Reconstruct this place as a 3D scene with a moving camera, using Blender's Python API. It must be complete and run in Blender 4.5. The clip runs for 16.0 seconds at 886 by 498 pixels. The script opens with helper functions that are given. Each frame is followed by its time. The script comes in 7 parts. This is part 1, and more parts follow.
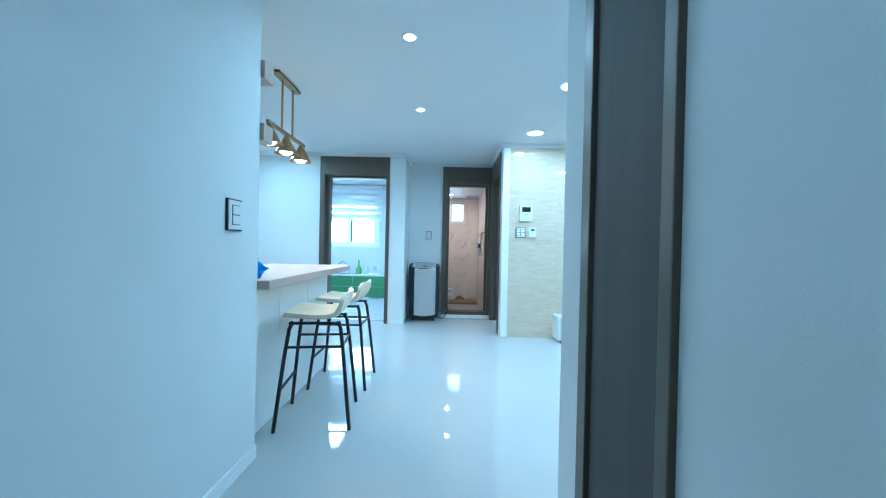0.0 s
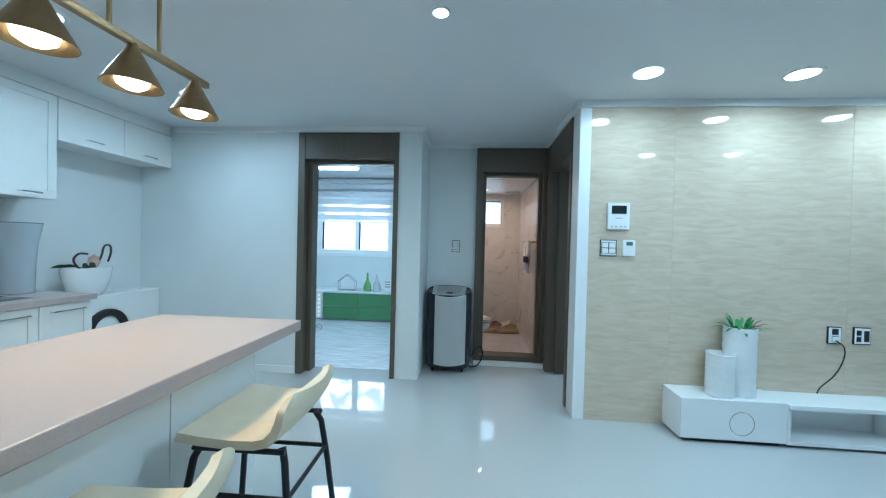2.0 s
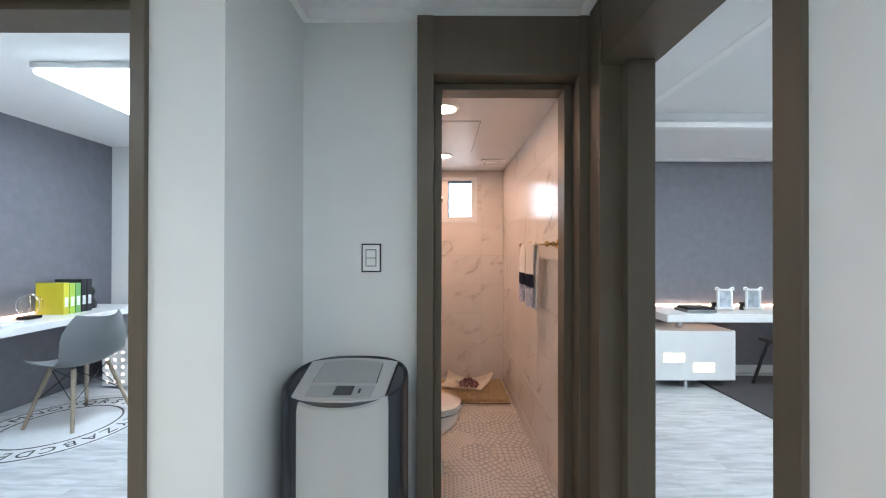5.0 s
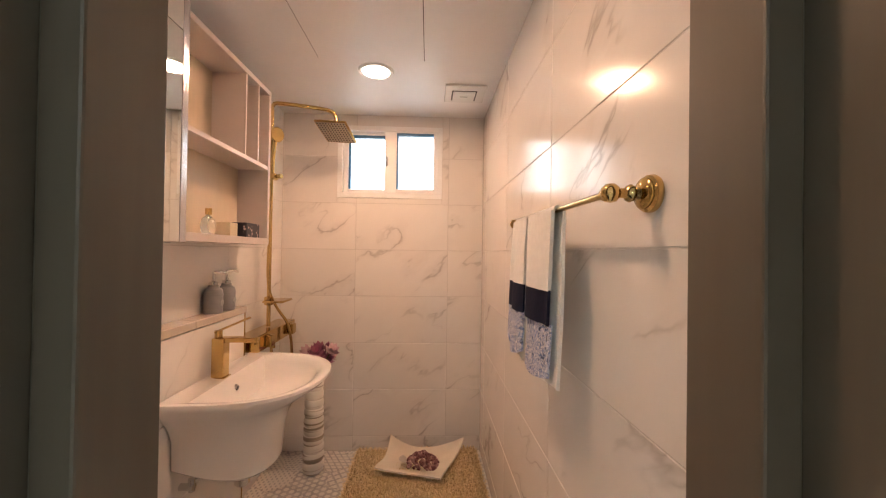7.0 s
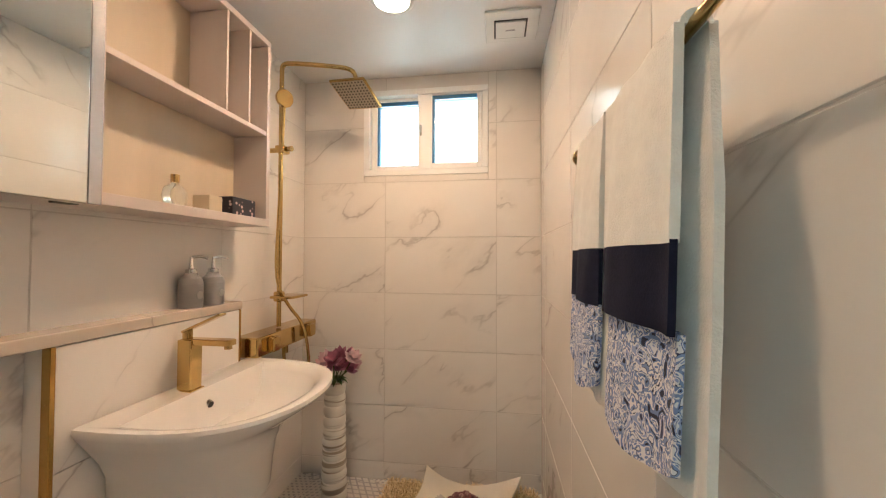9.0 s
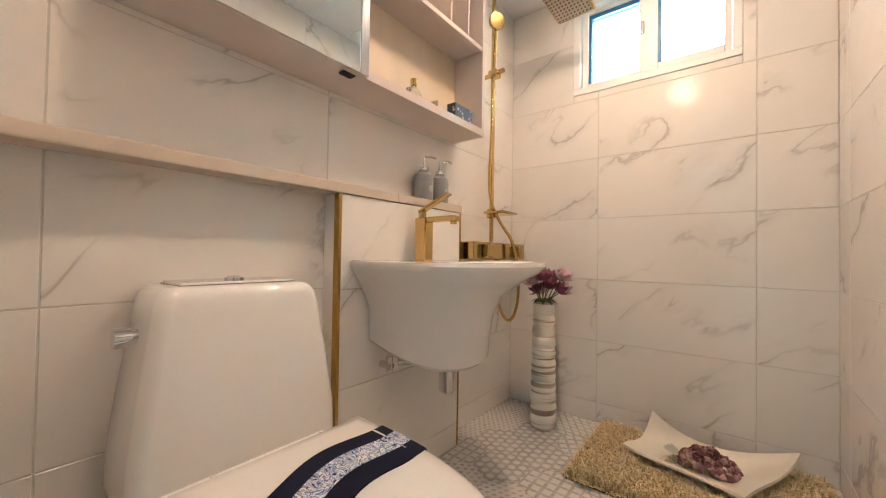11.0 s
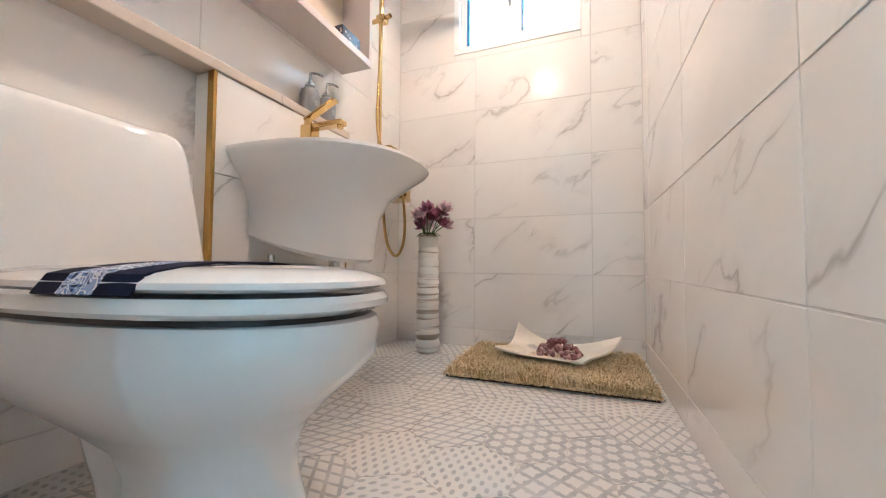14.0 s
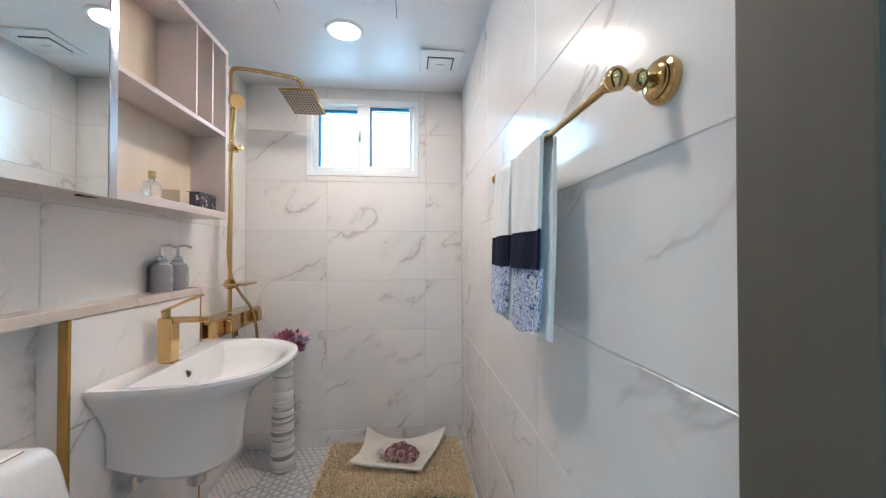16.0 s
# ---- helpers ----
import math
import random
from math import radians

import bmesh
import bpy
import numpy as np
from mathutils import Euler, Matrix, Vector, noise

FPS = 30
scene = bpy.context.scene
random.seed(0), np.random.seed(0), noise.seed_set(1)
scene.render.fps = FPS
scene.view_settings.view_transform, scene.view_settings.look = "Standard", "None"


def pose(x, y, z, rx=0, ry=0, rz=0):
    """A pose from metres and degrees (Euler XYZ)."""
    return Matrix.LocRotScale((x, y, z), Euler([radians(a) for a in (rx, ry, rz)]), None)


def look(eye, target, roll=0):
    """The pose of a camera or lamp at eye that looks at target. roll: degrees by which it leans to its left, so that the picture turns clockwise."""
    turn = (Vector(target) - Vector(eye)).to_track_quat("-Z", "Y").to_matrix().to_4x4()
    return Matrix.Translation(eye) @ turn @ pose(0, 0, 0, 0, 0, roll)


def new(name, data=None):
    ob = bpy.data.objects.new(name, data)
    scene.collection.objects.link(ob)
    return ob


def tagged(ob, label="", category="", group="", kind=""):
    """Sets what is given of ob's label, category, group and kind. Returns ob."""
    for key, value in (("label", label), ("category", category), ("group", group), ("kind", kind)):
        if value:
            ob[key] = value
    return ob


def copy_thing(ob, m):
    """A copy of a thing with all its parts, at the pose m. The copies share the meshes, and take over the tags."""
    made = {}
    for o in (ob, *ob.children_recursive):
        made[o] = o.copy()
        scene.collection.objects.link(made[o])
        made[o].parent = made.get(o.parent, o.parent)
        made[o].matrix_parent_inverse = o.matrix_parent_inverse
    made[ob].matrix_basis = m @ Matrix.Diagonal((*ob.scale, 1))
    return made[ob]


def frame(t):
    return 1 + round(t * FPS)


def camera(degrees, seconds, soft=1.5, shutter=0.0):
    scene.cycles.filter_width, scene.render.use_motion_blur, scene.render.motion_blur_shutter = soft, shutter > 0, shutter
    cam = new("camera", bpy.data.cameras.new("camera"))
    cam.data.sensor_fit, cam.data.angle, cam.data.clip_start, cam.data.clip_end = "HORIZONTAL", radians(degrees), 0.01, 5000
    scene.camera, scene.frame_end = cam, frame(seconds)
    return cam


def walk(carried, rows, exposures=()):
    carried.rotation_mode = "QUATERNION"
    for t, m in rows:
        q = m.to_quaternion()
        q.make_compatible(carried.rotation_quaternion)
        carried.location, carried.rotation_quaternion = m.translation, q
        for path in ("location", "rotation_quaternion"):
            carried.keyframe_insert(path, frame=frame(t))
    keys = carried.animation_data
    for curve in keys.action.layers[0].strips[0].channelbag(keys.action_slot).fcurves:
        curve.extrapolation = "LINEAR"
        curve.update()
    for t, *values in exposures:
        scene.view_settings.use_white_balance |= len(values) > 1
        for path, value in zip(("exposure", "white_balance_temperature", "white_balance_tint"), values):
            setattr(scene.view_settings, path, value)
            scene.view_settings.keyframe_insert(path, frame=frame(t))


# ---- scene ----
cam = camera(100.6, 16.0, soft=1.15)
PATH = [
    (0, (0.507, 0.293, 1.108), (0.488, 2.293, 1.092), 1.2),
    (0.5, (0.455, 0.717, 1.189), (0.4, 2.716, 1.17), 1.3),
    (1, (0.466, 1.142, 1.22), (0.381, 3.14, 1.189), 1.2),
    (1.5, (0.471, 1.578, 1.256), (0.343, 3.574, 1.232), 1.2),
    (2, (0.417, 2.012, 1.293), (0.252, 4.005, 1.266), 1.4),
    (2.5, (0.416, 2.458, 1.286), (0.243, 4.45, 1.268), 1.4),
    (3, (0.407, 2.895, 1.29), (0.228, 4.887, 1.289), 1.4),
    (3.5, (0.376, 3.253, 1.299), (0.261, 5.249, 1.298), 1.2),
    (4, (0.45, 3.645, 1.276), (0.32, 5.641, 1.299), 1.3),
    (4.5, (0.449, 4.012, 1.31), (0.373, 6.01, 1.322), 0.7),
    (5, (0.545, 4.387, 1.306), (0.548, 6.387, 1.314), 0.1),
    (7.3, (0.86, 5.898, 1.239), (0.945, 7.896, 1.259), 0.7),
    (7.5, (0.892, 5.965, 1.235), (0.974, 7.963, 1.256), 0.4),
    (8, (0.943, 6.129, 1.211), (0.966, 8.129, 1.246), 0.0),
    (8.5, (0.975, 6.217, 1.199), (0.92, 8.215, 1.238), -0.1),
    (9, (0.94, 6.244, 1.151), (0.655, 8.224, 1.195), 0.2),
    (9.5, (0.906, 6.266, 1.055), (0.252, 8.156, 1.095), 0.3),
    (10, (0.866, 6.278, 0.931), (-0.078, 8.041, 0.967), 0.4),
    (10.2, (0.87, 6.275, 0.914), (-0.173, 7.982, 0.914), 0.7),
    (12.3, (0.832, 6.279, 0.451), (-0.486, 7.779, 0.558), 1.2),
    (12.5, (0.822, 6.228, 0.428), (-0.479, 7.745, 0.513), 0.6),
    (13, (0.839, 6.209, 0.38), (-0.419, 7.761, 0.464), 0.7),
    (13.5, (0.884, 6.223, 0.382), (-0.242, 7.874, 0.457), 0.7),
    (14, (0.917, 6.236, 0.405), (0.19, 8.097, 0.486), 0.4),
    (14.5, (0.962, 6.221, 0.572), (0.637, 8.194, 0.641), 0.3),
    (15, (0.971, 6.134, 0.762), (0.92, 8.133, 0.818), -0.3),
    (15.5, (0.922, 6.011, 0.979), (0.951, 8.011, 1.012), -0.2),
    (16, (0.836, 5.891, 1.119), (1.024, 7.882, 1.144), -0.0),
]
walk(cam, [(t, look(eye, target, roll)) for t, eye, target, roll in PATH],
     exposures=[(0.0, 0.48, 4250, -12), (0.5, 0.2, 4600, -11), (1.0, 0.06, 4700, -11), (2.0, -0.13, 4850, -8), (3.0, -0.12, 5050, -4), (4.2, 0.18, 5500, 3), (5.2, 0.45, 6250, 9),
                (7.3, 0.57, 6750, 4), (8.0, 0.58, 6450, -2), (8.7, 0.64, 6000, -10), (10.2, 0.83, 5700, -14), (12.4, 1.33, 4750, -14), (13.5, 1.45, 4700, -14), (14.5, 1.3, 4400, -15), (16.0, 0.92, 4100, -17)])

# ---- sky ----
world = bpy.data.worlds.new("sky")
scene.world = world
world.use_nodes = True
wn = world.node_tree.nodes
sky = wn.new("ShaderNodeTexSky")
sky.sky_type, sky.sun_disc, sky.sun_elevation, sky.sun_rotation = "NISHITA", False, radians(38), radians(200)
world.node_tree.links.new(sky.outputs[0], wn["Background"].inputs[0])
wn["Background"].inputs[1].default_value = 0.1
sun = new("sun", bpy.data.lights.new("sun", "SUN"))
sun.data.energy, sun.data.angle, sun.data.color = 1.0, radians(12), (1.0, 0.96, 0.9)
sun.matrix_world = look((4, -10, 9), (0, 0, 0))

COOL, WARM, BATH = (0.86, 0.95, 1.0), (1.0, 0.62, 0.32), (1.0, 0.56, 0.36)


def lamp(name, x, y, z, watts, colour, radius, spread=176):
    d = bpy.data.lights.new(name, "AREA")
    d.shape, d.size, d.energy, d.color, d.spread = "DISK", radius * 2, watts, colour, radians(spread)
    o = new(name, d)
    o.location = (x, y, z)
    return o


# ---- materials ----
def material(name, colour, rough=0.5, metal=0.0, vary=0.06, scale=6.0, bump=0.0, bump_scale=60.0, coat=0.0, emit=None, power=0.0,
             transmission=0.0, alpha=1.0, sheen=0.0):
    m = bpy.data.materials.new(name)
    m.use_nodes = True
    nt = m.node_tree
    b = nt.nodes["Principled BSDF"]
    b.inputs["Roughness"].default_value, b.inputs["Metallic"].default_value = rough, metal
    b.inputs["Coat Weight"].default_value, b.inputs["Transmission Weight"].default_value = coat, transmission
    b.inputs["Sheen Weight"].default_value = sheen
    tc = nt.nodes.new("ShaderNodeTexCoord")
    n = nt.nodes.new("ShaderNodeTexNoise")
    n.inputs["Scale"].default_value, n.inputs["Detail"].default_value = scale, 6
    nt.links.new(tc.outputs["Object"], n.inputs["Vector"])
    r = nt.nodes.new("ShaderNodeValToRGB")
    r.color_ramp.elements[0].position, r.color_ramp.elements[1].position = 0.3, 0.7
    c = np.array(colour)
    r.color_ramp.elements[0].color = (*np.clip(c * (1 - vary), 0, 1), 1)
    r.color_ramp.elements[1].color = (*np.clip(c * (1 + vary * 0.6), 0, 1), 1)
    nt.links.new(n.outputs["Fac"], r.inputs["Fac"])
    nt.links.new(r.outputs["Color"], b.inputs["Base Color"])
    if vary:
        q = nt.nodes.new("ShaderNodeMapRange")
        q.inputs["To Min"].default_value, q.inputs["To Max"].default_value = rough * 0.85, min(1, rough * 1.2)
        n2 = nt.nodes.new("ShaderNodeTexNoise")
        n2.inputs["Scale"].default_value = scale * 3.7
        nt.links.new(tc.outputs["Object"], n2.inputs["Vector"])
        nt.links.new(n2.outputs["Fac"], q.inputs["Value"])
        nt.links.new(q.outputs[0], b.inputs["Roughness"])
    if bump:
        k = nt.nodes.new("ShaderNodeTexNoise")
        k.inputs["Scale"].default_value, k.inputs["Detail"].default_value = bump_scale, 8
        nt.links.new(tc.outputs["Object"], k.inputs["Vector"])
        u = nt.nodes.new("ShaderNodeBump")
        u.inputs["Strength"].default_value, u.inputs["Distance"].default_value = bump, 0.004
        nt.links.new(k.outputs["Fac"], u.inputs["Height"])
        nt.links.new(u.outputs[0], b.inputs["Normal"])
    if emit:
        b.inputs["Emission Color"].default_value, b.inputs["Emission Strength"].default_value = (*emit, 1), power
    return m


def nodes_of(m):
    return m.node_tree, m.node_tree.nodes["Principled BSDF"]


def marble(name, base, vein, size, piece=True, rough=0.17, strength=0.74):
    """Polished pale tile with thin slanting veins; every piece draws its own stretch of the pattern."""
    m = material(name, base, rough, vary=0)
    nt, b = nodes_of(m)
    tc = nt.nodes.new("ShaderNodeTexCoord")
    add = nt.nodes.new("ShaderNodeVectorMath")
    add.operation = "MULTIPLY_ADD"
    nt.links.new(tc.outputs["Object"], add.inputs[0])
    add.inputs[1].default_value = (1, 1, 1)
    if piece:
        info = nt.nodes.new("ShaderNodeObjectInfo")
        mul = nt.nodes.new("ShaderNodeMath")
        mul.operation, mul.inputs[1].default_value = "MULTIPLY", 37.0
        nt.links.new(info.outputs["Random"], mul.inputs[0])
        nt.links.new(mul.outputs[0], add.inputs[2])
    lean = nt.nodes.new("ShaderNodeMapping")
    lean.inputs["Rotation"].default_value = (0, radians(40), radians(8))
    nt.links.new(add.outputs[0], lean.inputs["Vector"])
    rot = nt.nodes.new("ShaderNodeMapping")
    rot.inputs["Scale"].default_value = (0.42, 1.0, 1.0)
    nt.links.new(lean.outputs[0], rot.inputs["Vector"])
    n = nt.nodes.new("ShaderNodeTexNoise")
    n.inputs["Scale"].default_value, n.inputs["Detail"].default_value, n.inputs["Distortion"].default_value = size, 5, 0.3
    nt.links.new(rot.outputs[0], n.inputs["Vector"])
    # the vein is a thin band of the noise about its mean
    d = nt.nodes.new("ShaderNodeMath")
    d.operation, d.inputs[1].default_value = "SUBTRACT", 0.5
    a = nt.nodes.new("ShaderNodeMath")
    a.operation = "ABSOLUTE"
    nt.links.new(n.outputs["Fac"], d.inputs[0])
    nt.links.new(d.outputs[0], a.inputs[0])
    r = nt.nodes.new("ShaderNodeValToRGB")
    r.color_ramp.elements[0].position, r.color_ramp.elements[1].position = 0.0, 0.05
    r.color_ramp.elements[0].color, r.color_ramp.elements[1].color = (1, 1, 1, 1), (0, 0, 0, 1)
    soft = r.color_ramp.elements.new(0.011)
    soft.color = (0.2, 0.2, 0.2, 1)
    nt.links.new(a.outputs[0], r.inputs["Fac"])
    # veins fade in and out
    f = nt.nodes.new("ShaderNodeTexNoise")
    f.inputs["Scale"].default_value = size * 1.1
    nt.links.new(add.outputs[0], f.inputs["Vector"])
    fr = nt.nodes.new("ShaderNodeValToRGB")
    fr.color_ramp.elements[0].position, fr.color_ramp.elements[1].position = 0.46, 0.62
    nt.links.new(f.outputs["Fac"], fr.inputs["Fac"])
    mm = nt.nodes.new("ShaderNodeMath")
    mm.operation = "MULTIPLY"
    nt.links.new(r.outputs["Color"], mm.inputs[0])
    nt.links.new(fr.outputs["Color"], mm.inputs[1])
    ms = nt.nodes.new("ShaderNodeMath")
    ms.operation, ms.inputs[1].default_value = "MULTIPLY", strength
    nt.links.new(mm.outputs[0], ms.inputs[0])
    # soft clouds
    cl = nt.nodes.new("ShaderNodeTexNoise")
    cl.inputs["Scale"].default_value, cl.inputs["Detail"].default_value = size * 0.9, 4
    nt.links.new(rot.outputs[0], cl.inputs["Vector"])
    cr = nt.nodes.new("ShaderNodeValToRGB")
    cr.color_ramp.elements[0].position, cr.color_ramp.elements[1].position = 0.35, 0.6
    cr.color_ramp.elements[0].color = (*(np.array(base) * 0.93), 1)
    cr.color_ramp.elements[1].color = (*base, 1)
    nt.links.new(cl.outputs["Fac"], cr.inputs["Fac"])
    mix = nt.nodes.new("ShaderNodeMix")
    mix.data_type = "RGBA"
    nt.links.new(ms.outputs[0], mix.inputs["Factor"])
    nt.links.new(cr.outputs["Color"], mix.inputs["A"])
    mix.inputs["B"].default_value = (*vein, 1)
    nt.links.new(mix.outputs["Result"], b.inputs["Base Color"])
    return m


def banded(name, lo, hi, scale, stretch, rough, rotate=0.0, bump=0.0, detail=6.0):
    """Colour in long streaks: travertine, wood, laminate."""
    m = material(name, lo, rough, vary=0)
    nt, b = nodes_of(m)
    tc = nt.nodes.new("ShaderNodeTexCoord")
    mp = nt.nodes.new("ShaderNodeMapping")
    mp.inputs["Scale"].default_value = stretch
    mp.inputs["Rotation"].default_value = (0, 0, rotate)
    info = nt.nodes.new("ShaderNodeObjectInfo")
    add = nt.nodes.new("ShaderNodeVectorMath")
    mul = nt.nodes.new("ShaderNodeMath")
    mul.operation, mul.inputs[1].default_value = "MULTIPLY", 23.0
    nt.links.new(info.outputs["Random"], mul.inputs[0])
    nt.links.new(tc.outputs["Object"], add.inputs[0])
    nt.links.new(mul.outputs[0], add.inputs[1])
    nt.links.new(add.outputs[0], mp.inputs["Vector"])
    n = nt.nodes.new("ShaderNodeTexNoise")
    n.inputs["Scale"].default_value, n.inputs["Detail"].default_value, n.inputs["Distortion"].default_value = scale, detail, 0.6
    nt.links.new(mp.outputs[0], n.inputs["Vector"])
    r = nt.nodes.new("ShaderNodeValToRGB")
    r.color_ramp.elements[0].position, r.color_ramp.elements[1].position = 0.32, 0.68
    r.color_ramp.elements[0].color, r.color_ramp.elements[1].color = (*lo, 1), (*hi, 1)
    nt.links.new(n.outputs["Fac"], r.inputs["Fac"])
    nt.links.new(r.outputs["Color"], b.inputs["Base Color"])
    if bump:
        u = nt.nodes.new("ShaderNodeBump")
        u.inputs["Strength"].default_value, u.inputs["Distance"].default_value = bump, 0.002
        nt.links.new(n.outputs["Fac"], u.inputs["Height"])
        nt.links.new(u.outputs[0], b.inputs["Normal"])
    return m


def glow(name, colour, power):
    m = material(name, colour, 0.4, vary=0, emit=colour, power=power)
    return m


M_WALL = material("wall_paper_white", (0.72, 0.74, 0.74), 0.75, vary=0.03, scale=2.5, bump=0.09, bump_scale=220)
M_CEIL = material("ceiling_paper", (0.76, 0.77, 0.78), 0.8, vary=0.02, scale=1.5, bump=0.12, bump_scale=180)
M_TRIM = material("white_trim", (0.82, 0.83, 0.83), 0.4, vary=0.02)
M_GREY = material("grey_wallpaper", (0.2, 0.2, 0.23), 0.8, vary=0.08, scale=14, bump=0.3, bump_scale=240)
M_BROWN = banded("dark_brown_laminate", (0.096, 0.078, 0.056), (0.108, 0.088, 0.063), 30, (1.0, 1.0, 0.05), 0.42, bump=0.1)
M_FLOOR = material("polished_porcelain", (0.49, 0.495, 0.485), 0.03, vary=0.02, scale=1.3)
M_TRAV = banded("cream_travertine", (0.545, 0.452, 0.335), (0.64, 0.55, 0.43), 6.0, (1.0, 1.0, 5.0), 0.035, detail=10)
M_TILE = marble("marble_wall_tile", (0.78, 0.75, 0.72), (0.36, 0.33, 0.31), 2.9)
M_GROUT = material("grout", (0.6, 0.57, 0.54), 0.85, vary=0.08, scale=30)
M_LAM = banded("pale_grey_laminate", (0.42, 0.43, 0.45), (0.66, 0.67, 0.69), 4.0, (1.0, 6.0, 1.0), 0.35, bump=0.06)
M_WHITE = material("white_lacquer", (0.8, 0.81, 0.81), 0.22, vary=0.02)
M_CAB = material("white_cabinet_paint", (0.78, 0.79, 0.77), 0.38, vary=0.02)
M_TOP = material("pinkish_quartz", (0.42, 0.35, 0.325), 0.28, vary=0.07, scale=160)
M_CERAMIC = material("sanitary_ceramic", (0.8, 0.78, 0.76), 0.06, vary=0.01, coat=0.5)
M_GOLD = material("polished_gold", (0.58, 0.41, 0.17), 0.14, metal=1.0, vary=0.05, scale=20)
M_BRASS = material("brushed_brass", (0.36, 0.25, 0.13), 0.36, metal=1.0, vary=0.1, scale=30)
M_CHROME = material("chrome", (0.7, 0.7, 0.71), 0.1, metal=1.0, vary=0.04)
M_BLACK = material("black_steel", (0.012, 0.012, 0.014), 0.4, vary=0.1)
M_CREAM = material("cream_leatherette", (0.72, 0.62, 0.45), 0.5, vary=0.05, scale=12, bump=0.2, bump_scale=300)
M_GLASS = material("window_glass", (1, 1, 1), 0.0, vary=0, transmission=1.0)
M_MIRROR = material("mirror", (0.74, 0.77, 0.75), 0.015, metal=1.0, vary=0)
M_LIT = glow("lamp_face_cool", COOL, 9.0)
M_LITW = glow("lamp_face_warm", (1.0, 0.78, 0.52), 9.0)
M_LITB = glow("bath_lamp_face", (1.0, 0.85, 0.7), 9.0)


# ---- mesh helpers ----
def box(bm, x0, y0, z0, x1, y1, z1, bevel=0.0, seg=2):
    flat = bm.faces.layers.int.get("flat") or bm.faces.layers.int.new("flat")
    before = set(bm.faces)
    r = bmesh.ops.create_cube(bm, size=1.0, matrix=Matrix.LocRotScale(((x0 + x1) / 2, (y0 + y1) / 2, (z0 + z1) / 2), None, (abs(x1 - x0), abs(y1 - y0), abs(z1 - z0))))
    if bevel:
        edges = list({e for v in r["verts"] for e in v.link_edges})
        bmesh.ops.bevel(bm, geom=edges, offset=bevel, segments=seg, affect="EDGES", profile=0.5)
    # the six sides stay flat, only the rounded edges between them shade softly
    for f in sorted(set(bm.faces) - before, key=lambda f: -f.calc_area())[:6]:
        f[flat] = 1
    return bm


def boxed(*args, **kw):
    return box(bmesh.new(), *args, **kw)


def rod(bm, a, b, r, r2=None, n=16, caps=True):
    a, b = Vector(a), Vector(b)
    d = b - a
    m = Matrix.Translation((a + b) / 2) @ d.to_track_quat("Z", "Y").to_matrix().to_4x4()
    bmesh.ops.create_cone(bm, cap_ends=caps, segments=n, radius1=r, radius2=r if r2 is None else r2, depth=d.length, matrix=m)
    return bm


def rodded(*args, **kw):
    return rod(bmesh.new(), *args, **kw)


def lathe(bm, profile, at=(0, 0, 0), n=32, sx=1.0, sy=1.0, turn=None, ring=False):
    """Turns (radius, height) pairs about the upright axis at a place; ring: the profile closes on itself."""
    at = Vector(at)
    rings = []
    for r, z in profile:
        loop = []
        for i in range(n):
            p = Vector((r * sx * math.cos(2 * math.pi * i / n), r * sy * math.sin(2 * math.pi * i / n), z))
            if turn is not None:
                p = turn @ p
            loop.append(bm.verts.new(at + p))
        rings.append(loop)
    for a, b in zip(rings, rings[1:] + (rings[:1] if ring else [])):
        for i in range(n):
            bm.faces.new((a[i], a[(i + 1) % n], b[(i + 1) % n], b[i]))
    if profile[0][0] > 1e-4 and not ring:
        bm.faces.new(rings[0][::-1])
    if profile[-1][0] > 1e-4 and not ring:
        bm.faces.new(rings[-1])
    return bm


def tube(bm, points, r, n=10, rounds=0):
    """A round bar along points; rounds: times that its corners are cut."""
    pts = [Vector(p) for p in points]
    for _ in range(rounds):
        out = [pts[0]]
        for a, b in zip(pts, pts[1:]):
            out += [a.lerp(b, 0.25), a.lerp(b, 0.75)]
        pts = out + [pts[-1]]
    prev, side = None, None
    for i, p in enumerate(pts):
        d = (pts[min(i + 1, len(pts) - 1)] - pts[max(i - 1, 0)]).normalized()
        if side is None:
            side = d.orthogonal().normalized()
        side = (side - d * side.dot(d)).normalized()
        up = d.cross(side)
        ring = [bm.verts.new(p + r * (side * math.cos(2 * math.pi * k / n) + up * math.sin(2 * math.pi * k / n))) for k in range(n)]
        if prev:
            for k in range(n):
                bm.faces.new((prev[k], prev[(k + 1) % n], ring[(k + 1) % n], ring[k]))
        else:
            bm.faces.new(ring[::-1])
        prev = ring
    bm.faces.new(prev)
    return bm


def grid(bm, f, nu, nv, thick=0.0):
    """A sheet of f(u, v), u and v from 0 to 1."""
    v = [[bm.verts.new(f(i / nu, j / nv)) for j in range(nv + 1)] for i in range(nu + 1)]
    faces = [bm.faces.new((v[i][j], v[i + 1][j], v[i + 1][j + 1], v[i][j + 1])) for i in range(nu) for j in range(nv)]
    if thick:
        bmesh.ops.recalc_face_normals(bm, faces=faces)
        bmesh.ops.solidify(bm, geom=faces, thickness=thick)
    return bm


def mesh(name, bm, mat, smooth=True):
    bmesh.ops.recalc_face_normals(bm, faces=bm.faces)
    flat = bm.faces.layers.int.get("flat")
    rigid = [bool(flat is not None and f[flat]) for f in bm.faces]
    me = bpy.data.meshes.new(name)
    bm.to_mesh(me)
    bm.free()
    me.materials.append(mat)
    if smooth:
        me.set_sharp_from_angle(angle=radians(38))
        for p, stiff in zip(me.polygons, rigid):
            p.use_smooth = not stiff
    return me


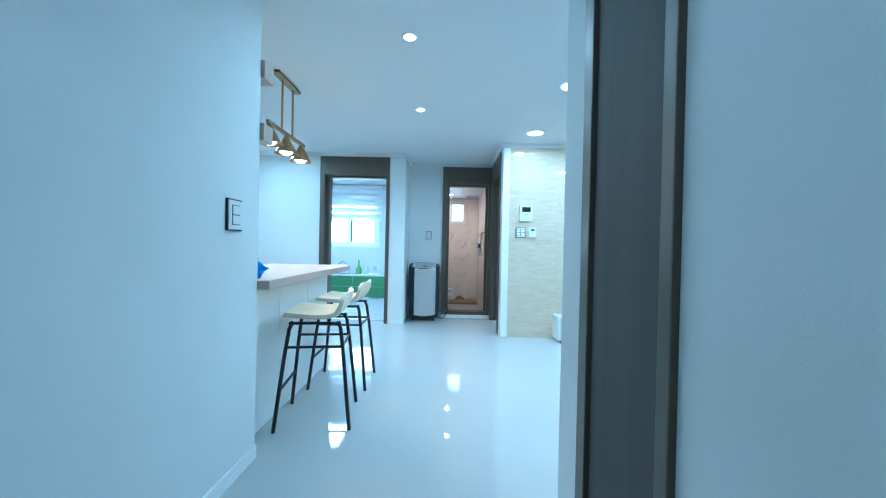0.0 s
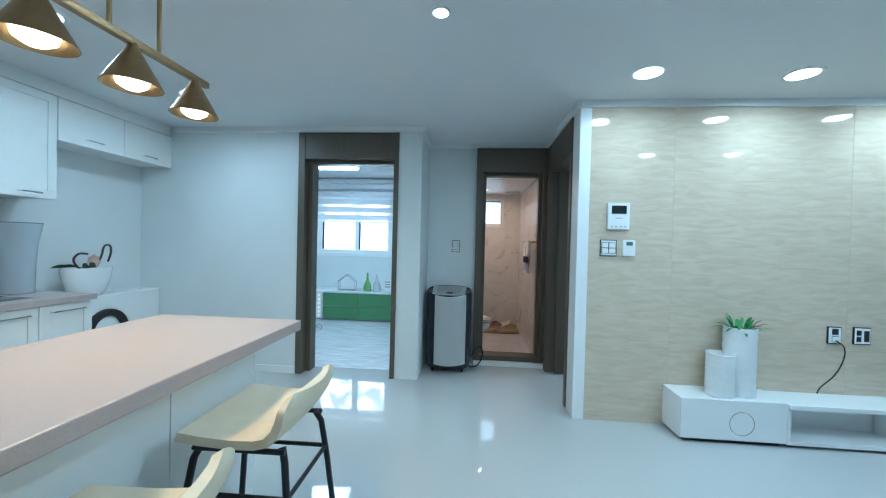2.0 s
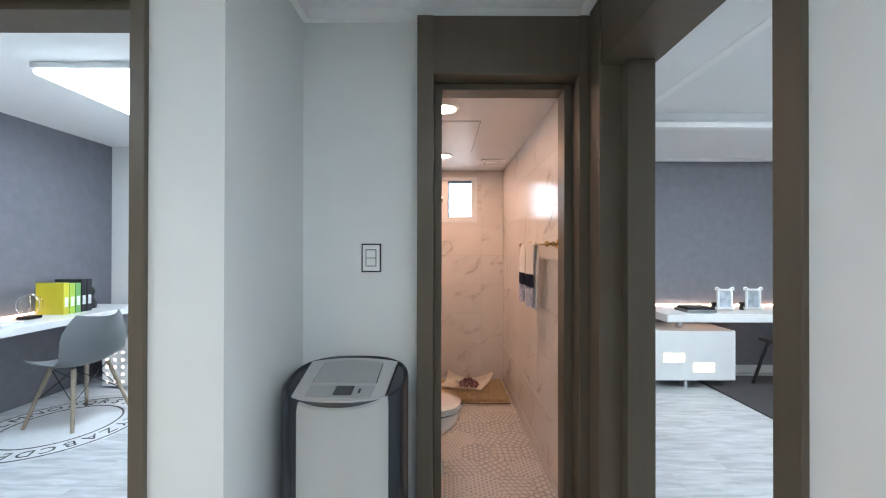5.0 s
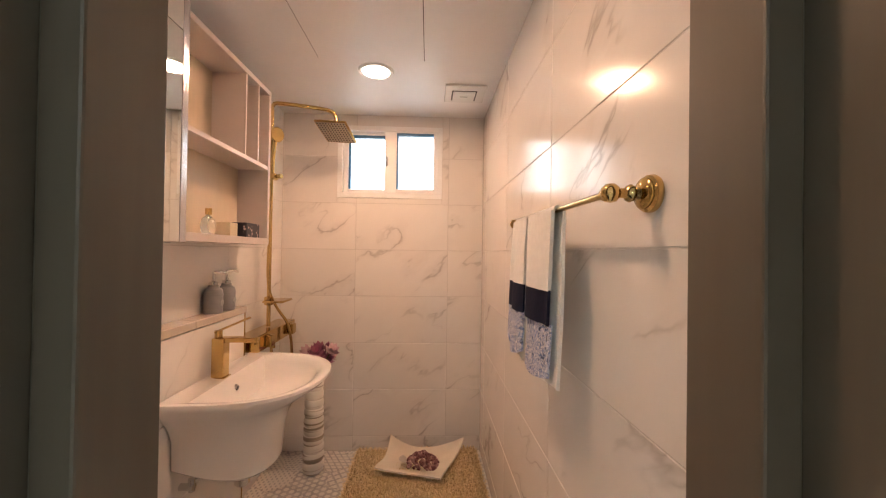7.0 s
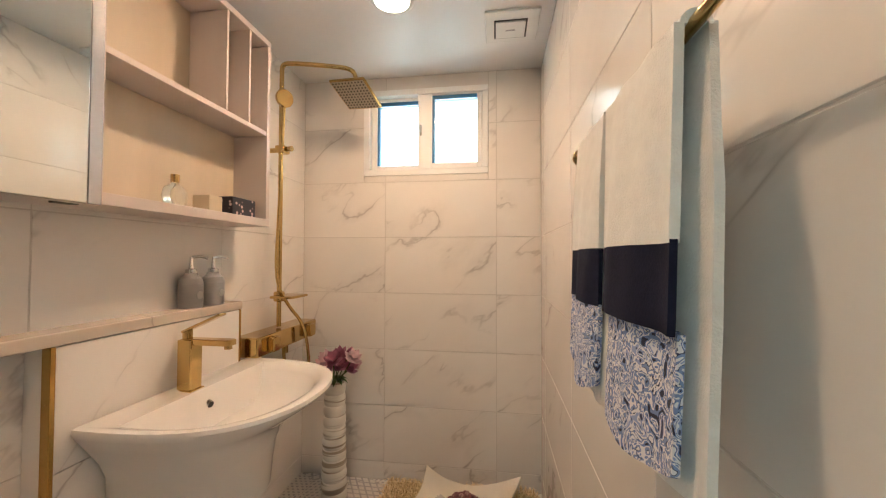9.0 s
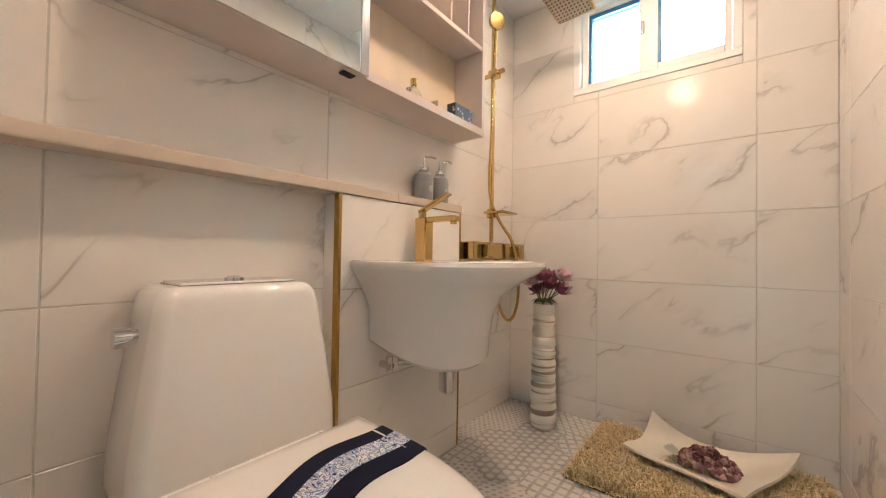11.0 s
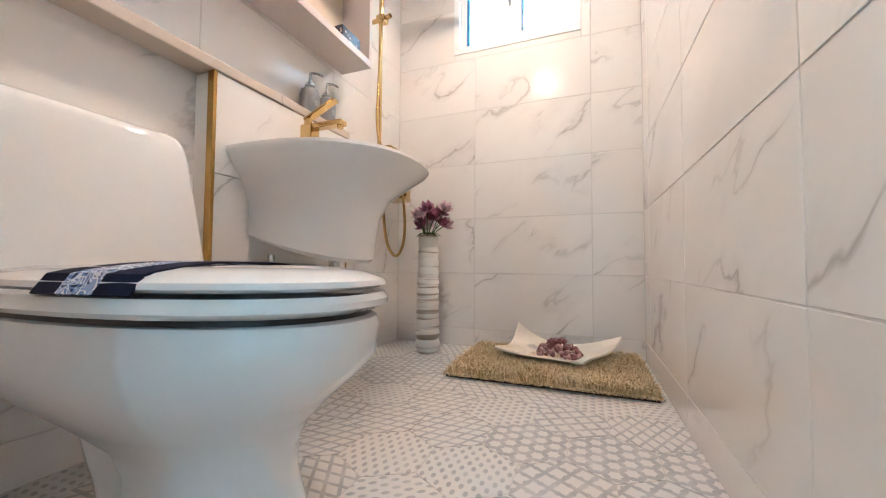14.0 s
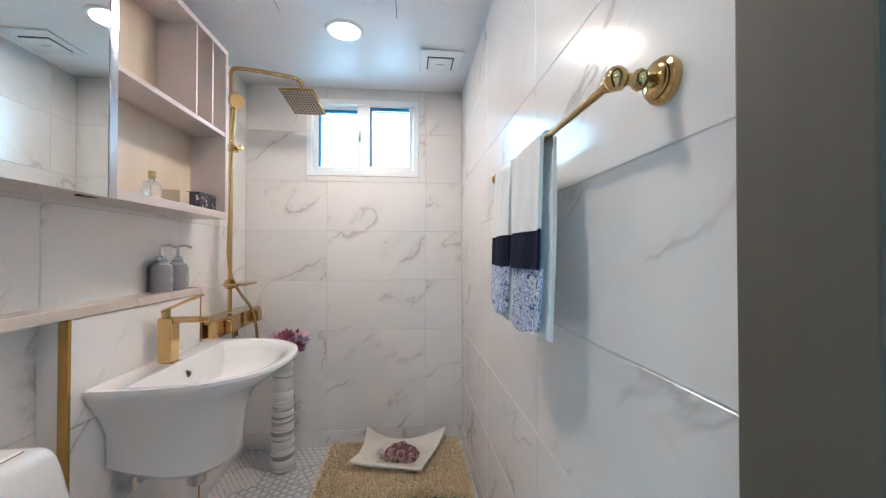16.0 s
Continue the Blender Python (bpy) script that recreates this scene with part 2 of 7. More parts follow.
def thing(name, at, label, category, group=""):
    e = new(name)
    e.location = at
    e.empty_display_size = 0.05
    return tagged(e, label, category, group)


def part(name, bm, mat, parent, label="", smooth=True):
    o = new(name, mesh(name, bm, mat, smooth))
    o.parent = parent
    base = Matrix.Translation(parent.location)
    if parent.parent:
        base = Matrix.Identity(4)
    o.matrix_parent_inverse = base.inverted()
    return tagged(o, label)


def solid(name, bm, mat, label="", category="", group="", kind="", smooth=True):
    return tagged(new(name, mesh(name, bm, mat, smooth)), label, category, group, kind)


def structure(name, bm, mat, label=""):
    return solid(name, bm, mat, label, kind="structure")


def switch_plate(name, x, y, z, w, h, facing, label, category, buttons, dark=False):
    """A wall plate; facing: 'y' looks to -y, 'x' to +x."""
    t = thing(name, (x, y, z), label, category)

    def slab(a, b, c, d, e, f, bevel):
        return boxed(x + a, y - d, z + b, x + c, y - e, z + f, bevel=bevel) if facing == "y" else boxed(x + e, y + a, z + b, x + d, y + c, z + f, bevel=bevel)
    part("plate", slab(-w / 2, -h / 2, w / 2, 0.010, 0.0, h / 2, 0.002), M_BLACK if dark else M_WHITE, t)
    part("frame", slab(-w / 2 + 0.006, -h / 2 + 0.006, w / 2 - 0.006, 0.014, 0.008, h / 2 - 0.006, 0.002), M_WHITE, t)
    for bx, bz, bw, bh, mat in buttons:
        part("rocker", slab(bx - bw / 2 - 0.003, bz - bh / 2 - 0.003, bx + bw / 2 + 0.003, 0.0152, 0.012, bz + bh / 2 + 0.003, 0.0), M_BLACK, t)
        part("rocker", slab(bx - bw / 2, bz - bh / 2, bx + bw / 2, 0.018, 0.013, bz + bh / 2, 0.0015), mat, t)
    return t

# ---- large structure ----
CEIL = 2.385
structure("floor", boxed(-3.1, -1.6, -0.15, 5.8, 6.02, 0.0), M_FLOOR, "polished off-white porcelain floor with mirror-like gloss")
structure("ceiling", boxed(-3.1, -1.6, CEIL, 5.8, 6.2, CEIL + 0.12), M_CEIL, "plain white papered ceiling")
structure("ceiling_soffit", boxed(3.68, 1.55, 2.235, 5.6, 4.84, CEIL - 0.001), M_CEIL, "lowered white ceiling soffit")
structure("wall_west", boxed(-3.1, -1.6, 0, -2.92, 5.45, CEIL), M_WALL, "white kitchen wall")
b = boxed(-3.1, 5.45, 0, -1.283, 5.65, CEIL)
structure("wall_north_kitchen", b, M_WALL, "white papered wall beside a brown door frame")
structure("wall_pier", boxed(-0.305, 5.45, 0, -0.085, 6.2, CEIL), M_WALL, "white wall end between two doorways")
structure("wall_hall", boxed(-0.085, 6.05, 0, 0.434, 6.2, CEIL), M_WALL, "white papered hall wall")
structure("wall_post", boxed(1.19, 4.845, 0, 1.272, 5.033, CEIL), M_TRIM, "white wall end beside the stone wall")
structure("wall_bedroom_side", boxed(1.272, 4.905, 0, 5.6, 5.033, CEIL), M_WALL, "white wall behind the stone cladding")
structure("wall_hall_corner", boxed(1.19, 5.97, 0, 1.39, 6.2, CEIL), M_WALL)
structure("wall_east", boxed(5.6, 4.0, 0, 5.8, 5.05, CEIL), M_WALL)
# unseen wall; its opening is assumed, to let daylight in from the right
b = boxed(5.6, -1.6, 0, 5.8, 2.0, CEIL)
box(b, 5.6, 2.0, 0, 5.8, 4.0, 0.5)
box(b, 5.6, 2.0, 2.2, 5.8, 4.0, CEIL)
structure("wall_east_window", b, M_WALL)
structure("wall_living_south", boxed(0.905, 1.35, 0, 5.6, 1.55, CEIL), M_WALL, "white wall end at the living room")
structure("wall_entry_left", boxed(-0.58, -1.6, 0, -0.46, 2.17, CEIL), M_WALL, "white papered entry wall")
structure("wall_entry_right", boxed(0.905, -1.6, 0, 1.05, 0.92, CEIL), M_WALL, "white papered entry wall")
structure("wall_entry_back", boxed(-0.58, -1.75, 0, 1.05, -1.6, CEIL), M_WALL)
structure("wall_kitchen_south", boxed(-3.1, -1.75, 0, -0.58, -1.6, CEIL), M_WALL)
structure("baseboard", boxed(-0.46, -1.6, 0, -0.45, 2.17, 0.07, bevel=0.002), M_TRIM)
structure("baseboard", boxed(-2.69, 5.438, 0, -1.283, 5.45, 0.07, bevel=0.002), M_TRIM)
structure("baseboard", boxed(-0.085, 6.04, 0, 0.434, 6.05, 0.05, bevel=0.002), M_TRIM)

# cornice strips where walls meet the ceiling
for a in ((-2.55, 5.42, -0.055, 5.45), (-0.085, 6.02, 1.19, 6.05), (-0.085, 5.45, -0.055, 6.02), (1.16, 4.845, 1.19, 6.02), (1.19, 4.825, 3.68, 4.845)):
    structure("trim", boxed(a[0], a[1], 2.335, a[2], a[3], CEIL), M_TRIM)


# ---- door frames: dark panels to the ceiling ----
def frame_y(name, x0, x1, y0, y1, ix0, ix1, head, label):
    t = tagged(thing(name, (x0, y0, 0), label, "door frame"), kind="structure")
    part("jamb", boxed(x0, y0, 0, ix0, y1, 2.333, bevel=0.003), M_BROWN, t)
    part("jamb", boxed(ix1, y0, 0, x1, y1, 2.333, bevel=0.003), M_BROWN, t)
    part("head_panel", boxed(ix0, y0 + 0.004, head, ix1, y1, 2.333, bevel=0.003), M_BROWN, t)
    s = 0.036 if x0 > 0 else 0.045
    part("stop", boxed(ix0, y0 + 0.09, 0, ix0 + s, y1 - 0.01, head, bevel=0.003), M_BROWN, t)
    r = s if x0 > 0 else 0.02
    part("stop", boxed(ix1 - r, y0 + 0.09, 0, ix1, y1 - 0.01, head, bevel=0.003), M_BROWN, t)
    part("stop", boxed(ix0 + s, y0 + 0.09, head - 0.03, ix1 - r, y1 - 0.01, head, bevel=0.003), M_BROWN, t)
    return t


frame_y("door_1", -1.283, -0.305, 5.435, 5.66, -1.218, -0.35, 2.08, "dark brown laminate door frame, open, with a panel above")
d2 = frame_y("door_2", 0.434, 1.19, 5.985, 6.18, 0.505, 1.14, 2.075, "dark brown bathroom door frame, open, with a panel above")
part("sill", boxed(0.505, 6.0, 0.048, 1.14, 6.18, 0.1, bevel=0.004), M_BROWN, d2, "brown raised door sill")
part("step", boxed(0.44, 5.955, 0.0, 1.185, 6.0, 0.048, bevel=0.004), M_TRIM, d2, "white threshold step")
d3 = tagged(thing("door_3", (1.19, 5.05, 0), "dark brown bedroom door frame, open, with a panel above", "door frame"), kind="structure")
part("jamb", boxed(1.178, 5.033, 0, 1.40, 5.093, 2.333, bevel=0.003), M_BROWN, d3)
part("jamb", boxed(1.178, 5.87, 0, 1.40, 5.97, 2.333, bevel=0.003), M_BROWN, d3)
part("head_panel", boxed(1.182, 5.093, 2.06, 1.40, 5.87, 2.333, bevel=0.003), M_BROWN, d3)
part("stop", boxed(1.27, 5.825, 0, 1.38, 5.87, 2.06, bevel=0.003), M_BROWN, d3)
part("stop", boxed(1.27, 5.093, 0, 1.38, 5.105, 2.06, bevel=0.003), M_BROWN, d3)
d4 = tagged(thing("door_4", (0.905, 0.92, 0), "dark brown door frame with a shut slate-grey door", "door"), kind="structure")
M_SLATE = banded("slate_laminate", (0.06, 0.055, 0.052), (0.075, 0.068, 0.064), 24, (1, 1, 0.06), 0.7)
part("jamb", boxed(0.89, 1.29, 0, 1.05, 1.35, 2.333, bevel=0.003), M_BROWN, d4)
part("jamb", boxed(0.89, 0.92, 0, 1.05, 0.96, 2.333, bevel=0.003), M_BROWN, d4)
part("head_panel", boxed(0.89, 0.96, 2.05, 1.05, 1.29, 2.333, bevel=0.003), M_BROWN, d4)
part("door_leaf", boxed(0.902, 0.965, 0.005, 0.95, 1.285, 2.045, bevel=0.003), M_SLATE, d4, "slate-grey door leaf")

# ---- stone-clad wall of large polished slabs ----
clad = structure("wall_stone", boxed(1.272, 4.862, 0, 5.6, 4.905, CEIL), material("stone_joint", (0.5, 0.43, 0.32), 0.7), "polished cream travertine wall")

# ---- bathroom shell ----
BX0, BX1, BY0, BY1, BF, BC = -0.125, 1.168, 6.21, 8.172, -0.04, 2.13
structure("bath_floor", boxed(-0.30, 6.2, -0.2, 1.30, 8.35, BF - 0.0025), M_GROUT, "grout bed under patterned floor tiles")
structure("bath_ceiling", boxed(-0.30, 6.2, BC, 1.30, 8.35, BC + 0.1), material("bath_ceiling_panel", (0.74, 0.74, 0.75), 0.42, vary=0.02), "smooth glossy white ceiling panel")
structure("bath_wall_left", boxed(-0.29, 6.2, -0.2, BX0 - 0.0015, 8.35, BC), M_GROUT)
structure("bath_wall_right", boxed(BX1 + 0.0015, 6.21, -0.2, 1.35, 8.35, BC), M_GROUT)
b = boxed(BX0 - 0.008, BY1 + 0.0015, -0.2, 0.222, 8.35, BC)
box(b, 0.90, BY1 + 0.0015, -0.2, BX1 + 0.008, 8.35, BC)
box(b, 0.222, BY1 + 0.0015, -0.2, 0.90, 8.35, 1.592)
box(b, 0.222, BY1 + 0.0015, 2.06, 0.90, 8.35, BC)
structure("bath_wall_back", b, M_GROUT)
structure("bath_wall_front", boxed(BX0 - 0.008, 6.2, -0.2, 0.434, 6.21, BC), M_TILE)
structure("bath_wall_front", boxed(0.434, 6.205, 2.333, 1.19, 6.215, 2.4), M_GROUT)
structure("bath_skirt", boxed(0.434, 6.182, -0.2, 1.168, 6.212, 0.045), M_TRIM)
structure("bath_wall_return", boxed(1.176, 6.2, -0.2, 1.35, 6.209, BC), M_TILE)

# ---- study shell ----
structure("study_floor", boxed(-3.1, 5.65, -0.15, -0.305, 8.5, -0.001), M_GROUT)
structure("study_ceiling", boxed(-3.1, 5.65, 2.40, -0.30, 8.5, 2.5), M_CEIL, "plain white ceiling")
structure("study_wall_left", boxed(-3.15, 5.65, 0, -2.97, 8.5, 2.4), M_GREY, "dark grey papered wall")
structure("study_wall_right", boxed(-0.30, 6.2, 0, -0.292, 8.5, 2.4), M_WALL)
b = boxed(-2.97, 8.3, 0, -2.40, 8.5, 2.4)
box(b, -0.95, 8.3, 0, -0.30, 8.5, 2.4)
box(b, -2.40, 8.3, 0, -0.95, 8.5, 1.04)
box(b, -2.40, 8.3, 2.12, -0.95, 8.5, 2.4)
structure("study_wall_back", b, M_WALL, "white papered wall around a window")

# ---- bedroom shell ----
structure("bedroom_floor", boxed(1.35, 5.0, -0.15, 4.9, 8.5, -0.001), M_GROUT)
b = boxed(1.35, 5.0, 2.3, 1.95, 8.5, 2.52)
box(b, 1.95, 7.35, 2.3, 4.9, 8.5, 2.52)
box(b, 1.95, 5.0, 2.42, 4.9, 7.35, 2.52)
structure("bedroom_ceiling", b, M_CEIL, "white ceiling with a raised centre")
structure("trim", boxed(1.93, 7.33, 2.296, 4.9, 7.40, 2.345, bevel=0.004), M_TRIM)
structure("trim", boxed(1.93, 5.0, 2.296, 1.99, 7.33, 2.345, bevel=0.004), M_TRIM)
structure("bedroom_wall_back", boxed(1.35, 8.35, 0, 4.9, 8.5, 2.5), M_GREY, "blue-grey papered wall")
structure("bedroom_wall_right", boxed(4.9, 5.05, 0, 5.05, 8.5, 2.5), M_WALL)
structure("baseboard", boxed(1.35, 8.335, 0, 4.9, 8.35, 0.08), M_TRIM)
structure("trim", boxed(1.35, 8.32, 2.27, 4.9, 8.35, 2.3), M_TRIM)

# ---- outdoors: glowing sheets stand in for daylight seen through the windows ----
structure("ground", boxed(-400, -400, -3.2, 400, 400, -3.0), material("ground_soil", (0.3, 0.29, 0.27), 0.9, vary=0.3, scale=0.4))
M_BACK = glow("glowing_hillside", (0.9, 0.95, 1.0), 11.0)
nt, pb = nodes_of(M_BACK)
tcb, nb, rb = nt.nodes.new("ShaderNodeTexCoord"), nt.nodes.new("ShaderNodeTexNoise"), nt.nodes.new("ShaderNodeValToRGB")
nb.inputs["Scale"].default_value, nb.inputs["Detail"].default_value, nb.inputs["Distortion"].default_value = 1.1, 9, 1.2
rb.color_ramp.elements[0].position, rb.color_ramp.elements[1].position = 0.40, 0.50
rb.color_ramp.elements[0].color, rb.color_ramp.elements[1].color = (0.2, 0.18, 0.17, 1), (0.92, 0.96, 1.0, 1)
nt.links.new(tcb.outputs["Object"], nb.inputs["Vector"])
nt.links.new(nb.outputs["Fac"], rb.inputs["Fac"])
nt.links.new(rb.outputs["Color"], pb.inputs["Emission Color"])
structure("backdrop", boxed(-14, 14.0, -3, 5.5, 14.05, 12.0), M_BACK, "bright snowy bank with bare twigs outside the window")
structure("backdrop", boxed(-0.25, 9.2, 0.5, 1.8, 9.25, 5.0), glow("daylight_glow", (0.92, 0.96, 1.0), 2.4), "bright hazy daylight outside the window")

# ---- lamps ----
def downlight(x, y, z, r, watts, colour, face, group, spread=176):
    t = thing("downlight", (x, y, z), "round flush ceiling downlight, switched on", "ceiling light", group)
    part("rim", lathe(bmesh.new(), [(r * 0.86, -0.006), (r, -0.008), (r * 1.1, -0.002), (r * 1.12, 0.0), (r * 0.86, 0.0)], (x, y, z), 32, ring=True), M_TRIM, t)
    part("diffuser", lathe(bmesh.new(), [(0.0001, -0.007), (r * 0.86, -0.006), (r * 0.86, 0.0)], (x, y, z), 32), face, t, "glowing white diffuser")
    lamp("downlight_lamp", x, y, z - 0.012, watts, colour, r * 0.85, spread)


# the one at (-1.83, 2.3) is added out of view, continuing the kitchen row
for x, y, w in ((1.465, 3.19, 11.0), (2.38, 3.24, 11.0), (3.28, 3.3, 11.0), (1.466, 4.395, 7.0), (2.39, 4.44, 7.0), (3.28, 4.48, 7.0), (-1.74, 4.66, 8.5), (-1.73, 3.66, 8.5), (-1.83, 2.3, 9.0)):
    downlight(x, y, CEIL, 0.095, w, COOL, M_LIT, "large ceiling downlights")
# the one at (0.25, 0.2) is unseen, added to light the entry
for x, y, w in ((0.255, 2.55, 5.0), (0.236, 3.75, 6.2), (0.25, 0.2, 2.4)):
    downlight(x, y, CEIL, 0.042, w, COOL, M_LIT, "small ceiling downlights")
for x, y, w in ((0.548, 7.58, 6.2), (0.555, 6.52, 4.2)):
    downlight(x, y, BC, 0.078, w, BATH, M_LITB, "bathroom downlights", 176)


def pendant():
    t = thing("pendant_lamp", (-0.78, 3.2, CEIL), "brass bar pendant with three lit cone shades", "pendant lamp")
    part("canopy", boxed(-0.81, 3.0, 2.36, -0.75, 3.4, CEIL, bevel=0.004), M_BRASS, t)
    part("bar", boxed(-0.793, 2.89, 1.955, -0.767, 3.56, 1.981, bevel=0.003), M_BRASS, t)
    for y in (3.12, 3.31):
        part("rod", rodded((-0.78, y, 1.985), (-0.78, y, 2.36), 0.008), M_BRASS, t)
    for y in (2.92, 3.205, 3.49):
        c = (-0.78, y, 0)
        part("shade", lathe(bmesh.new(), [(0.016, 1.965), (0.019, 1.945), (0.09, 1.815), (0.088, 1.814), (0.017, 1.94)], c, 40, ring=True), M_BRASS, t, "brushed brass cone shade")
        part("bulb", lathe(bmesh.new(), [(0.016, 1.925), (0.02, 1.90), (0.042, 1.87), (0.052, 1.845), (0.045, 1.82), (0.025, 1.806), (0.0001, 1.802)], c, 24), M_LITW, t, "glowing warm bulb")
        lamp("pendant_bulb", -0.78, y, 1.798, 4.5, WARM, 0.045)


pendant()

# ================= bathroom =================
def outline(xb, xf, cy, b, z, n=28, p=0.75):
    """A half-round plan shape: straight at the back xb, rounded to the front xf."""
    pts = []
    for i in range(n + 1):
        th = -math.pi / 2 + math.pi * i / n
        s = math.sin(th)
        pts.append(Vector((xb + (xf - xb) * max(0.0, math.cos(th)) ** p, cy + b * math.copysign(abs(s) ** 0.9, s), z)))
    return pts


def loft(bm, rings, top=True, bottom=True):
    vs = [[bm.verts.new(p) for p in r] for r in rings]
    n = len(vs[0])
    for a, b in zip(vs, vs[1:]):
        for i in range(n):
            bm.faces.new((a[i], a[(i + 1) % n], b[(i + 1) % n], b[i]))
    if bottom:
        bm.faces.new(vs[0][::-1])
    if top:
        bm.faces.new(vs[-1])
    return bm


def toilet():
    cy = 6.645
    t = thing("toilet", (0.2, cy, BF), "white ceramic toilet, lid shut, with a navy cloth band", "toilet")
    rings = [outline(0.33, 0.56, cy, 0.108, BF), outline(0.33, 0.555, cy, 0.104, 0.0), outline(0.325, 0.54, cy, 0.09, 0.06), outline(0.32, 0.525, cy, 0.086, 0.105),
             outline(0.305, 0.522, cy, 0.094, 0.14), outline(0.27, 0.54, cy, 0.124, 0.178), outline(0.215, 0.582, cy, 0.158, 0.218), outline(0.155, 0.625, cy, 0.181, 0.256), outline(0.11, 0.647, cy, 0.19, 0.282),
             outline(0.095, 0.652, cy, 0.191, 0.322), outline(0.095, 0.648, cy, 0.188, 0.332), outline(0.10, 0.64, cy, 0.182, 0.335)]
    part("bowl", loft(bmesh.new(), rings), M_CERAMIC, t)
    part("shelf", boxed(-0.06, cy - 0.176, 0.287, 0.24, cy + 0.176, 0.334, bevel=0.016, seg=4), M_CERAMIC, t)
    part("foot", boxed(0.15, cy - 0.108, BF, 0.36, cy + 0.108, -0.005, bevel=0.014, seg=3), M_CERAMIC, t)
    part("trapway", tube(bmesh.new(), [(0.34, cy, 0.17), (0.26, cy, 0.20), (0.17, cy, 0.25), (0.10, cy, 0.20), (0.15, cy, 0.10), (0.20, cy, 0.04), (0.19, cy, BF)], 0.05, 18, 2), M_CERAMIC, t)
    part("bolt_cap", lathe(bmesh.new(), [(0.014, 0), (0.013, 0.012), (0.006, 0.022), (0.0001, 0.024)], (0.185, cy - 0.095, -0.006), 12), M_CERAMIC, t)
    bm = bmesh.new()
    prof = [(0.31, 0.207, 0.085), (0.40, 0.203, 0.085), (0.55, 0.183, 0.072), (0.64, 0.169, 0.062), (0.670, 0.163, 0.056), (0.684, 0.156, 0.05), (0.691, 0.147, 0.042), (0.694, 0.132, 0.03)]
    rr = []
    for z, w, xf in prof:
        c = 0.026
        ring = []
        for sx, sy in ((-1, -1), (1, -1), (1, 1), (-1, 1)):
            x = xf if sx > 0 else -0.115
            for k in range(5):
                a = math.pi / 2 * k / 4
                start = {(-1, -1): math.pi, (1, -1): 1.5 * math.pi, (1, 1): 0, (-1, 1): 0.5 * math.pi}[(sx, sy)]
                ring.append(Vector((x - sx * c + c * math.cos(start + a), cy + sy * (w - c) + c * math.sin(start + a), z)))
        rr.append(ring)
    part("tank", loft(bm, rr), M_CERAMIC, t)
    bm = bmesh.new()
    box(bm, -0.098, cy - 0.118, 0.692, 0.016, cy + 0.118, 0.7, bevel=0.0035, seg=3)
    part("tank_lid", bm, M_CERAMIC, t)
    # grey strip stands for the shade in the lid joint
    part("lid_seam", boxed(-0.1005, cy - 0.1205, 0.69, 0.0185, cy + 0.1205, 0.6955, bevel=0.001), material("seam_shadow_grey", (0.12, 0.11, 0.1), 0.6), t, "dark seam round the tank lid")
    part("button", lathe(bmesh.new(), [(0.02, 0.699), (0.02, 0.705), (0.012, 0.709), (0.0001, 0.71)], (-0.03, cy, 0), 20), M_CHROME, t, "chrome flush button")
    part("flush_knob", rod(rodded((-0.02, cy - 0.175, 0.60), (-0.02, cy - 0.205, 0.60), 0.014), (-0.02, cy - 0.185, 0.60), (-0.02, cy - 0.21, 0.60), 0.018), M_CHROME, t, "chrome flush lever knob")
    part("seat", loft(bmesh.new(), [outline(0.195, 0.648, cy, 0.188, 0.343), outline(0.185, 0.662, cy, 0.197, 0.350), outline(0.185, 0.662, cy, 0.197, 0.358), outline(0.19, 0.655, cy, 0.193, 0.366)]), M_CERAMIC, t)
    part("lid", loft(bmesh.new(), [outline(0.20, 0.648, cy, 0.188, 0.3715), outline(0.185, 0.66, cy, 0.195, 0.376), outline(0.185, 0.658, cy, 0.194, 0.383), outline(0.20, 0.63, cy, 0.18, 0.393), outline(0.23, 0.58, cy, 0.15, 0.399), outline(0.26, 0.5, cy, 0.09, 0.4015)]), M_CERAMIC, t)
    # black ring paints the shade line between bowl and seat
    part("buffer", loft(bmesh.new(), [outline(0.21, 0.636, cy, 0.18, 0.335), outline(0.21, 0.636, cy, 0.18, 0.3435)]), M_BLACK, t, "dark ring for the shade under the seat")
    part("hinge", boxed(0.15, cy - 0.11, 0.336, 0.19, cy + 0.11, 0.375, bevel=0.01), M_CERAMIC, t)

    def band(x0, x1, lift):
        def f(u, v):
            y = (v - 0.5) * 2
            x = x0 + (x1 - x0) * u + 0.012 * math.sin(v * 9) + 0.085 * (1 - v) - 0.01
            w = 0.197 * math.sqrt(max(0.0, 1 - max(0.0, (x - 0.2) / 0.47) ** 2.6))
            e = abs(y)
            return Vector((x, cy + (w + 0.004) * y, 0.4025 + lift - 0.0165 * e ** 2.6 - (0.02 * max(0, e - 0.93) / 0.07)))
        return grid(bmesh.new(), f, 6, 30, 0.003)
    navy, print_ = M_NAVY, M_PRINT
    st = part("lid_band", band(0.27, 0.31, 0.004), navy, t, "navy cloth band")
    part("lid_band", band(0.31, 0.36, 0.0045), print_, t, "blue floral cloth band")
    part("lid_band", band(0.36, 0.405, 0.004), navy, t, "navy cloth band")


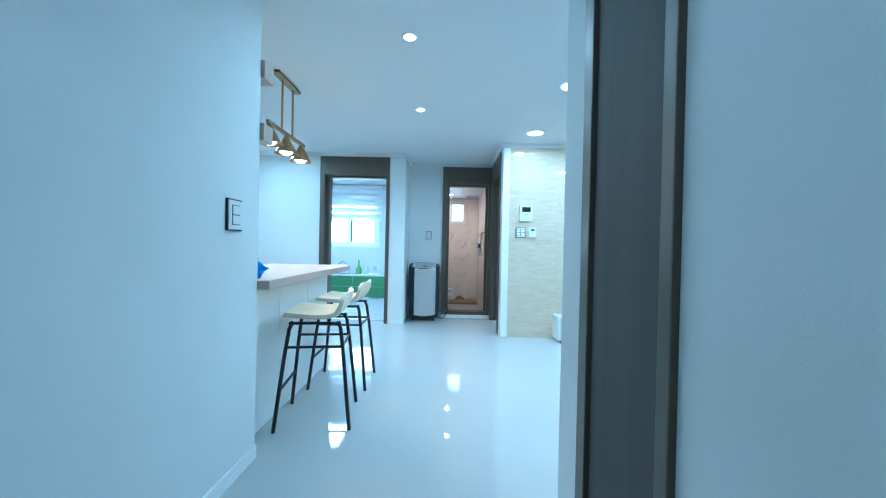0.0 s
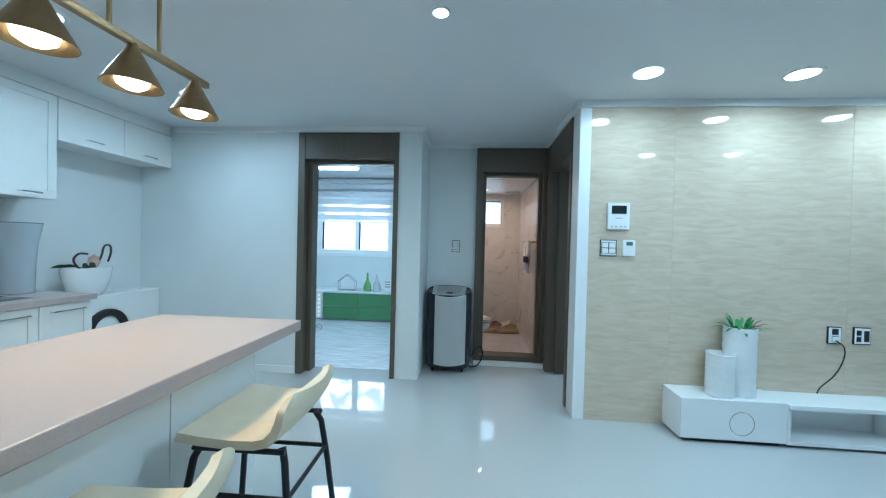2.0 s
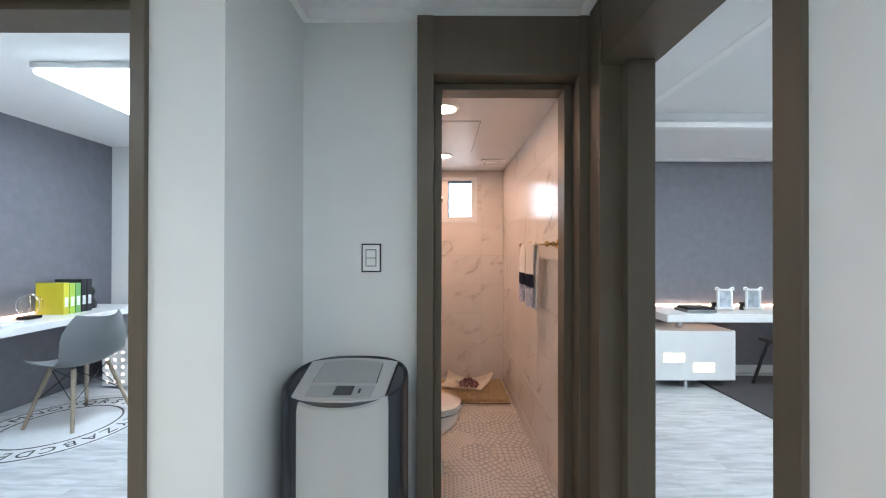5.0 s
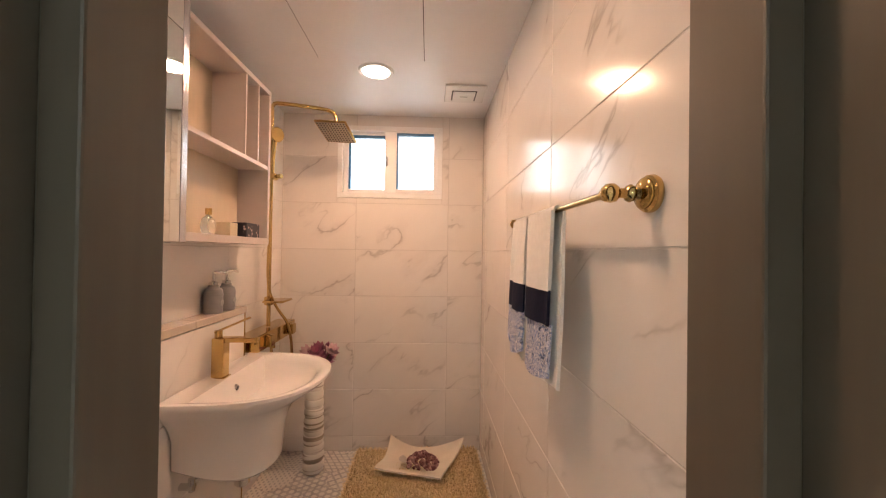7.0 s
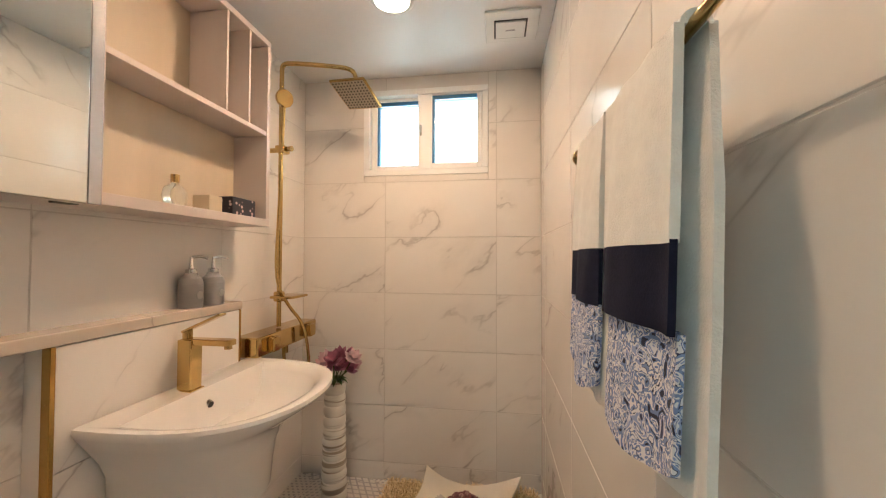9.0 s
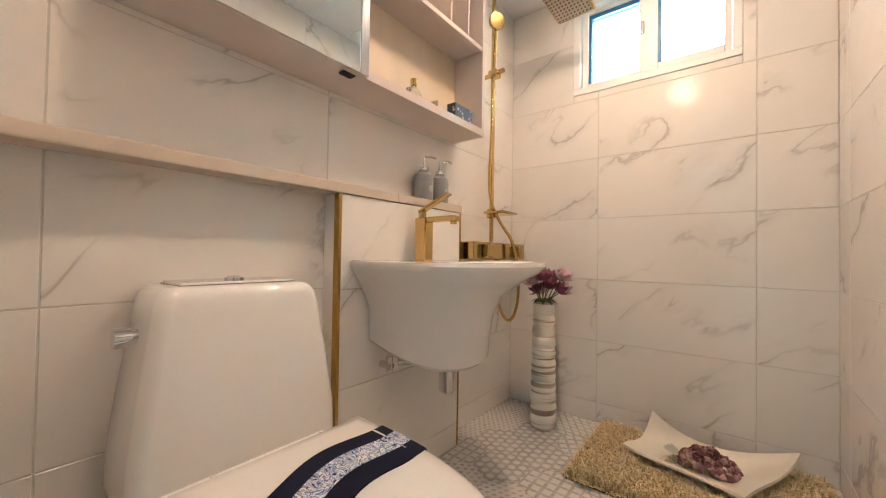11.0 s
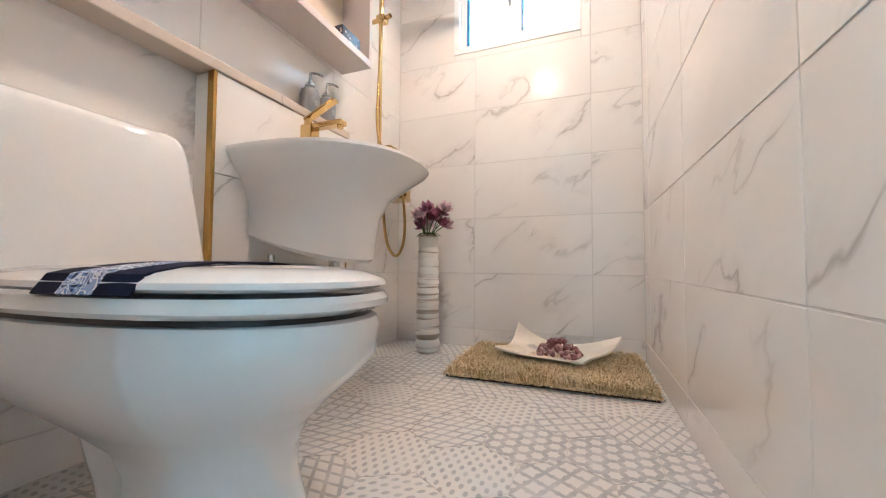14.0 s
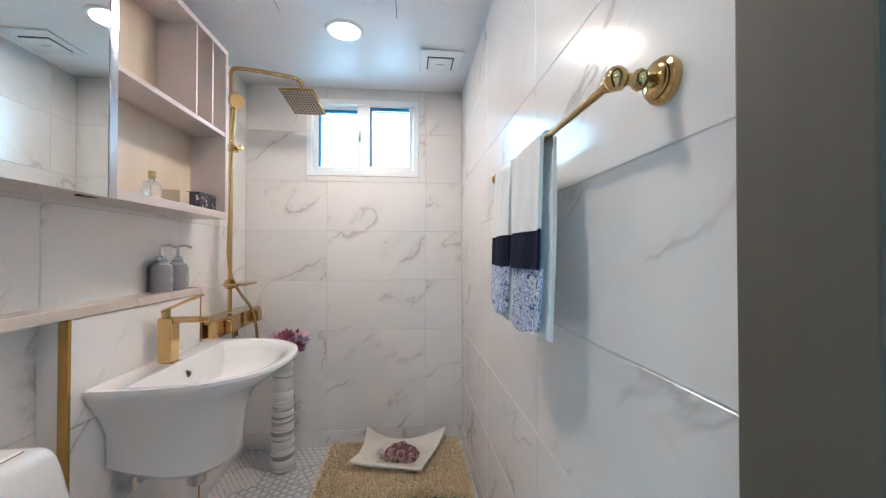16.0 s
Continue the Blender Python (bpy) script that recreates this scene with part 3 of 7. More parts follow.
def cloth_print():
    m = material("blue_floral_cotton", (0.7, 0.72, 0.75), 0.85, vary=0)
    nt, b = nodes_of(m)
    tc = nt.nodes.new("ShaderNodeTexCoord")
    n = nt.nodes.new("ShaderNodeTexNoise")
    n.inputs["Scale"].default_value, n.inputs["Detail"].default_value, n.inputs["Distortion"].default_value = 58, 1.5, 1.6
    nt.links.new(tc.outputs["Object"], n.inputs["Vector"])
    r = nt.nodes.new("ShaderNodeValToRGB")
    r.color_ramp.interpolation = "CONSTANT"
    e = r.color_ramp.elements
    e[0].position, e[0].color = 0.0, (0.02, 0.025, 0.06, 1)
    e[1].position, e[1].color = 0.34, (0.16, 0.23, 0.46, 1)
    for p, c in ((0.42, (0.72, 0.72, 0.76, 1)), (0.48, (0.2, 0.27, 0.5, 1)), (0.54, (0.03, 0.04, 0.1, 1)), (0.56, (0.7, 0.7, 0.75, 1)), (0.63, (0.3, 0.36, 0.58, 1)), (0.7, (0.04, 0.05, 0.12, 1))):
        x = e.new(p)
        x.color = c
    nt.links.new(n.outputs["Fac"], r.inputs["Fac"])
    nt.links.new(r.outputs["Color"], b.inputs["Base Color"])
    return m


M_NAVY = material("navy_cotton", (0.012, 0.014, 0.035), 0.9, vary=0.15, scale=80, bump=0.2, bump_scale=500)
nodes_of(M_NAVY)[1].inputs["Specular IOR Level"].default_value = 0.15
M_PRINT = cloth_print()
M_TERRY = material("white_terry", (0.78, 0.77, 0.74), 0.95, vary=0.05, scale=60, bump=0.35, bump_scale=420, sheen=0.3)
toilet()


def angle_valve():
    t = thing("angle_valve", (-0.11, 6.42, 0.2), "chrome angle valve with a braided hose to the toilet tank", "valve")
    part("escutcheon", rodded((-0.125, 6.42, 0.2), (-0.115, 6.42, 0.2), 0.028), M_CHROME, t)
    part("body", rod(rodded((-0.12, 6.42, 0.2), (-0.06, 6.42, 0.2), 0.013), (-0.075, 6.42, 0.195), (-0.075, 6.42, 0.235), 0.012), M_CHROME, t)
    part("handle", rodded((-0.06, 6.42, 0.2), (-0.03, 6.42, 0.19), 0.019, 0.016), M_CHROME, t)
    part("hose", tube(bmesh.new(), [(-0.075, 6.42, 0.235), (-0.075, 6.40, 0.26), (-0.06, 6.44, 0.262), (-0.03, 6.5, 0.252), (0.0, 6.53, 0.27), (0.0, 6.54, 0.34)], 0.008, rounds=2), M_CHROME, t, "grey braided hose")


angle_valve()
solid("hanging_hose", tube(bmesh.new(), [(-0.105, 6.245, 1.35), (-0.105, 6.235, 0.8), (-0.108, 6.23, 0.63), (-0.105, 6.258, 0.42), (-0.105, 6.265, 0.3), (-0.108, 6.25, 0.15), (-0.08, 6.262, 0.02), (0.0, 6.275, -0.03), (0.12, 6.28, -0.032)], 0.0072, rounds=2),
      material("grey_rubber", (0.09, 0.07, 0.065), 0.6, vary=0.1), "dark grey rubber hose hanging down the tiled wall", "hose")

# ledge, boxed pipe casing and gold edge strips
M_SLAB = marble("beige_marble_slab", (0.58, 0.5, 0.42), (0.3, 0.25, 0.22), 3.0, piece=False)
structure("ledge_slab", boxed(-0.125, 6.212, 0.945, -0.043, 7.565, 0.976, bevel=0.004), M_SLAB, "beige marble ledge slab along the wall")
structure("pipe_casing", boxed(-0.125, 6.95, BF, -0.057, 7.555, 0.944), M_GROUT)
M_STRIP = material("gold_trim_strip", (0.5, 0.32, 0.1), 0.25, metal=1.0, vary=0.1, scale=12)
structure("trim", boxed(-0.07, 6.938, BF, -0.045, 6.949, 0.944, bevel=0.002), M_STRIP)
structure("trim", boxed(-0.07, 7.556, BF, -0.048, 7.565, 0.944, bevel=0.002), M_STRIP)


def basin():
    cy = 7.30
    t = thing("wash_basin", (0.1, cy, 0.42), "white ceramic wall-hung basin with a half pedestal", "basin")
    def o(xf, b, z, c=cy, xb=-0.044):
        low = max(0.0, 1 - (z - 0.428) / 0.2)
        return [Vector((p.x, p.y, p.z + low * (0.055 - 0.078 * (p.x - xb) / (xf - xb)))) for p in outline(xb, xf, c, b, z, 40, 0.62)]
    rings = [o(0.216, 0.2, 0.428, 7.27), o(0.229, 0.208, 0.438, 7.27), o(0.234, 0.21, 0.50, 7.272), o(0.245, 0.215, 0.57, 7.276), o(0.275, 0.24, 0.63, 7.284), o(0.335, 0.277, 0.675, 7.292),
             o(0.40, 0.312, 0.716), o(0.414, 0.32, 0.732), o(0.412, 0.319, 0.742), o(0.398, 0.308, 0.7445),
             o(0.37, 0.28, 0.738, cy, 0.035), o(0.35, 0.262, 0.715, cy, 0.045), o(0.32, 0.235, 0.67, cy, 0.06), o(0.26, 0.18, 0.63, cy, 0.08), o(0.20, 0.09, 0.615, cy, 0.11), o(0.17, 0.03, 0.612, cy, 0.13)]
    part("bowl", loft(bmesh.new(), rings), M_CERAMIC, t)
    part("overflow", rodded((0.04, 7.29, 0.692), (0.058, 7.29, 0.687), 0.0135, 0.012), M_CHROME, t, "chrome overflow ring")
    # solid black disc in place of the dark inside of the overflow
    part("overflow_hole", rodded((0.05, 7.29, 0.689), (0.0592, 7.29, 0.6867), 0.0095), M_BLACK, t, "dark overflow hole")
    part("drain_plug", lathe(bmesh.new(), [(0.026, 0.613), (0.026, 0.617), (0.0001, 0.619)], (0.15, cy, 0), 20), M_CHROME, t)
    f = thing("basin_tap", (0.0, 7.27, 0.736), "polished gold square basin mixer tap", "tap")
    part("body", boxed(-0.025, 7.247, 0.736, 0.023, 7.293, 0.895, bevel=0.004), M_GOLD, f)
    part("base", boxed(-0.03, 7.242, 0.735, 0.028, 7.298, 0.742, bevel=0.002), M_GOLD, f)
    bm = bmesh.new()
    box(bm, -0.02, 7.252, 0.878, 0.145, 7.288, 0.897, bevel=0.004)
    part("spout", bm, M_GOLD, f)
    part("nozzle", rodded((0.13, 7.27, 0.879), (0.13, 7.27, 0.868), 0.011), M_GOLD, f)
    bm = boxed(-0.07, -0.017, -0.004, 0.07, 0.017, 0.004, bevel=0.003)
    bmesh.ops.transform(bm, matrix=pose(0.045, 7.27, 0.945, 0, -24, 0), verts=bm.verts)
    part("lever", bm, M_GOLD, f)
    part("lever_post", rodded((-0.01, 7.27, 0.893), (-0.01, 7.27, 0.922), 0.014), M_GOLD, f)
    d = thing("basin_waste", (0.05, 7.34, 0.27), "chrome bottle trap under the basin", "pipe")
    part("tailpiece", rodded((0.06, 7.34, 0.45), (0.06, 7.34, 0.30), 0.02), M_CHROME, d)
    part("trap", lathe(bmesh.new(), [(0.0001, 0.27), (0.024, 0.272), (0.031, 0.28), (0.031, 0.36), (0.02, 0.372)], (0.06, 7.34, 0), 20), M_CHROME, d)
    part("arm", tube(bmesh.new(), [(0.06, 7.34, 0.37), (0.0, 7.30, 0.385), (-0.057, 7.2, 0.39)], 0.017, rounds=1), M_CHROME, d)
    part("stop_valve", rod(rodded((-0.057, 7.12, 0.40), (0.0, 7.12, 0.40), 0.012), (-0.01, 7.12, 0.385), (-0.01, 7.12, 0.43), 0.011), M_CHROME, d)


basin()


def dispenser(x, y, m):
    t = thing("soap_dispenser", (x, y, 0.976), "grey ceramic soap dispenser with a steel pump", "soap dispenser", "soap dispensers on the ledge")
    part("bottle", lathe(bmesh.new(), [(0.034, 0.0), (0.037, 0.004), (0.037, 0.085), (0.033, 0.1), (0.022, 0.108), (0.02, 0.112), (0.02, 0.118)], (x, y, 0.976), 28), m, t)
    part("band", lathe(bmesh.new(), [(0.0375, 0.075), (0.0385, 0.078), (0.0375, 0.081), (0.036, 0.078)], (x, y, 0.976), 28, ring=True), m, t)
    part("badge", lathe(bmesh.new(), [(0.013, -0.0005), (0.013, 0.0015), (0.0001, 0.0018)], (x + 0.0365, y, 1.02), 20, turn=Matrix.Rotation(radians(90), 3, "Y")), M_BADGE, t, "pale oval badge")
    part("collar", lathe(bmesh.new(), [(0.017, 0.118), (0.017, 0.13), (0.008, 0.134), (0.005, 0.16), (0.005, 0.172)], (x, y, 0.976), 20), M_CHROME, t)
    part("spout", tube(bmesh.new(), [(x, y, 1.148), (x + 0.02, y + 0.02, 1.15), (x + 0.034, y + 0.034, 1.143)], 0.005), M_CHROME, t)


M_BADGE = material("faint_grey_badge", (0.36, 0.36, 0.36), 0.4)
M_GREYCER = material("grey_glazed_ceramic", (0.26, 0.26, 0.27), 0.3, vary=0.06, scale=30)
dispenser(-0.085, 7.36, M_GREYCER)
dispenser(-0.082, 7.455, M_GREYCER)


def mirror_cabinet():
    t = thing("mirror_cabinet", (-0.045, 7.01, 1.27), "wall cabinet with a mirror door and open pinkish shelves", "cabinet")
    pk = material("pinkish_white_laminate", (0.6, 0.53, 0.5), 0.35, vary=0.03)
    bg = banded("beige_back_board", (0.56, 0.47, 0.35), (0.62, 0.53, 0.41), 9, (1, 1, 0.15), 0.5)
    y0, ym, y1, z0, z1, xf = 6.41, 6.975, 7.61, 1.27, 2.02, 0.034
    part("back", boxed(-0.124, y0, z0 + 0.02, -0.112, y1, z1 - 0.02), bg, t, "beige back board")
    part("bottom", boxed(-0.124, y0, z0, xf, y1, z0 + 0.03, bevel=0.002), pk, t)
    part("top", boxed(-0.124, y0, z1 - 0.022, xf, y1, z1, bevel=0.002), pk, t)
    part("side", boxed(-0.124, y1 - 0.02, z0 + 0.031, xf, y1, z1 - 0.023, bevel=0.002), pk, t)
    part("side", boxed(-0.124, ym - 0.018, z0 + 0.031, xf, ym + 0.002, z1 - 0.023, bevel=0.002), pk, t)
    part("side", boxed(-0.124, y0, z0 + 0.031, xf, y0 + 0.018, z1 - 0.023, bevel=0.002), pk, t)
    part("shelf", boxed(-0.111, ym + 0.003, 1.632, xf - 0.002, y1 - 0.021, 1.65, bevel=0.002), pk, t)
    for y in (7.37, 7.485):
        part("divider", boxed(-0.111, y - 0.005, 1.651, xf - 0.002, y + 0.005, z1 - 0.023, bevel=0.001), pk, t)
    d = part("door", boxed(xf + 0.002, y0, z0 - 0.006, xf + 0.019, ym - 0.02, z1, bevel=0.001), pk, t)
    part("mirror", boxed(xf + 0.0195, y0 + 0.002, z0 - 0.004, xf + 0.023, ym - 0.05, z1 - 0.002, bevel=0.001), M_MIRROR, d, "mirror glass")
    part("edge_strip", boxed(xf + 0.0195, ym - 0.048, z0 - 0.005, xf + 0.024, ym - 0.02, z1 - 0.001, bevel=0.002), material("silver_edge", (0.55, 0.56, 0.6), 0.2, metal=0.8), d, "silver edge strip")
    part("catch", boxed(0.005, 6.89, z0 - 0.007, 0.032, 6.93, z0 - 0.001, bevel=0.002), M_BLACK, t)


mirror_cabinet()
p = thing("perfume_bottle", (-0.05, 7.255, 1.30), "round clear perfume bottle with a gold cap", "perfume bottle")
part("glass", lathe(bmesh.new(), [(0.02, 0.0), (0.036, 0.012), (0.044, 0.035), (0.036, 0.062), (0.014, 0.074), (0.011, 0.082)], (-0.05, 7.255, 1.3005), 24, sx=0.5), material("bottle_glass", (0.95, 0.93, 0.85), 0.02, vary=0, transmission=0.9), p)
part("cap", rodded((-0.05, 7.255, 1.38), (-0.05, 7.255, 1.405), 0.012), M_GOLD, p)
p = thing("trinket_box", (-0.03, 7.46, 1.30), "small dark floral box beside a card sleeve", "box")
mb = material("dark_floral_card", (0.02, 0.02, 0.035), 0.35, vary=0)
ntb, bb = nodes_of(mb)
v = ntb.nodes.new("ShaderNodeTexVoronoi")
v.inputs["Scale"].default_value = 55
rv = ntb.nodes.new("ShaderNodeValToRGB")
rv.color_ramp.elements[0].position, rv.color_ramp.elements[0].color = 0.2, (0.55, 0.42, 0.42, 1)
rv.color_ramp.elements[1].position, rv.color_ramp.elements[1].color = 0.38, (0.015, 0.015, 0.03, 1)
tcv = ntb.nodes.new("ShaderNodeTexCoord")
ntb.links.new(tcv.outputs["Object"], v.inputs["Vector"])
ntb.links.new(v.outputs["Distance"], rv.inputs["Fac"])
ntb.links.new(rv.outputs["Color"], bb.inputs["Base Color"])
part("body", boxed(-0.065, 7.425, 1.3005, 0.015, 7.55, 1.365, bevel=0.003), mb, p)
part("sleeve", boxed(-0.085, 7.36, 1.3005, -0.02, 7.42, 1.36, bevel=0.002), material("cream_card", (0.6, 0.52, 0.38), 0.6), p, "cream card sleeve")


def shower():
    x, y = -0.05, 7.82
    t = thing("shower_set", (x, y, 0.8), "polished gold exposed shower set with a square rain head", "shower")
    part("riser", tube(bmesh.new(), [(x, y, 0.83), (x, y, 1.6), (x, y, 1.99), (x, y, 2.05), (x + 0.05, y, 2.052), (0.20, y + 0.06, 2.052), (0.255, y + 0.09, 2.05), (0.272, y + 0.1, 2.02), (0.274, y + 0.103, 1.955)], 0.0105, rounds=2), M_GOLD, t)
    bm = boxed(-0.098, -0.093, -0.007, 0.098, 0.093, 0.005, bevel=0.005)
    bmesh.ops.transform(bm, matrix=pose(0.272, 7.925, 1.937, -22, 6, -14), verts=bm.verts)
    head = part("rain_head", bm, M_GOLD, t)
    bm = boxed(-0.09, -0.085, -0.0085, 0.09, 0.085, -0.0065)
    bmesh.ops.transform(bm, matrix=pose(0.272, 7.925, 1.937, -22, 6, -14), verts=bm.verts)
    part("spray_face", bm, material("satin_nickel", (0.5, 0.46, 0.4), 0.34, metal=0.9, vary=0.05), head, "satin metal spray face")
    bm = bmesh.new()
    for i in range(10):
        for j in range(10):
            rod(bm, (-0.081 + 0.018 * i, -0.0765 + 0.017 * j, -0.008), (-0.081 + 0.018 * i, -0.0765 + 0.017 * j, -0.012), 0.0042, n=6)
    bmesh.ops.transform(bm, matrix=pose(0.272, 7.925, 1.937, -22, 6, -14), verts=bm.verts)
    part("nozzles", bm, material("dark_nozzle_rubber", (0.1, 0.085, 0.06), 0.6), head, "dull brass nozzles")
    part("ball_joint", lathe(bmesh.new(), [(0.0001, -0.018), (0.014, -0.012), (0.018, 0.0), (0.014, 0.014), (0.0001, 0.018)], (0.273, 7.924, 1.952), 16), M_GOLD, t)
    part("wall_bracket", rodded((-0.125, y, 1.645), (x, y, 1.645), 0.011), M_GOLD, t)
    part("slider", boxed(x - 0.02, y - 0.022, 1.63, x + 0.03, y + 0.03, 1.665, bevel=0.008), M_GOLD, t)
    part("slider_knob", rodded((x + 0.03, y, 1.648), (x + 0.06, y - 0.01, 1.648), 0.012), M_GOLD, t)
    m = Matrix.Translation((0.0, 7.76, 1.86)) @ Vector((0.8, -0.55, -0.15)).to_track_quat("Z", "Y").to_matrix().to_4x4()
    bm = bmesh.new()
    lathe(bm, [(0.0001, 0.012), (0.036, 0.012), (0.04, 0.006), (0.038, -0.006), (0.02, -0.02), (0.0001, -0.022)], n=28)
    bmesh.ops.transform(bm, matrix=m, verts=bm.verts)
    hs = part("hand_shower", bm, M_GOLD, t)
    part("grip", tube(bmesh.new(), [(-0.01, 7.77, 1.85), (-0.03, 7.80, 1.79), (-0.04, 7.81, 1.72), (-0.04, 7.81, 1.66)], 0.011, rounds=1), M_GOLD, hs)
    part("hose", tube(bmesh.new(), [(-0.04, 7.81, 1.66), (-0.045, 7.80, 1.3), (-0.04, 7.77, 1.05), (-0.01, 7.82, 0.93), (0.04, 7.9, 0.82), (0.04, 7.95, 0.55), (0.0, 7.93, 0.42), (-0.04, 7.88, 0.5), (-0.05, 7.86, 0.72)], 0.0075, rounds=3), M_GOLD, t, "gold metal hose")
    part("soap_tray", boxed(-0.06, 7.76, 0.962, 0.05, 7.90, 0.974, bevel=0.005), M_GOLD, t)
    part("tray_clamp", lathe(bmesh.new(), [(0.02, 0.945), (0.024, 0.95), (0.024, 0.985), (0.02, 0.99)], (x, y, 0), 20), M_GOLD, t)
    part("mixer_body", boxed(-0.105, 7.59, 0.745, 0.005, 8.07, 0.825, bevel=0.006), M_GOLD, t)
    part("mixer_plate", boxed(-0.124, 7.62, 0.755, -0.105, 8.04, 0.815, bevel=0.003), M_GOLD, t)
    for yy in (7.68, 7.98):
        part("handle", boxed(0.006, yy - 0.025, 0.755, 0.036, yy + 0.025, 0.815, bevel=0.006), M_GOLD, t)
    part("diverter", rodded((-0.04, 7.86, 0.745), (-0.04, 7.86, 0.70), 0.013), M_GOLD, t)


shower()


def bath_window():
    t = tagged(thing("window_1", (0.56, 8.16, 1.592), "small white sliding window with two bright panes", "window"), kind="structure")
    y0, y1 = 8.167, 8.30
    x0, x1, z0, z1 = 0.222, 0.90, 1.592, 2.06
    w = 0.032
    for n, a in (("frame", (x0, y0, z0, x1, y1, z0 + w)), ("frame", (x0, y0, z1 - w, x1, y1, z1)), ("frame", (x0, y0, z0 + w, x0 + w, y1, z1 - w)), ("frame", (x1 - w, y0, z0 + w, x1, y1, z1 - w))):
        part(n, boxed(*a, bevel=0.003), M_TRIM, t)
    # blue colour of the shaded reveal, put on strips beside the panes
    dk = material("shaded_reveal_blue", (0.04, 0.17, 0.36), 0.4)

    def sash(a, b, yy, ga, gb, gz0, gz1):
        s = part("sash", boxed(a, yy, z0 + w + 0.001, ga, yy + 0.03, z1 - w - 0.001, bevel=0.003), M_TRIM, t)
        for q in ((gb, yy, z0 + w + 0.001, b, yy + 0.03, z1 - w - 0.001), (ga, yy, z0 + w + 0.001, gb, yy + 0.03, gz0), (ga, yy, gz1, gb, yy + 0.03, z1 - w - 0.001)):
            part("sash_rail", boxed(*q, bevel=0.003), M_TRIM, s)
        for q in ((ga, yy + 0.012, gz0, ga + 0.012, yy + 0.05, gz1), (ga + 0.012, yy + 0.012, gz1 - 0.02, gb, yy + 0.05, gz1)):
            part("gasket", boxed(*q), dk, s, "blue strip coloured as the shaded reveal")
        g = part("pane", boxed(ga + 0.012, yy + 0.02, gz0, gb, yy + 0.024, gz1 - 0.02), M_GLASS, s, "clear pane")
        g.visible_shadow = False
    sash(0.525, x1 - w - 0.001, 8.172, 0.60, 0.842, 1.654, 2.022)
    sash(x0 + w + 0.001, 0.60, 8.205, 0.284, 0.548, 1.654, 2.012)
    part("latch", boxed(0.532, 8.157, 1.80, 0.548, 8.165, 1.86, bevel=0.004), M_CHROME, t)


bath_window()


def towel_rail():
    t = thing("towel_rail", (1.168, 6.65, 1.35), "polished gold towel rail with turned ends on a tiled wall", "towel rail")
    X, Z = 1.10, 1.342
    part("bar", rodded((X, 6.35, Z), (X, 6.965, Z), 0.006), M_GOLD, t)
    turn = Matrix.Rotation(radians(-90), 3, "Y")
    for y in (6.335, 6.972):
        part("rosette", lathe(bmesh.new(), [(0.029, 0.0), (0.0305, 0.004), (0.029, 0.010), (0.024, 0.0125), (0.0245, 0.017), (0.020, 0.0205), (0.010, 0.023), (0.0078, 0.029), (0.012, 0.032), (0.0142, 0.037), (0.012, 0.042), (0.0078, 0.045), (0.0078, 0.06)], (1.168, y, Z), 32, turn=turn), M_GOLD, t)
        part("knob", lathe(bmesh.new(), [(0.0001, -0.0155), (0.009, -0.0135), (0.0145, -0.006), (0.0155, 0.0), (0.0135, 0.0075), (0.008, 0.0135), (0.0001, 0.015)], (X, y, Z), 28), M_GOLD, t)
        s = 1 if y < 6.6 else -1
        part("collar", lathe(bmesh.new(), [(0.007, 0.012), (0.0105, 0.0145), (0.0105, 0.0185), (0.006, 0.022)], (X, y, Z), 20, turn=Matrix.Rotation(radians(-90 * s), 3, "X")), M_GOLD, t)


towel_rail()


def towel(y0, y1, xf, zf, zb, label, seed):
    t = thing("hand_towel", (xf, (y0 + y1) / 2, zf), label, "towel", "towels on the rail")
    top, n = 1.351, 26

    def wave(v, z):
        return 0.007 * math.sin(v * 6 + seed) * min(1, (top - z) * 4) + 0.0012 * math.sin(v * 15 + 2 * seed + z * 9)

    def front(z0, z1, lift):
        def f(u, v):
            z = z0 + (z1 - z0) * u
            y = y0 + (y1 - y0) * v + 0.012 * (top - z) * math.sin(seed + 3)
            sag = 0.022 * math.sin(v * math.pi) ** 0.7 * (z0 < zf + 0.005) * (1 - u)
            x = xf + (1.09 - xf) * max(0.0, (z - 1.24) / (top - 1.24)) - lift - 0.05 * (top - z)
            return Vector((x + wave(v, z), y, z - sag))
        return f

    def over(u, v):
        a = math.pi * u
        y = y0 + (y1 - y0) * v
        return Vector((1.1 - 0.0125 * math.cos(a), y, 1.342 + 0.0115 * math.sin(a)))

    def back(u, v):
        z = 1.341 + (zb - 1.341) * u
        y = y0 - 0.02 * min(1.0, u * 3) + (y1 - y0 + 0.008) * v + 0.012 * (top - z) * math.sin(seed + 3)
        gap = 0.025 - 0.005 * min(1.0, u * 4)
        x = xf + (1.09 - xf) * max(0.0, (z - 1.24) / (top - 1.24)) - 0.05 * (top - z) + gap
        return Vector((x + wave(v, z) + 0.003 * math.sin(v * 14 + seed) * u, y, z))
    bm = grid(bmesh.new(), front(1.163, 1.342, 0.0), 12, n, 0.008)
    grid(bm, over, 8, n, 0.006)
    grid(bm, back, 14, n, 0.007)
    part("terry", bm, M_TERRY, t)
    part("band", grid(bmesh.new(), front(1.088, 1.166, 0.0015), 6, n, 0.006), M_NAVY, t, "navy border band")
    part("hem", grid(bmesh.new(), front(zf, 1.09, 0.0), 10, n, 0.006), M_PRINT, t, "blue floral hem")


towel(6.562, 6.742, 1.09, 0.98, 0.958, "white hand towel with navy and blue floral border", 1.0)
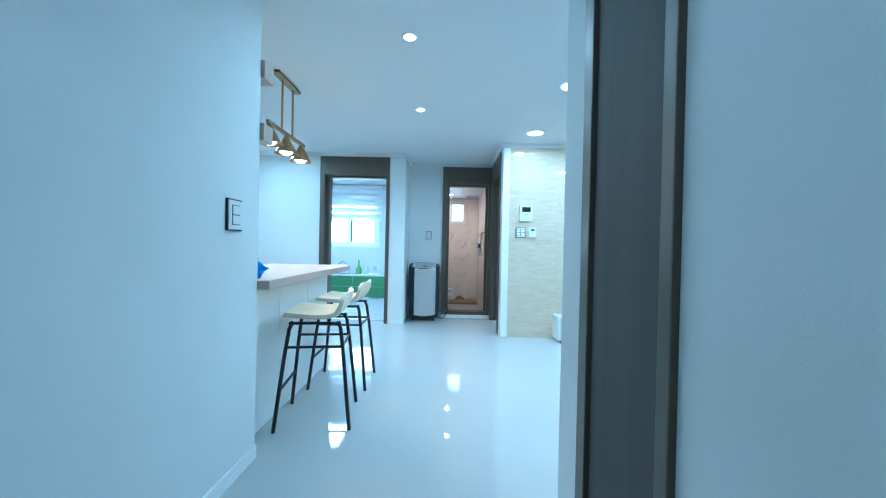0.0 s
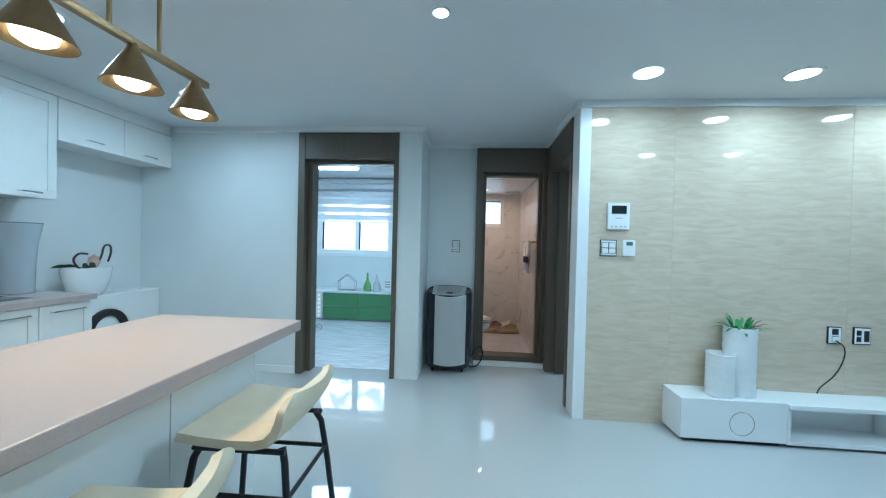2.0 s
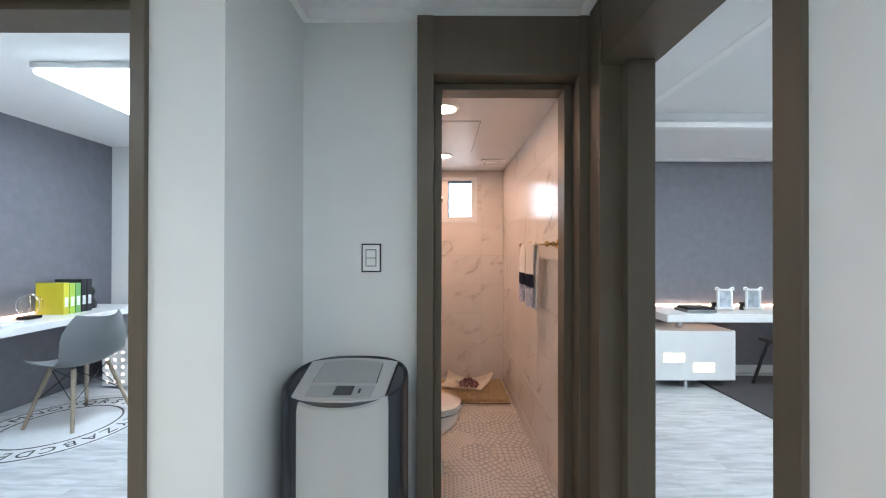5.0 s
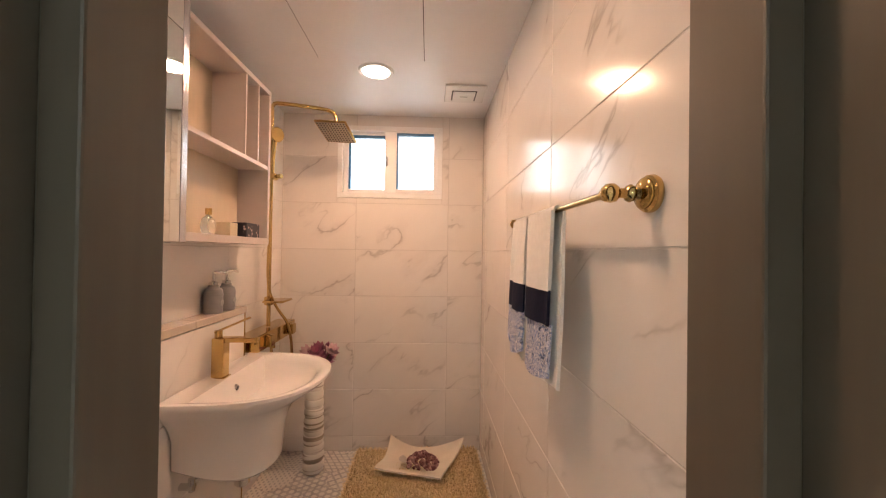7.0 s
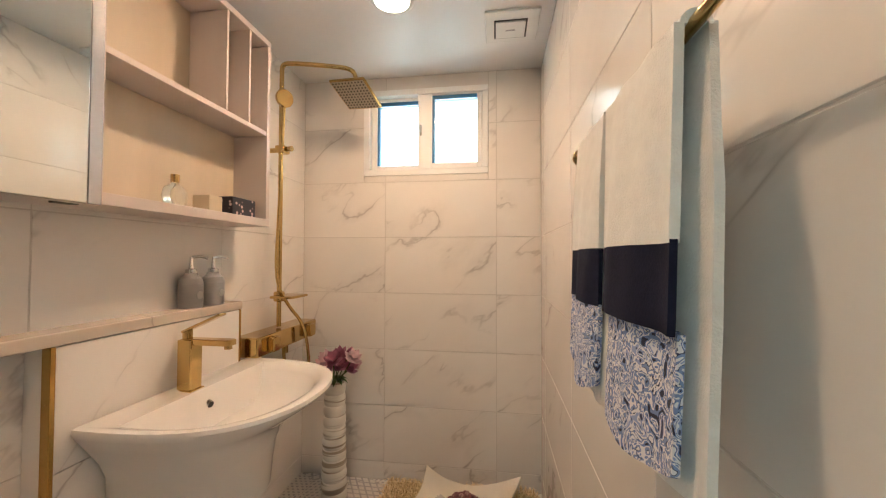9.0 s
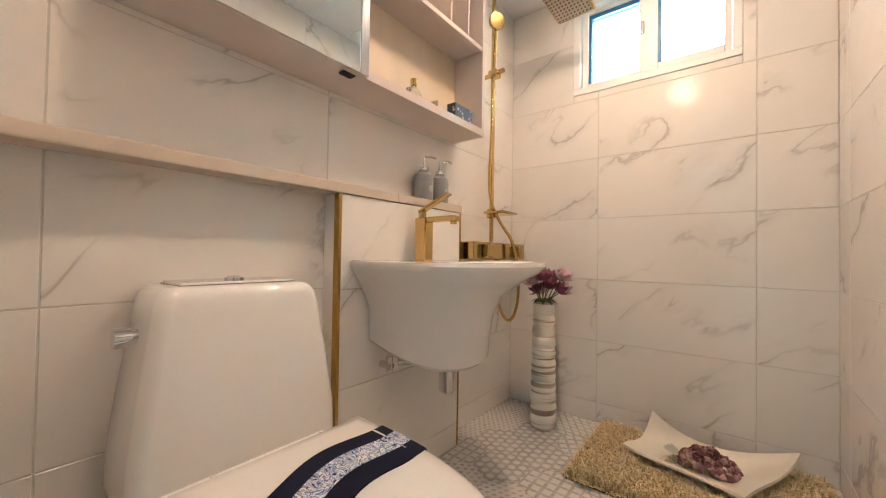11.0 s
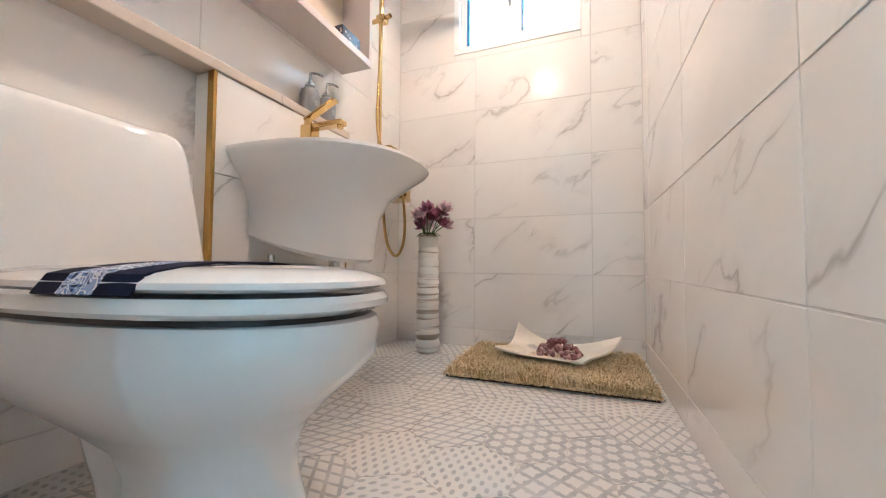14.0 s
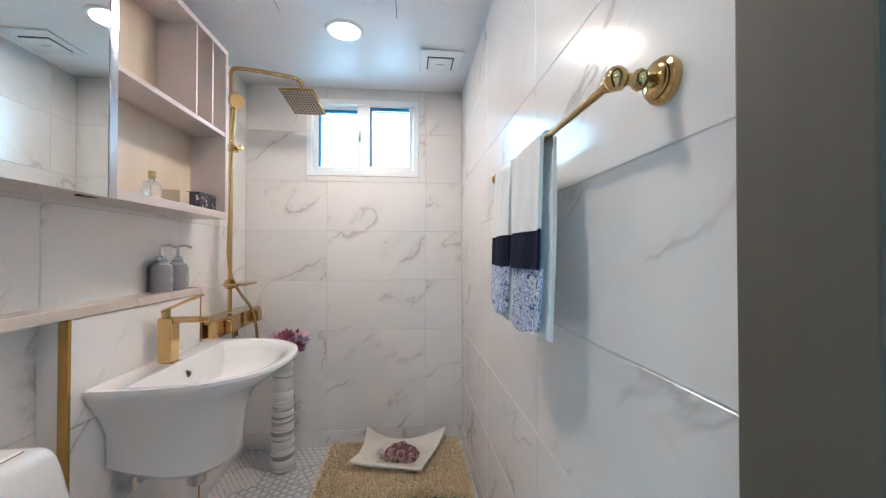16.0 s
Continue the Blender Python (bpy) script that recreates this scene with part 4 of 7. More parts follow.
towel(6.748, 6.912, 1.086, 0.988, 0.96, "white hand towel with navy and blue floral border, hanging shorter", 2.6)


def floor_vase():
    x, y = 0.165, 7.955
    t = thing("floor_vase", (x, y, BF), "tall slim white and taupe striped vase with purple flowers", "vase")
    prof = [(0.0001, 0.0), (0.05, 0.001), (0.056, 0.01)]
    k = 11
    for i in range(k):
        z = 0.02 + 0.56 * i / k
        r = 0.060 - 0.012 * (i / k)
        prof += [(r * 0.94, z), (r * 1.03, z + 0.015), (r * 1.03, z + 0.034), (r * 0.94, z + 0.05)]
    prof += [(0.046, 0.59), (0.041, 0.592), (0.038, 0.56)]
    m = material("white_taupe_stripe", (0.7, 0.67, 0.62), 0.35, vary=0)
    nt, b = nodes_of(m)
    tc, sp = nt.nodes.new("ShaderNodeTexCoord"), nt.nodes.new("ShaderNodeTexNoise")
    mp = nt.nodes.new("ShaderNodeMapping")
    mp.inputs["Scale"].default_value = (3, 3, 60)
    nt.links.new(tc.outputs["Object"], mp.inputs["Vector"])
    nt.links.new(mp.outputs[0], sp.inputs["Vector"])
    sp.inputs["Scale"].default_value, sp.inputs["Detail"].default_value = 1.0, 2
    r = nt.nodes.new("ShaderNodeValToRGB")
    r.color_ramp.elements[0].position, r.color_ramp.elements[0].color = 0.40, (0.34, 0.29, 0.23, 1)
    r.color_ramp.elements[1].position, r.color_ramp.elements[1].color = 0.50, (0.72, 0.69, 0.64, 1)
    nt.links.new(sp.outputs["Fac"], r.inputs["Fac"])
    nt.links.new(r.outputs["Color"], b.inputs["Base Color"])
    part("body", lathe(bmesh.new(), prof, (x, y, BF + 0.0), 36), m, t)
    rnd = random.Random(4)
    petals = [material("purple_petal", (0.3, 0.1, 0.17), 0.6, vary=0.25, scale=40), material("pink_petal", (0.62, 0.42, 0.47), 0.6, vary=0.2, scale=40)]
    leaf = material("green_leaf", (0.06, 0.11, 0.03), 0.6, vary=0.3, scale=30)
    for i in range(11):
        a, ht = i * 2.4, 0.60 + 0.09 * rnd.random()
        rad = 0.035 + 0.075 * rnd.random()
        c = Vector((x + rad * math.cos(a) + 0.02, y + rad * math.sin(a) * 0.8, BF + ht + 0.02))
        part("stem", tube(bmesh.new(), [(x, y, BF + 0.54), (x + rad * 0.4 * math.cos(a), y + rad * 0.3 * math.sin(a), BF + 0.6), tuple(c)], 0.0025, 6, 1), leaf, t)
        bm = bmesh.new()
        axis = Vector((math.cos(a), math.sin(a), 0.7 + rnd.random())).normalized().to_track_quat("Z", "Y")
        for k in range(12):
            ph = k * 2 * math.pi / 6 + (0.4 if k > 5 else 0)
            op = 1.3 if k < 6 else 0.7

            def f(u, v, ph=ph, op=op):
                l = 0.048 * u
                w = 0.019 * math.sin(math.pi * min(1, 0.12 + 0.86 * u)) * (v - 0.5) * 2
                p = Vector((l * math.sin(op) , w, l * math.cos(op) + 0.012 * u * u))
                return c + axis @ (Matrix.Rotation(ph, 3, "Z") @ p)
            grid(bm, f, 4, 2)
        part("flower", bm, petals[i % 2], t, "purple artificial flower" if i % 2 == 0 else "pink artificial flower")
    for i in range(10):
        a = i * 1.9 + 0.5

        def f(u, v, a=a):
            l = 0.07 * u
            w = 0.012 * math.sin(math.pi * u) * (v - 0.5) * 2
            return Vector((x + math.cos(a) * l - math.sin(a) * w, y + math.sin(a) * l + math.cos(a) * w, BF + 0.59 + 0.06 * u - 0.07 * u * u))
        part("leaf", grid(bmesh.new(), f, 5, 2), leaf, t)


floor_vase()


def shaggy_mat():
    t = thing("bath_mat", (0.76, 7.87, BF), "straw-coloured shaggy bath mat on the patterned floor", "mat")
    x0, x1, y0, y1 = 0.385, 1.145, 7.61, 8.14
    part("backing", boxed(x0 + 0.008, y0 + 0.008, BF, x1 - 0.008, y1 - 0.008, BF + 0.008, bevel=0.002), material("dark_mat_backing", (0.03, 0.022, 0.018), 0.9), t, "dark backing edge")
    rnd = random.Random(9)
    verts, faces = [], []
    for i in range(20000):
        x, y = rnd.uniform(x0, x1), rnd.uniform(y0, y1)
        e = min(x - x0, x1 - x, y - y0, y1 - y)
        a, lean = rnd.uniform(0, 6.283), rnd.uniform(0.2, 1.0)
        h = rnd.uniform(0.022, 0.052)
        dx, dy = math.cos(a) * h * lean, math.sin(a) * h * lean
        low = 0.35 if e < 0.012 else 1.0
        if y - y0 < 0.012:
            dy = -abs(dy)
        if x + dx > 1.162:
            dx = -abs(dx)
        w = 0.0021
        wx, wy = -math.sin(a) * w, math.cos(a) * w
        z = BF + 0.007
        k = len(verts)
        verts += [(x - wx, y - wy, z), (x + wx, y + wy, z), (x + dx * 0.45 + wx, y + dy * 0.45 + wy, z + h * 0.75 * low), (x + dx * 0.45 - wx, y + dy * 0.45 - wy, z + h * 0.75 * low), (x + dx, y + dy, z + h * (1.05 - 0.35 * lean) * low)]
        faces += [(k, k + 1, k + 2, k + 3), (k + 3, k + 2, k + 4)]
    me = bpy.data.meshes.new("shag")
    me.from_pydata(verts, [], faces)
    ms = material("straw_pile", (0.52, 0.37, 0.17), 0.7, vary=0)
    nt, b = nodes_of(ms)
    g = nt.nodes.new("ShaderNodeNewGeometry")
    r = nt.nodes.new("ShaderNodeValToRGB")
    r.color_ramp.elements[0].color, r.color_ramp.elements[1].color = (0.5, 0.355, 0.175, 1), (0.84, 0.69, 0.44, 1)
    nt.links.new(g.outputs["Random Per Island"], r.inputs["Fac"])
    nt.links.new(r.outputs["Color"], b.inputs["Base Color"])
    me.materials.append(ms)
    o = new("shag", me)
    o.parent = t
    o.matrix_parent_inverse = Matrix.Translation(t.location).inverted()
    tagged(o, "long straw-coloured pile", kind="stuff")


shaggy_mat()


def dish():
    z0 = BF + 0.034
    t = thing("serving_dish", (0.78, 7.93, z0), "cream square dish with upturned corners holding potpourri", "dish")
    A, B, C, D = Vector((0.535, 7.85, z0 + 0.045)), Vector((0.605, 8.05, z0 + 0.13)), Vector((1.06, 8.10, z0 + 0.085)), Vector((0.90, 7.765, z0 + 0.03))

    def f(u, v):
        p = A.lerp(D, u).lerp(B.lerp(C, u), v)
        e = max(abs(u - 0.5), abs(v - 0.5)) * 2
        k = (abs(u - 0.5) * 2) * (abs(v - 0.5) * 2)
        edge = 0.035 * e ** 2
        lo = z0 + 0.003 + edge
        z = lo + (p.z - z0 - 0.035) * k ** 2.0
        return Vector((p.x, p.y, max(z, z0 + 0.003)))
    part("plate", grid(bmesh.new(), f, 20, 20, -0.008), material("cream_glaze", (0.74, 0.68, 0.58), 0.4, vary=0.04, scale=12), t)
    rnd = random.Random(3)
    pods = [material("purple_pod", (0.22, 0.09, 0.1), 0.65, vary=0.3, scale=50), material("dusky_pod", (0.42, 0.25, 0.25), 0.65, vary=0.3, scale=50)]
    for i in range(120):
        a, d = rnd.uniform(0, 6.283), 0.085 * math.sqrt(rnd.random())
        h = 0.022 + 0.078 * (1 - d / 0.085) ** 0.7 * rnd.random() ** 0.35
        c = Vector((0.80 + d * math.cos(a) * 1.1, 7.925 + d * math.sin(a) * 0.85, z0 + h))
        q = Euler((rnd.uniform(-1, 1), rnd.uniform(-1, 1), rnd.uniform(0, 6))).to_matrix()
        s = rnd.uniform(0.6, 1.05)
        part("pod", lathe(bmesh.new(), [(0.0001, -0.012 * s), (0.009 * s, -0.008 * s), (0.013 * s, 0.002), (0.012 * s, 0.01 * s), (0.008 * s, 0.011 * s), (0.006 * s, 0.002), (0.0001, 0.0)], tuple(c), 9, turn=q), pods[i % 2], t, smooth=i % 3 > 0)
    for i in range(5):
        a = 2.2 + i * 0.35
        bm = bmesh.new()

        def f2(u, v, a=a):
            w = 0.014 * math.sin(math.pi * u) * (v - 0.5) * 2
            l = 0.05 * u
            return Vector((0.71 + math.cos(a) * l - math.sin(a) * w, 7.93 + math.sin(a) * l + math.cos(a) * w, z0 + 0.03 + 0.02 * u))
        part("leaf", grid(bm, f2, 5, 2), material("silver_leaf", (0.5, 0.47, 0.44), 0.35, metal=0.5), t, "silvery leaf")


dish()
v = thing("ceiling_vent", (1.005, 7.79, BC), "white square bathroom exhaust vent", "vent")
part("plate", boxed(0.895, 7.69, BC - 0.012, 1.115, 7.9, BC, bevel=0.004), M_WHITE, v)
part("slot", boxed(0.932, 7.742, BC - 0.0135, 1.068, 7.868, BC - 0.011), M_BLACK, v, "dark slot round the cover")
part("cover", boxed(0.939, 7.749, BC - 0.018, 1.061, 7.861, BC - 0.0125, bevel=0.002), M_WHITE, v)
part("badge", boxed(0.98, 7.80, BC - 0.0187, 1.02, 7.81, BC - 0.017), material("grey_mark", (0.35, 0.35, 0.36), 0.5), v)
v = thing("access_panel", (0.54, 7.09, BC), "flat white ceiling access panel with a dark seam", "hatch")
part("seam", boxed(0.30, 6.72, BC - 0.0015, 0.787, 7.468, BC + 0.001), M_BLACK, v, "dark seam")
part("panel", boxed(0.303, 6.723, BC - 0.004, 0.784, 7.465, BC + 0.001, bevel=0.001), material("satin_panel", (0.74, 0.74, 0.75), 0.42, vary=0.02), v)

# ================= kitchen =================
isl = thing("kitchen_island", (-0.8, 2.95, 0), "white kitchen island with pale quartz worktop overhanging the stools", "kitchen island")
part("body", boxed(-1.04, 2.175, 0.0, -0.575, 3.62, 0.862, bevel=0.003), M_CAB, isl)
for a, b in ((2.18, 2.66), (2.664, 3.14), (3.144, 3.616)):
    part("panel", boxed(-0.574, a, 0.06, -0.566, b, 0.86, bevel=0.002), M_CAB, isl)
part("worktop", boxed(-1.12, 2.175, 0.863, -0.40, 3.715, 0.912, bevel=0.005), M_TOP, isl, "pinkish white quartz worktop")


def stool():
    t = thing("bar_stool", (0, 0, 0), "cream moulded bar stool on black steel legs", "bar stool", "bar stools at the island")
    feet = {(sx, sy): (Vector((sx * 0.215, sy * 0.2, 0.006)), Vector((sx * 0.15, sy * 0.145, 0.625))) for sx in (-1, 1) for sy in (-1, 1)}
    for f, k in feet.values():
        part("leg", tube(bmesh.new(), [f, f.lerp(k, 0.93), k + Vector((-k.x * 0.12, -k.y * 0.12, 0.012))], 0.0115, 10, 1), M_BLACK, t)

    def at(key, z):
        f, k = feet[key]
        return f.lerp(k, (z - f.z) / (k.z - f.z))
    for sy in (-1, 1):
        part("side_rail", rodded(at((-1, sy), 0.49), at((1, sy), 0.49), 0.008), M_BLACK, t)
        part("under_rail", rodded((-0.15, sy * 0.145, 0.63), (0.15, sy * 0.145, 0.63), 0.009), M_BLACK, t)
    part("back_rail", rodded(at((1, -1), 0.49), at((1, 1), 0.49), 0.008), M_BLACK, t)
    part("foot_rail", rodded(at((-1, -1), 0.24), at((-1, 1), 0.24), 0.009), M_BLACK, t)

    prof = [(-0.185, 0.666), (-0.165, 0.663), (-0.09, 0.655), (0.0, 0.65), (0.08, 0.652), (0.13, 0.665), (0.165, 0.70), (0.185, 0.735), (0.198, 0.775), (0.205, 0.808)]

    def f(u, v):
        s = u * (len(prof) - 1)
        i = min(int(s), len(prof) - 2)
        x = prof[i][0] + (prof[i + 1][0] - prof[i][0]) * (s - i)
        z = prof[i][1] + (prof[i + 1][1] - prof[i][1]) * (s - i)
        w = 0.205 * (1 - 0.3 * max(0, (u - 0.8) / 0.2) ** 2.5 - 0.25 * max(0, (0.12 - u) / 0.12) ** 2)
        e = (v - 0.5) * 2
        return Vector((x - 0.03 * e * e * max(0, u - 0.5) * 2, w * e, z + 0.016 * e * e * (1 - 0.4 * u)))
    part("seat", grid(bmesh.new(), f, 36, 16, 0.026), M_CREAM, t)
    return t


st = stool()
copy_thing(st, pose(-0.305, 3.25, 0, 0, 0, 1))
tagged(copy_thing(st, pose(-1.50, 2.93, 0, 0, 0, 178)), "cream moulded bar stool on the kitchen side of the island")
st.matrix_basis = pose(-0.29, 2.63, 0, 0, 0, 8)

tr = thing("serving_tray", (-0.8, 2.52, 0.912), "pale wooden tray with a dark inside on the worktop", "tray")
M_WOOD = banded("pale_wood", (0.36, 0.25, 0.13), (0.5, 0.37, 0.2), 20, (1, 6, 1), 0.5)
M_DKWOOD = banded("dark_wood", (0.035, 0.024, 0.02), (0.06, 0.04, 0.03), 20, (1, 6, 1), 0.4)
part("base", boxed(-0.96, 2.36, 0.913, -0.70, 2.68, 0.921), M_DKWOOD, tr, "dark tray floor")
for a in ((-0.97, 2.35, -0.69, 2.36), (-0.97, 2.68, -0.69, 2.69), (-0.97, 2.36, -0.96, 2.68), (-0.70, 2.36, -0.69, 2.68)):
    part("rim", boxed(a[0], a[1], 0.913, a[2], a[3], 0.958, bevel=0.002), M_WOOD, tr)


def bag(u, v):
    a = 2 * math.pi * u
    flare = max(0.0, math.cos(a - 0.7)) ** 2
    r = 0.047 + 0.03 * v * flare - 0.02 * v * (1 - flare) + 0.009 * math.sin(6 * a + 4 * v) * (0.4 + v) + 0.005 * math.sin(13 * a - 7 * v)
    return Vector((-0.55 + r * math.cos(a), 2.265 + r * math.sin(a) * 1.15, 0.914 + v * (0.125 - 0.065 * flare) + 0.008 * math.sin(4 * a + 2) * v))


solid("plastic_bag", grid(bmesh.new(), bag, 40, 10), material("blue_plastic", (0.02, 0.22, 0.7), 0.3, vary=0.15, scale=14, bump=0.6, bump_scale=30), "crumpled bright blue plastic bag on the island", "bag")

for z0, z1 in ((1.63, 1.72), (1.95, 2.04)):
    solid("wall_shelf", boxed(-0.9, 2.171, z0, -0.44, 2.27, z1, bevel=0.003), banded("beige_wood_shelf", (0.36, 0.28, 0.22), (0.46, 0.37, 0.3), 8, (1, 8, 8), 0.5), "thick beige wooden shelf fixed to the wall end", "shelf", "shelves on the wall end")


def handle(y, z, parent, x, w=0.12, name="handle"):
    part(name, tube(bmesh.new(), [(x, y - w / 2, z), (x + 0.026, y - w / 2, z), (x + 0.026, y + w / 2, z), (x, y + w / 2, z)], 0.005, 8), M_CHROME, parent, "brushed steel bar handle")


def shaker(y0, y1, z0, z1, x, parent, glass=False):
    """A framed door facing +x."""
    d = part("door", boxed(x, y0, z0, x + 0.012, y1, z1, bevel=0.001), M_BLACK if glass else M_CAB, parent)
    w = 0.055
    for a in ((y0, z0, y1, z0 + w), (y0, z1 - w, y1, z1), (y0, z0 + w, y0 + w, z1 - w), (y1 - w, z0 + w, y1, z1 - w)):
        part("door_rail", boxed(x + 0.0125, a[0], a[1], x + 0.02, a[2], a[3], bevel=0.0015), M_CAB, d)
    if glass:
        ym = (y0 + y1) / 2
        part("glazing_bar", boxed(x + 0.013, ym - 0.008, z0 + w, x + 0.019, ym + 0.008, z1 - w), M_CAB, d)
        for k in (1, 2):
            zz = z0 + w + (z1 - z0 - 2 * w) * k / 3
            part("glazing_bar", boxed(x + 0.0135, y0 + w, zz - 0.008, x + 0.0185, y1 - w, zz + 0.008), M_CAB, d)
    return d


XB, XU, XL = -2.919, -2.62, -2.34
for i, (a, b, z, gl) in enumerate(((2.0, 2.55, 1.55, False), (2.552, 3.1, 1.55, False), (3.102, 3.63, 1.55, False), (3.632, 4.10, 1.55, True), (4.102, 4.44, 1.55, False))):
    u = thing("wall_cabinet", (XB, (a + b) / 2, z), "white wall cabinet with a glazed lattice door" if gl else "white framed wall cabinet with a bar handle", "cabinet", "kitchen wall cabinets")
    part("body", boxed(XB, a, z, XU - 0.001, b, 2.29, bevel=0.001), M_CAB, u)
    dd = shaker(a + 0.002, b - 0.002, z - 0.005, 2.288, XU, u, gl)
    handle((a + b) / 2, z + 0.03, dd, XU + 0.019)
for a, b in ((4.445, 4.95), (4.952, 5.448)):
    u = thing("wall_cabinet", (XB, (a + b) / 2, 1.985), "shallow white lift-up wall cabinet with a bar handle", "cabinet", "kitchen wall cabinets")
    part("body", boxed(XB, a, 1.985, XU - 0.001, b, 2.29, bevel=0.001), M_CAB, u)
    dd = part("door", boxed(XU, a + 0.002, 1.98, XU + 0.018, b - 0.002, 2.288, bevel=0.002), M_CAB, u)
    handle((a + b) / 2, 2.03, dd, XU + 0.018)
structure("trim", boxed(XB, 2.0, 2.291, XU + 0.03, 5.418, CEIL - 0.001, bevel=0.002), M_CAB, "white cornice above the wall cabinets")
for a, b in ((2.0, 2.6), (2.602, 3.2), (3.202, 3.8), (3.802, 4.12), (4.122, 4.45)):
    u = thing("base_cabinet", (XB, (a + b) / 2, 0), "white framed base cabinet with a bar handle", "cabinet", "kitchen base cabinets")
    part("body", boxed(XB, a, 0.09, XL - 0.001, b, 0.835, bevel=0.001), M_CAB, u)
    part("plinth", boxed(XB, a, 0.0, XL - 0.05, b, 0.089), M_TRIM, u)
    dd = shaker(a + 0.002, b - 0.002, 0.1, 0.83, XL, u)
    handle((a + b) / 2, 0.785, dd, XL + 0.019, 0.2)
wt = solid("worktop", boxed(XB, 2.0, 0.836, -2.29, 4.46, 0.876, bevel=0.004), M_TOP, "pinkish white kitchen worktop", "worktop")
sk = thing("kitchen_sink", (-2.6, 3.8, 0.877), "stainless steel inset kitchen sink", "sink")
part("rim", boxed(-2.82, 3.4, 0.8765, -2.42, 4.17, 0.881, bevel=0.002), M_CHROME, sk)
# flat plate; darker steel colour gives the shade of a hollow bowl
part("bowl", boxed(-2.79, 3.44, 0.8811, -2.46, 4.13, 0.8825), material("sink_shadow_steel", (0.22, 0.22, 0.23), 0.3, metal=1.0), sk)
tp = thing("kitchen_tap", (-2.84, 3.92, 0.877), "chrome swan-neck kitchen tap", "tap")
part("neck", tube(bmesh.new(), [(-2.84, 3.92, 0.881), (-2.84, 3.92, 1.2), (-2.8, 3.95, 1.27), (-2.74, 4.0, 1.27), (-2.71, 4.03, 1.22), (-2.71, 4.03, 1.13)], 0.012, 12, 2), M_CHROME, tp)
part("base", rodded((-2.84, 3.92, 0.878), (-2.84, 3.92, 0.94), 0.024), M_CHROME, tp)
part("lever", rodded((-2.84, 3.92, 0.93), (-2.77, 4.0, 0.98), 0.008), M_CHROME, tp)
switch_plate("wall_outlet", -2.92, 4.17, 1.08, 0.075, 0.12, "x", "white double wall outlet on the kitchen wall", "outlet", [(0, 0.025, 0.035, 0.035, M_BLACK), (0, -0.025, 0.035, 0.035, M_BLACK)])
gv = thing("glass_vase", (-2.75, 4.32, 0.877), "tall flared grey glass vase on the worktop", "vase")
gm = material("smoky_glass", (0.42, 0.46, 0.5), 0.08, vary=0.03, coat=0.6)
part("vessel", lathe(bmesh.new(), [(0.0001, 0.0), (0.085, 0.001), (0.088, 0.01), (0.092, 0.2), (0.1, 0.33), (0.125, 0.49), (0.12, 0.49), (0.096, 0.33), (0.0001, 0.3)], (-2.75, 4.32, 0.877), 36), gm, gv)
part("lip", lathe(bmesh.new(), [(0.121, 0.488), (0.126, 0.49), (0.126, 0.495), (0.12, 0.495)], (-2.75, 4.32, 0.877), 36, ring=True), material("dark_lip", (0.12, 0.15, 0.18), 0.2), gv)

wm = thing("washing_machine", (-2.8, 4.96, 0), "white low appliance with a black ringed round door", "washing machine")
part("body", boxed(XB, 4.47, 0.0, -2.705, 5.445, 0.79, bevel=0.008), M_WHITE, wm)
turnx = Matrix.Rotation(radians(90), 3, "Y")
part("door_ring", lathe(bmesh.new(), [(0.125, 0.0), (0.125, 0.03), (0.15, 0.036), (0.178, 0.03), (0.182, 0.0)], (-2.705, 4.91, 0.485), 40, turn=turnx, ring=True), M_BLACK, wm, "black door ring")
# opaque white disc paints the reflection in the door's glass bowl
part("door_glass", lathe(bmesh.new(), [(0.124, 0.0), (0.1, 0.016), (0.0001, 0.026)], (-2.705, 4.91, 0.485), 32, turn=turnx), M_WHITE, wm)


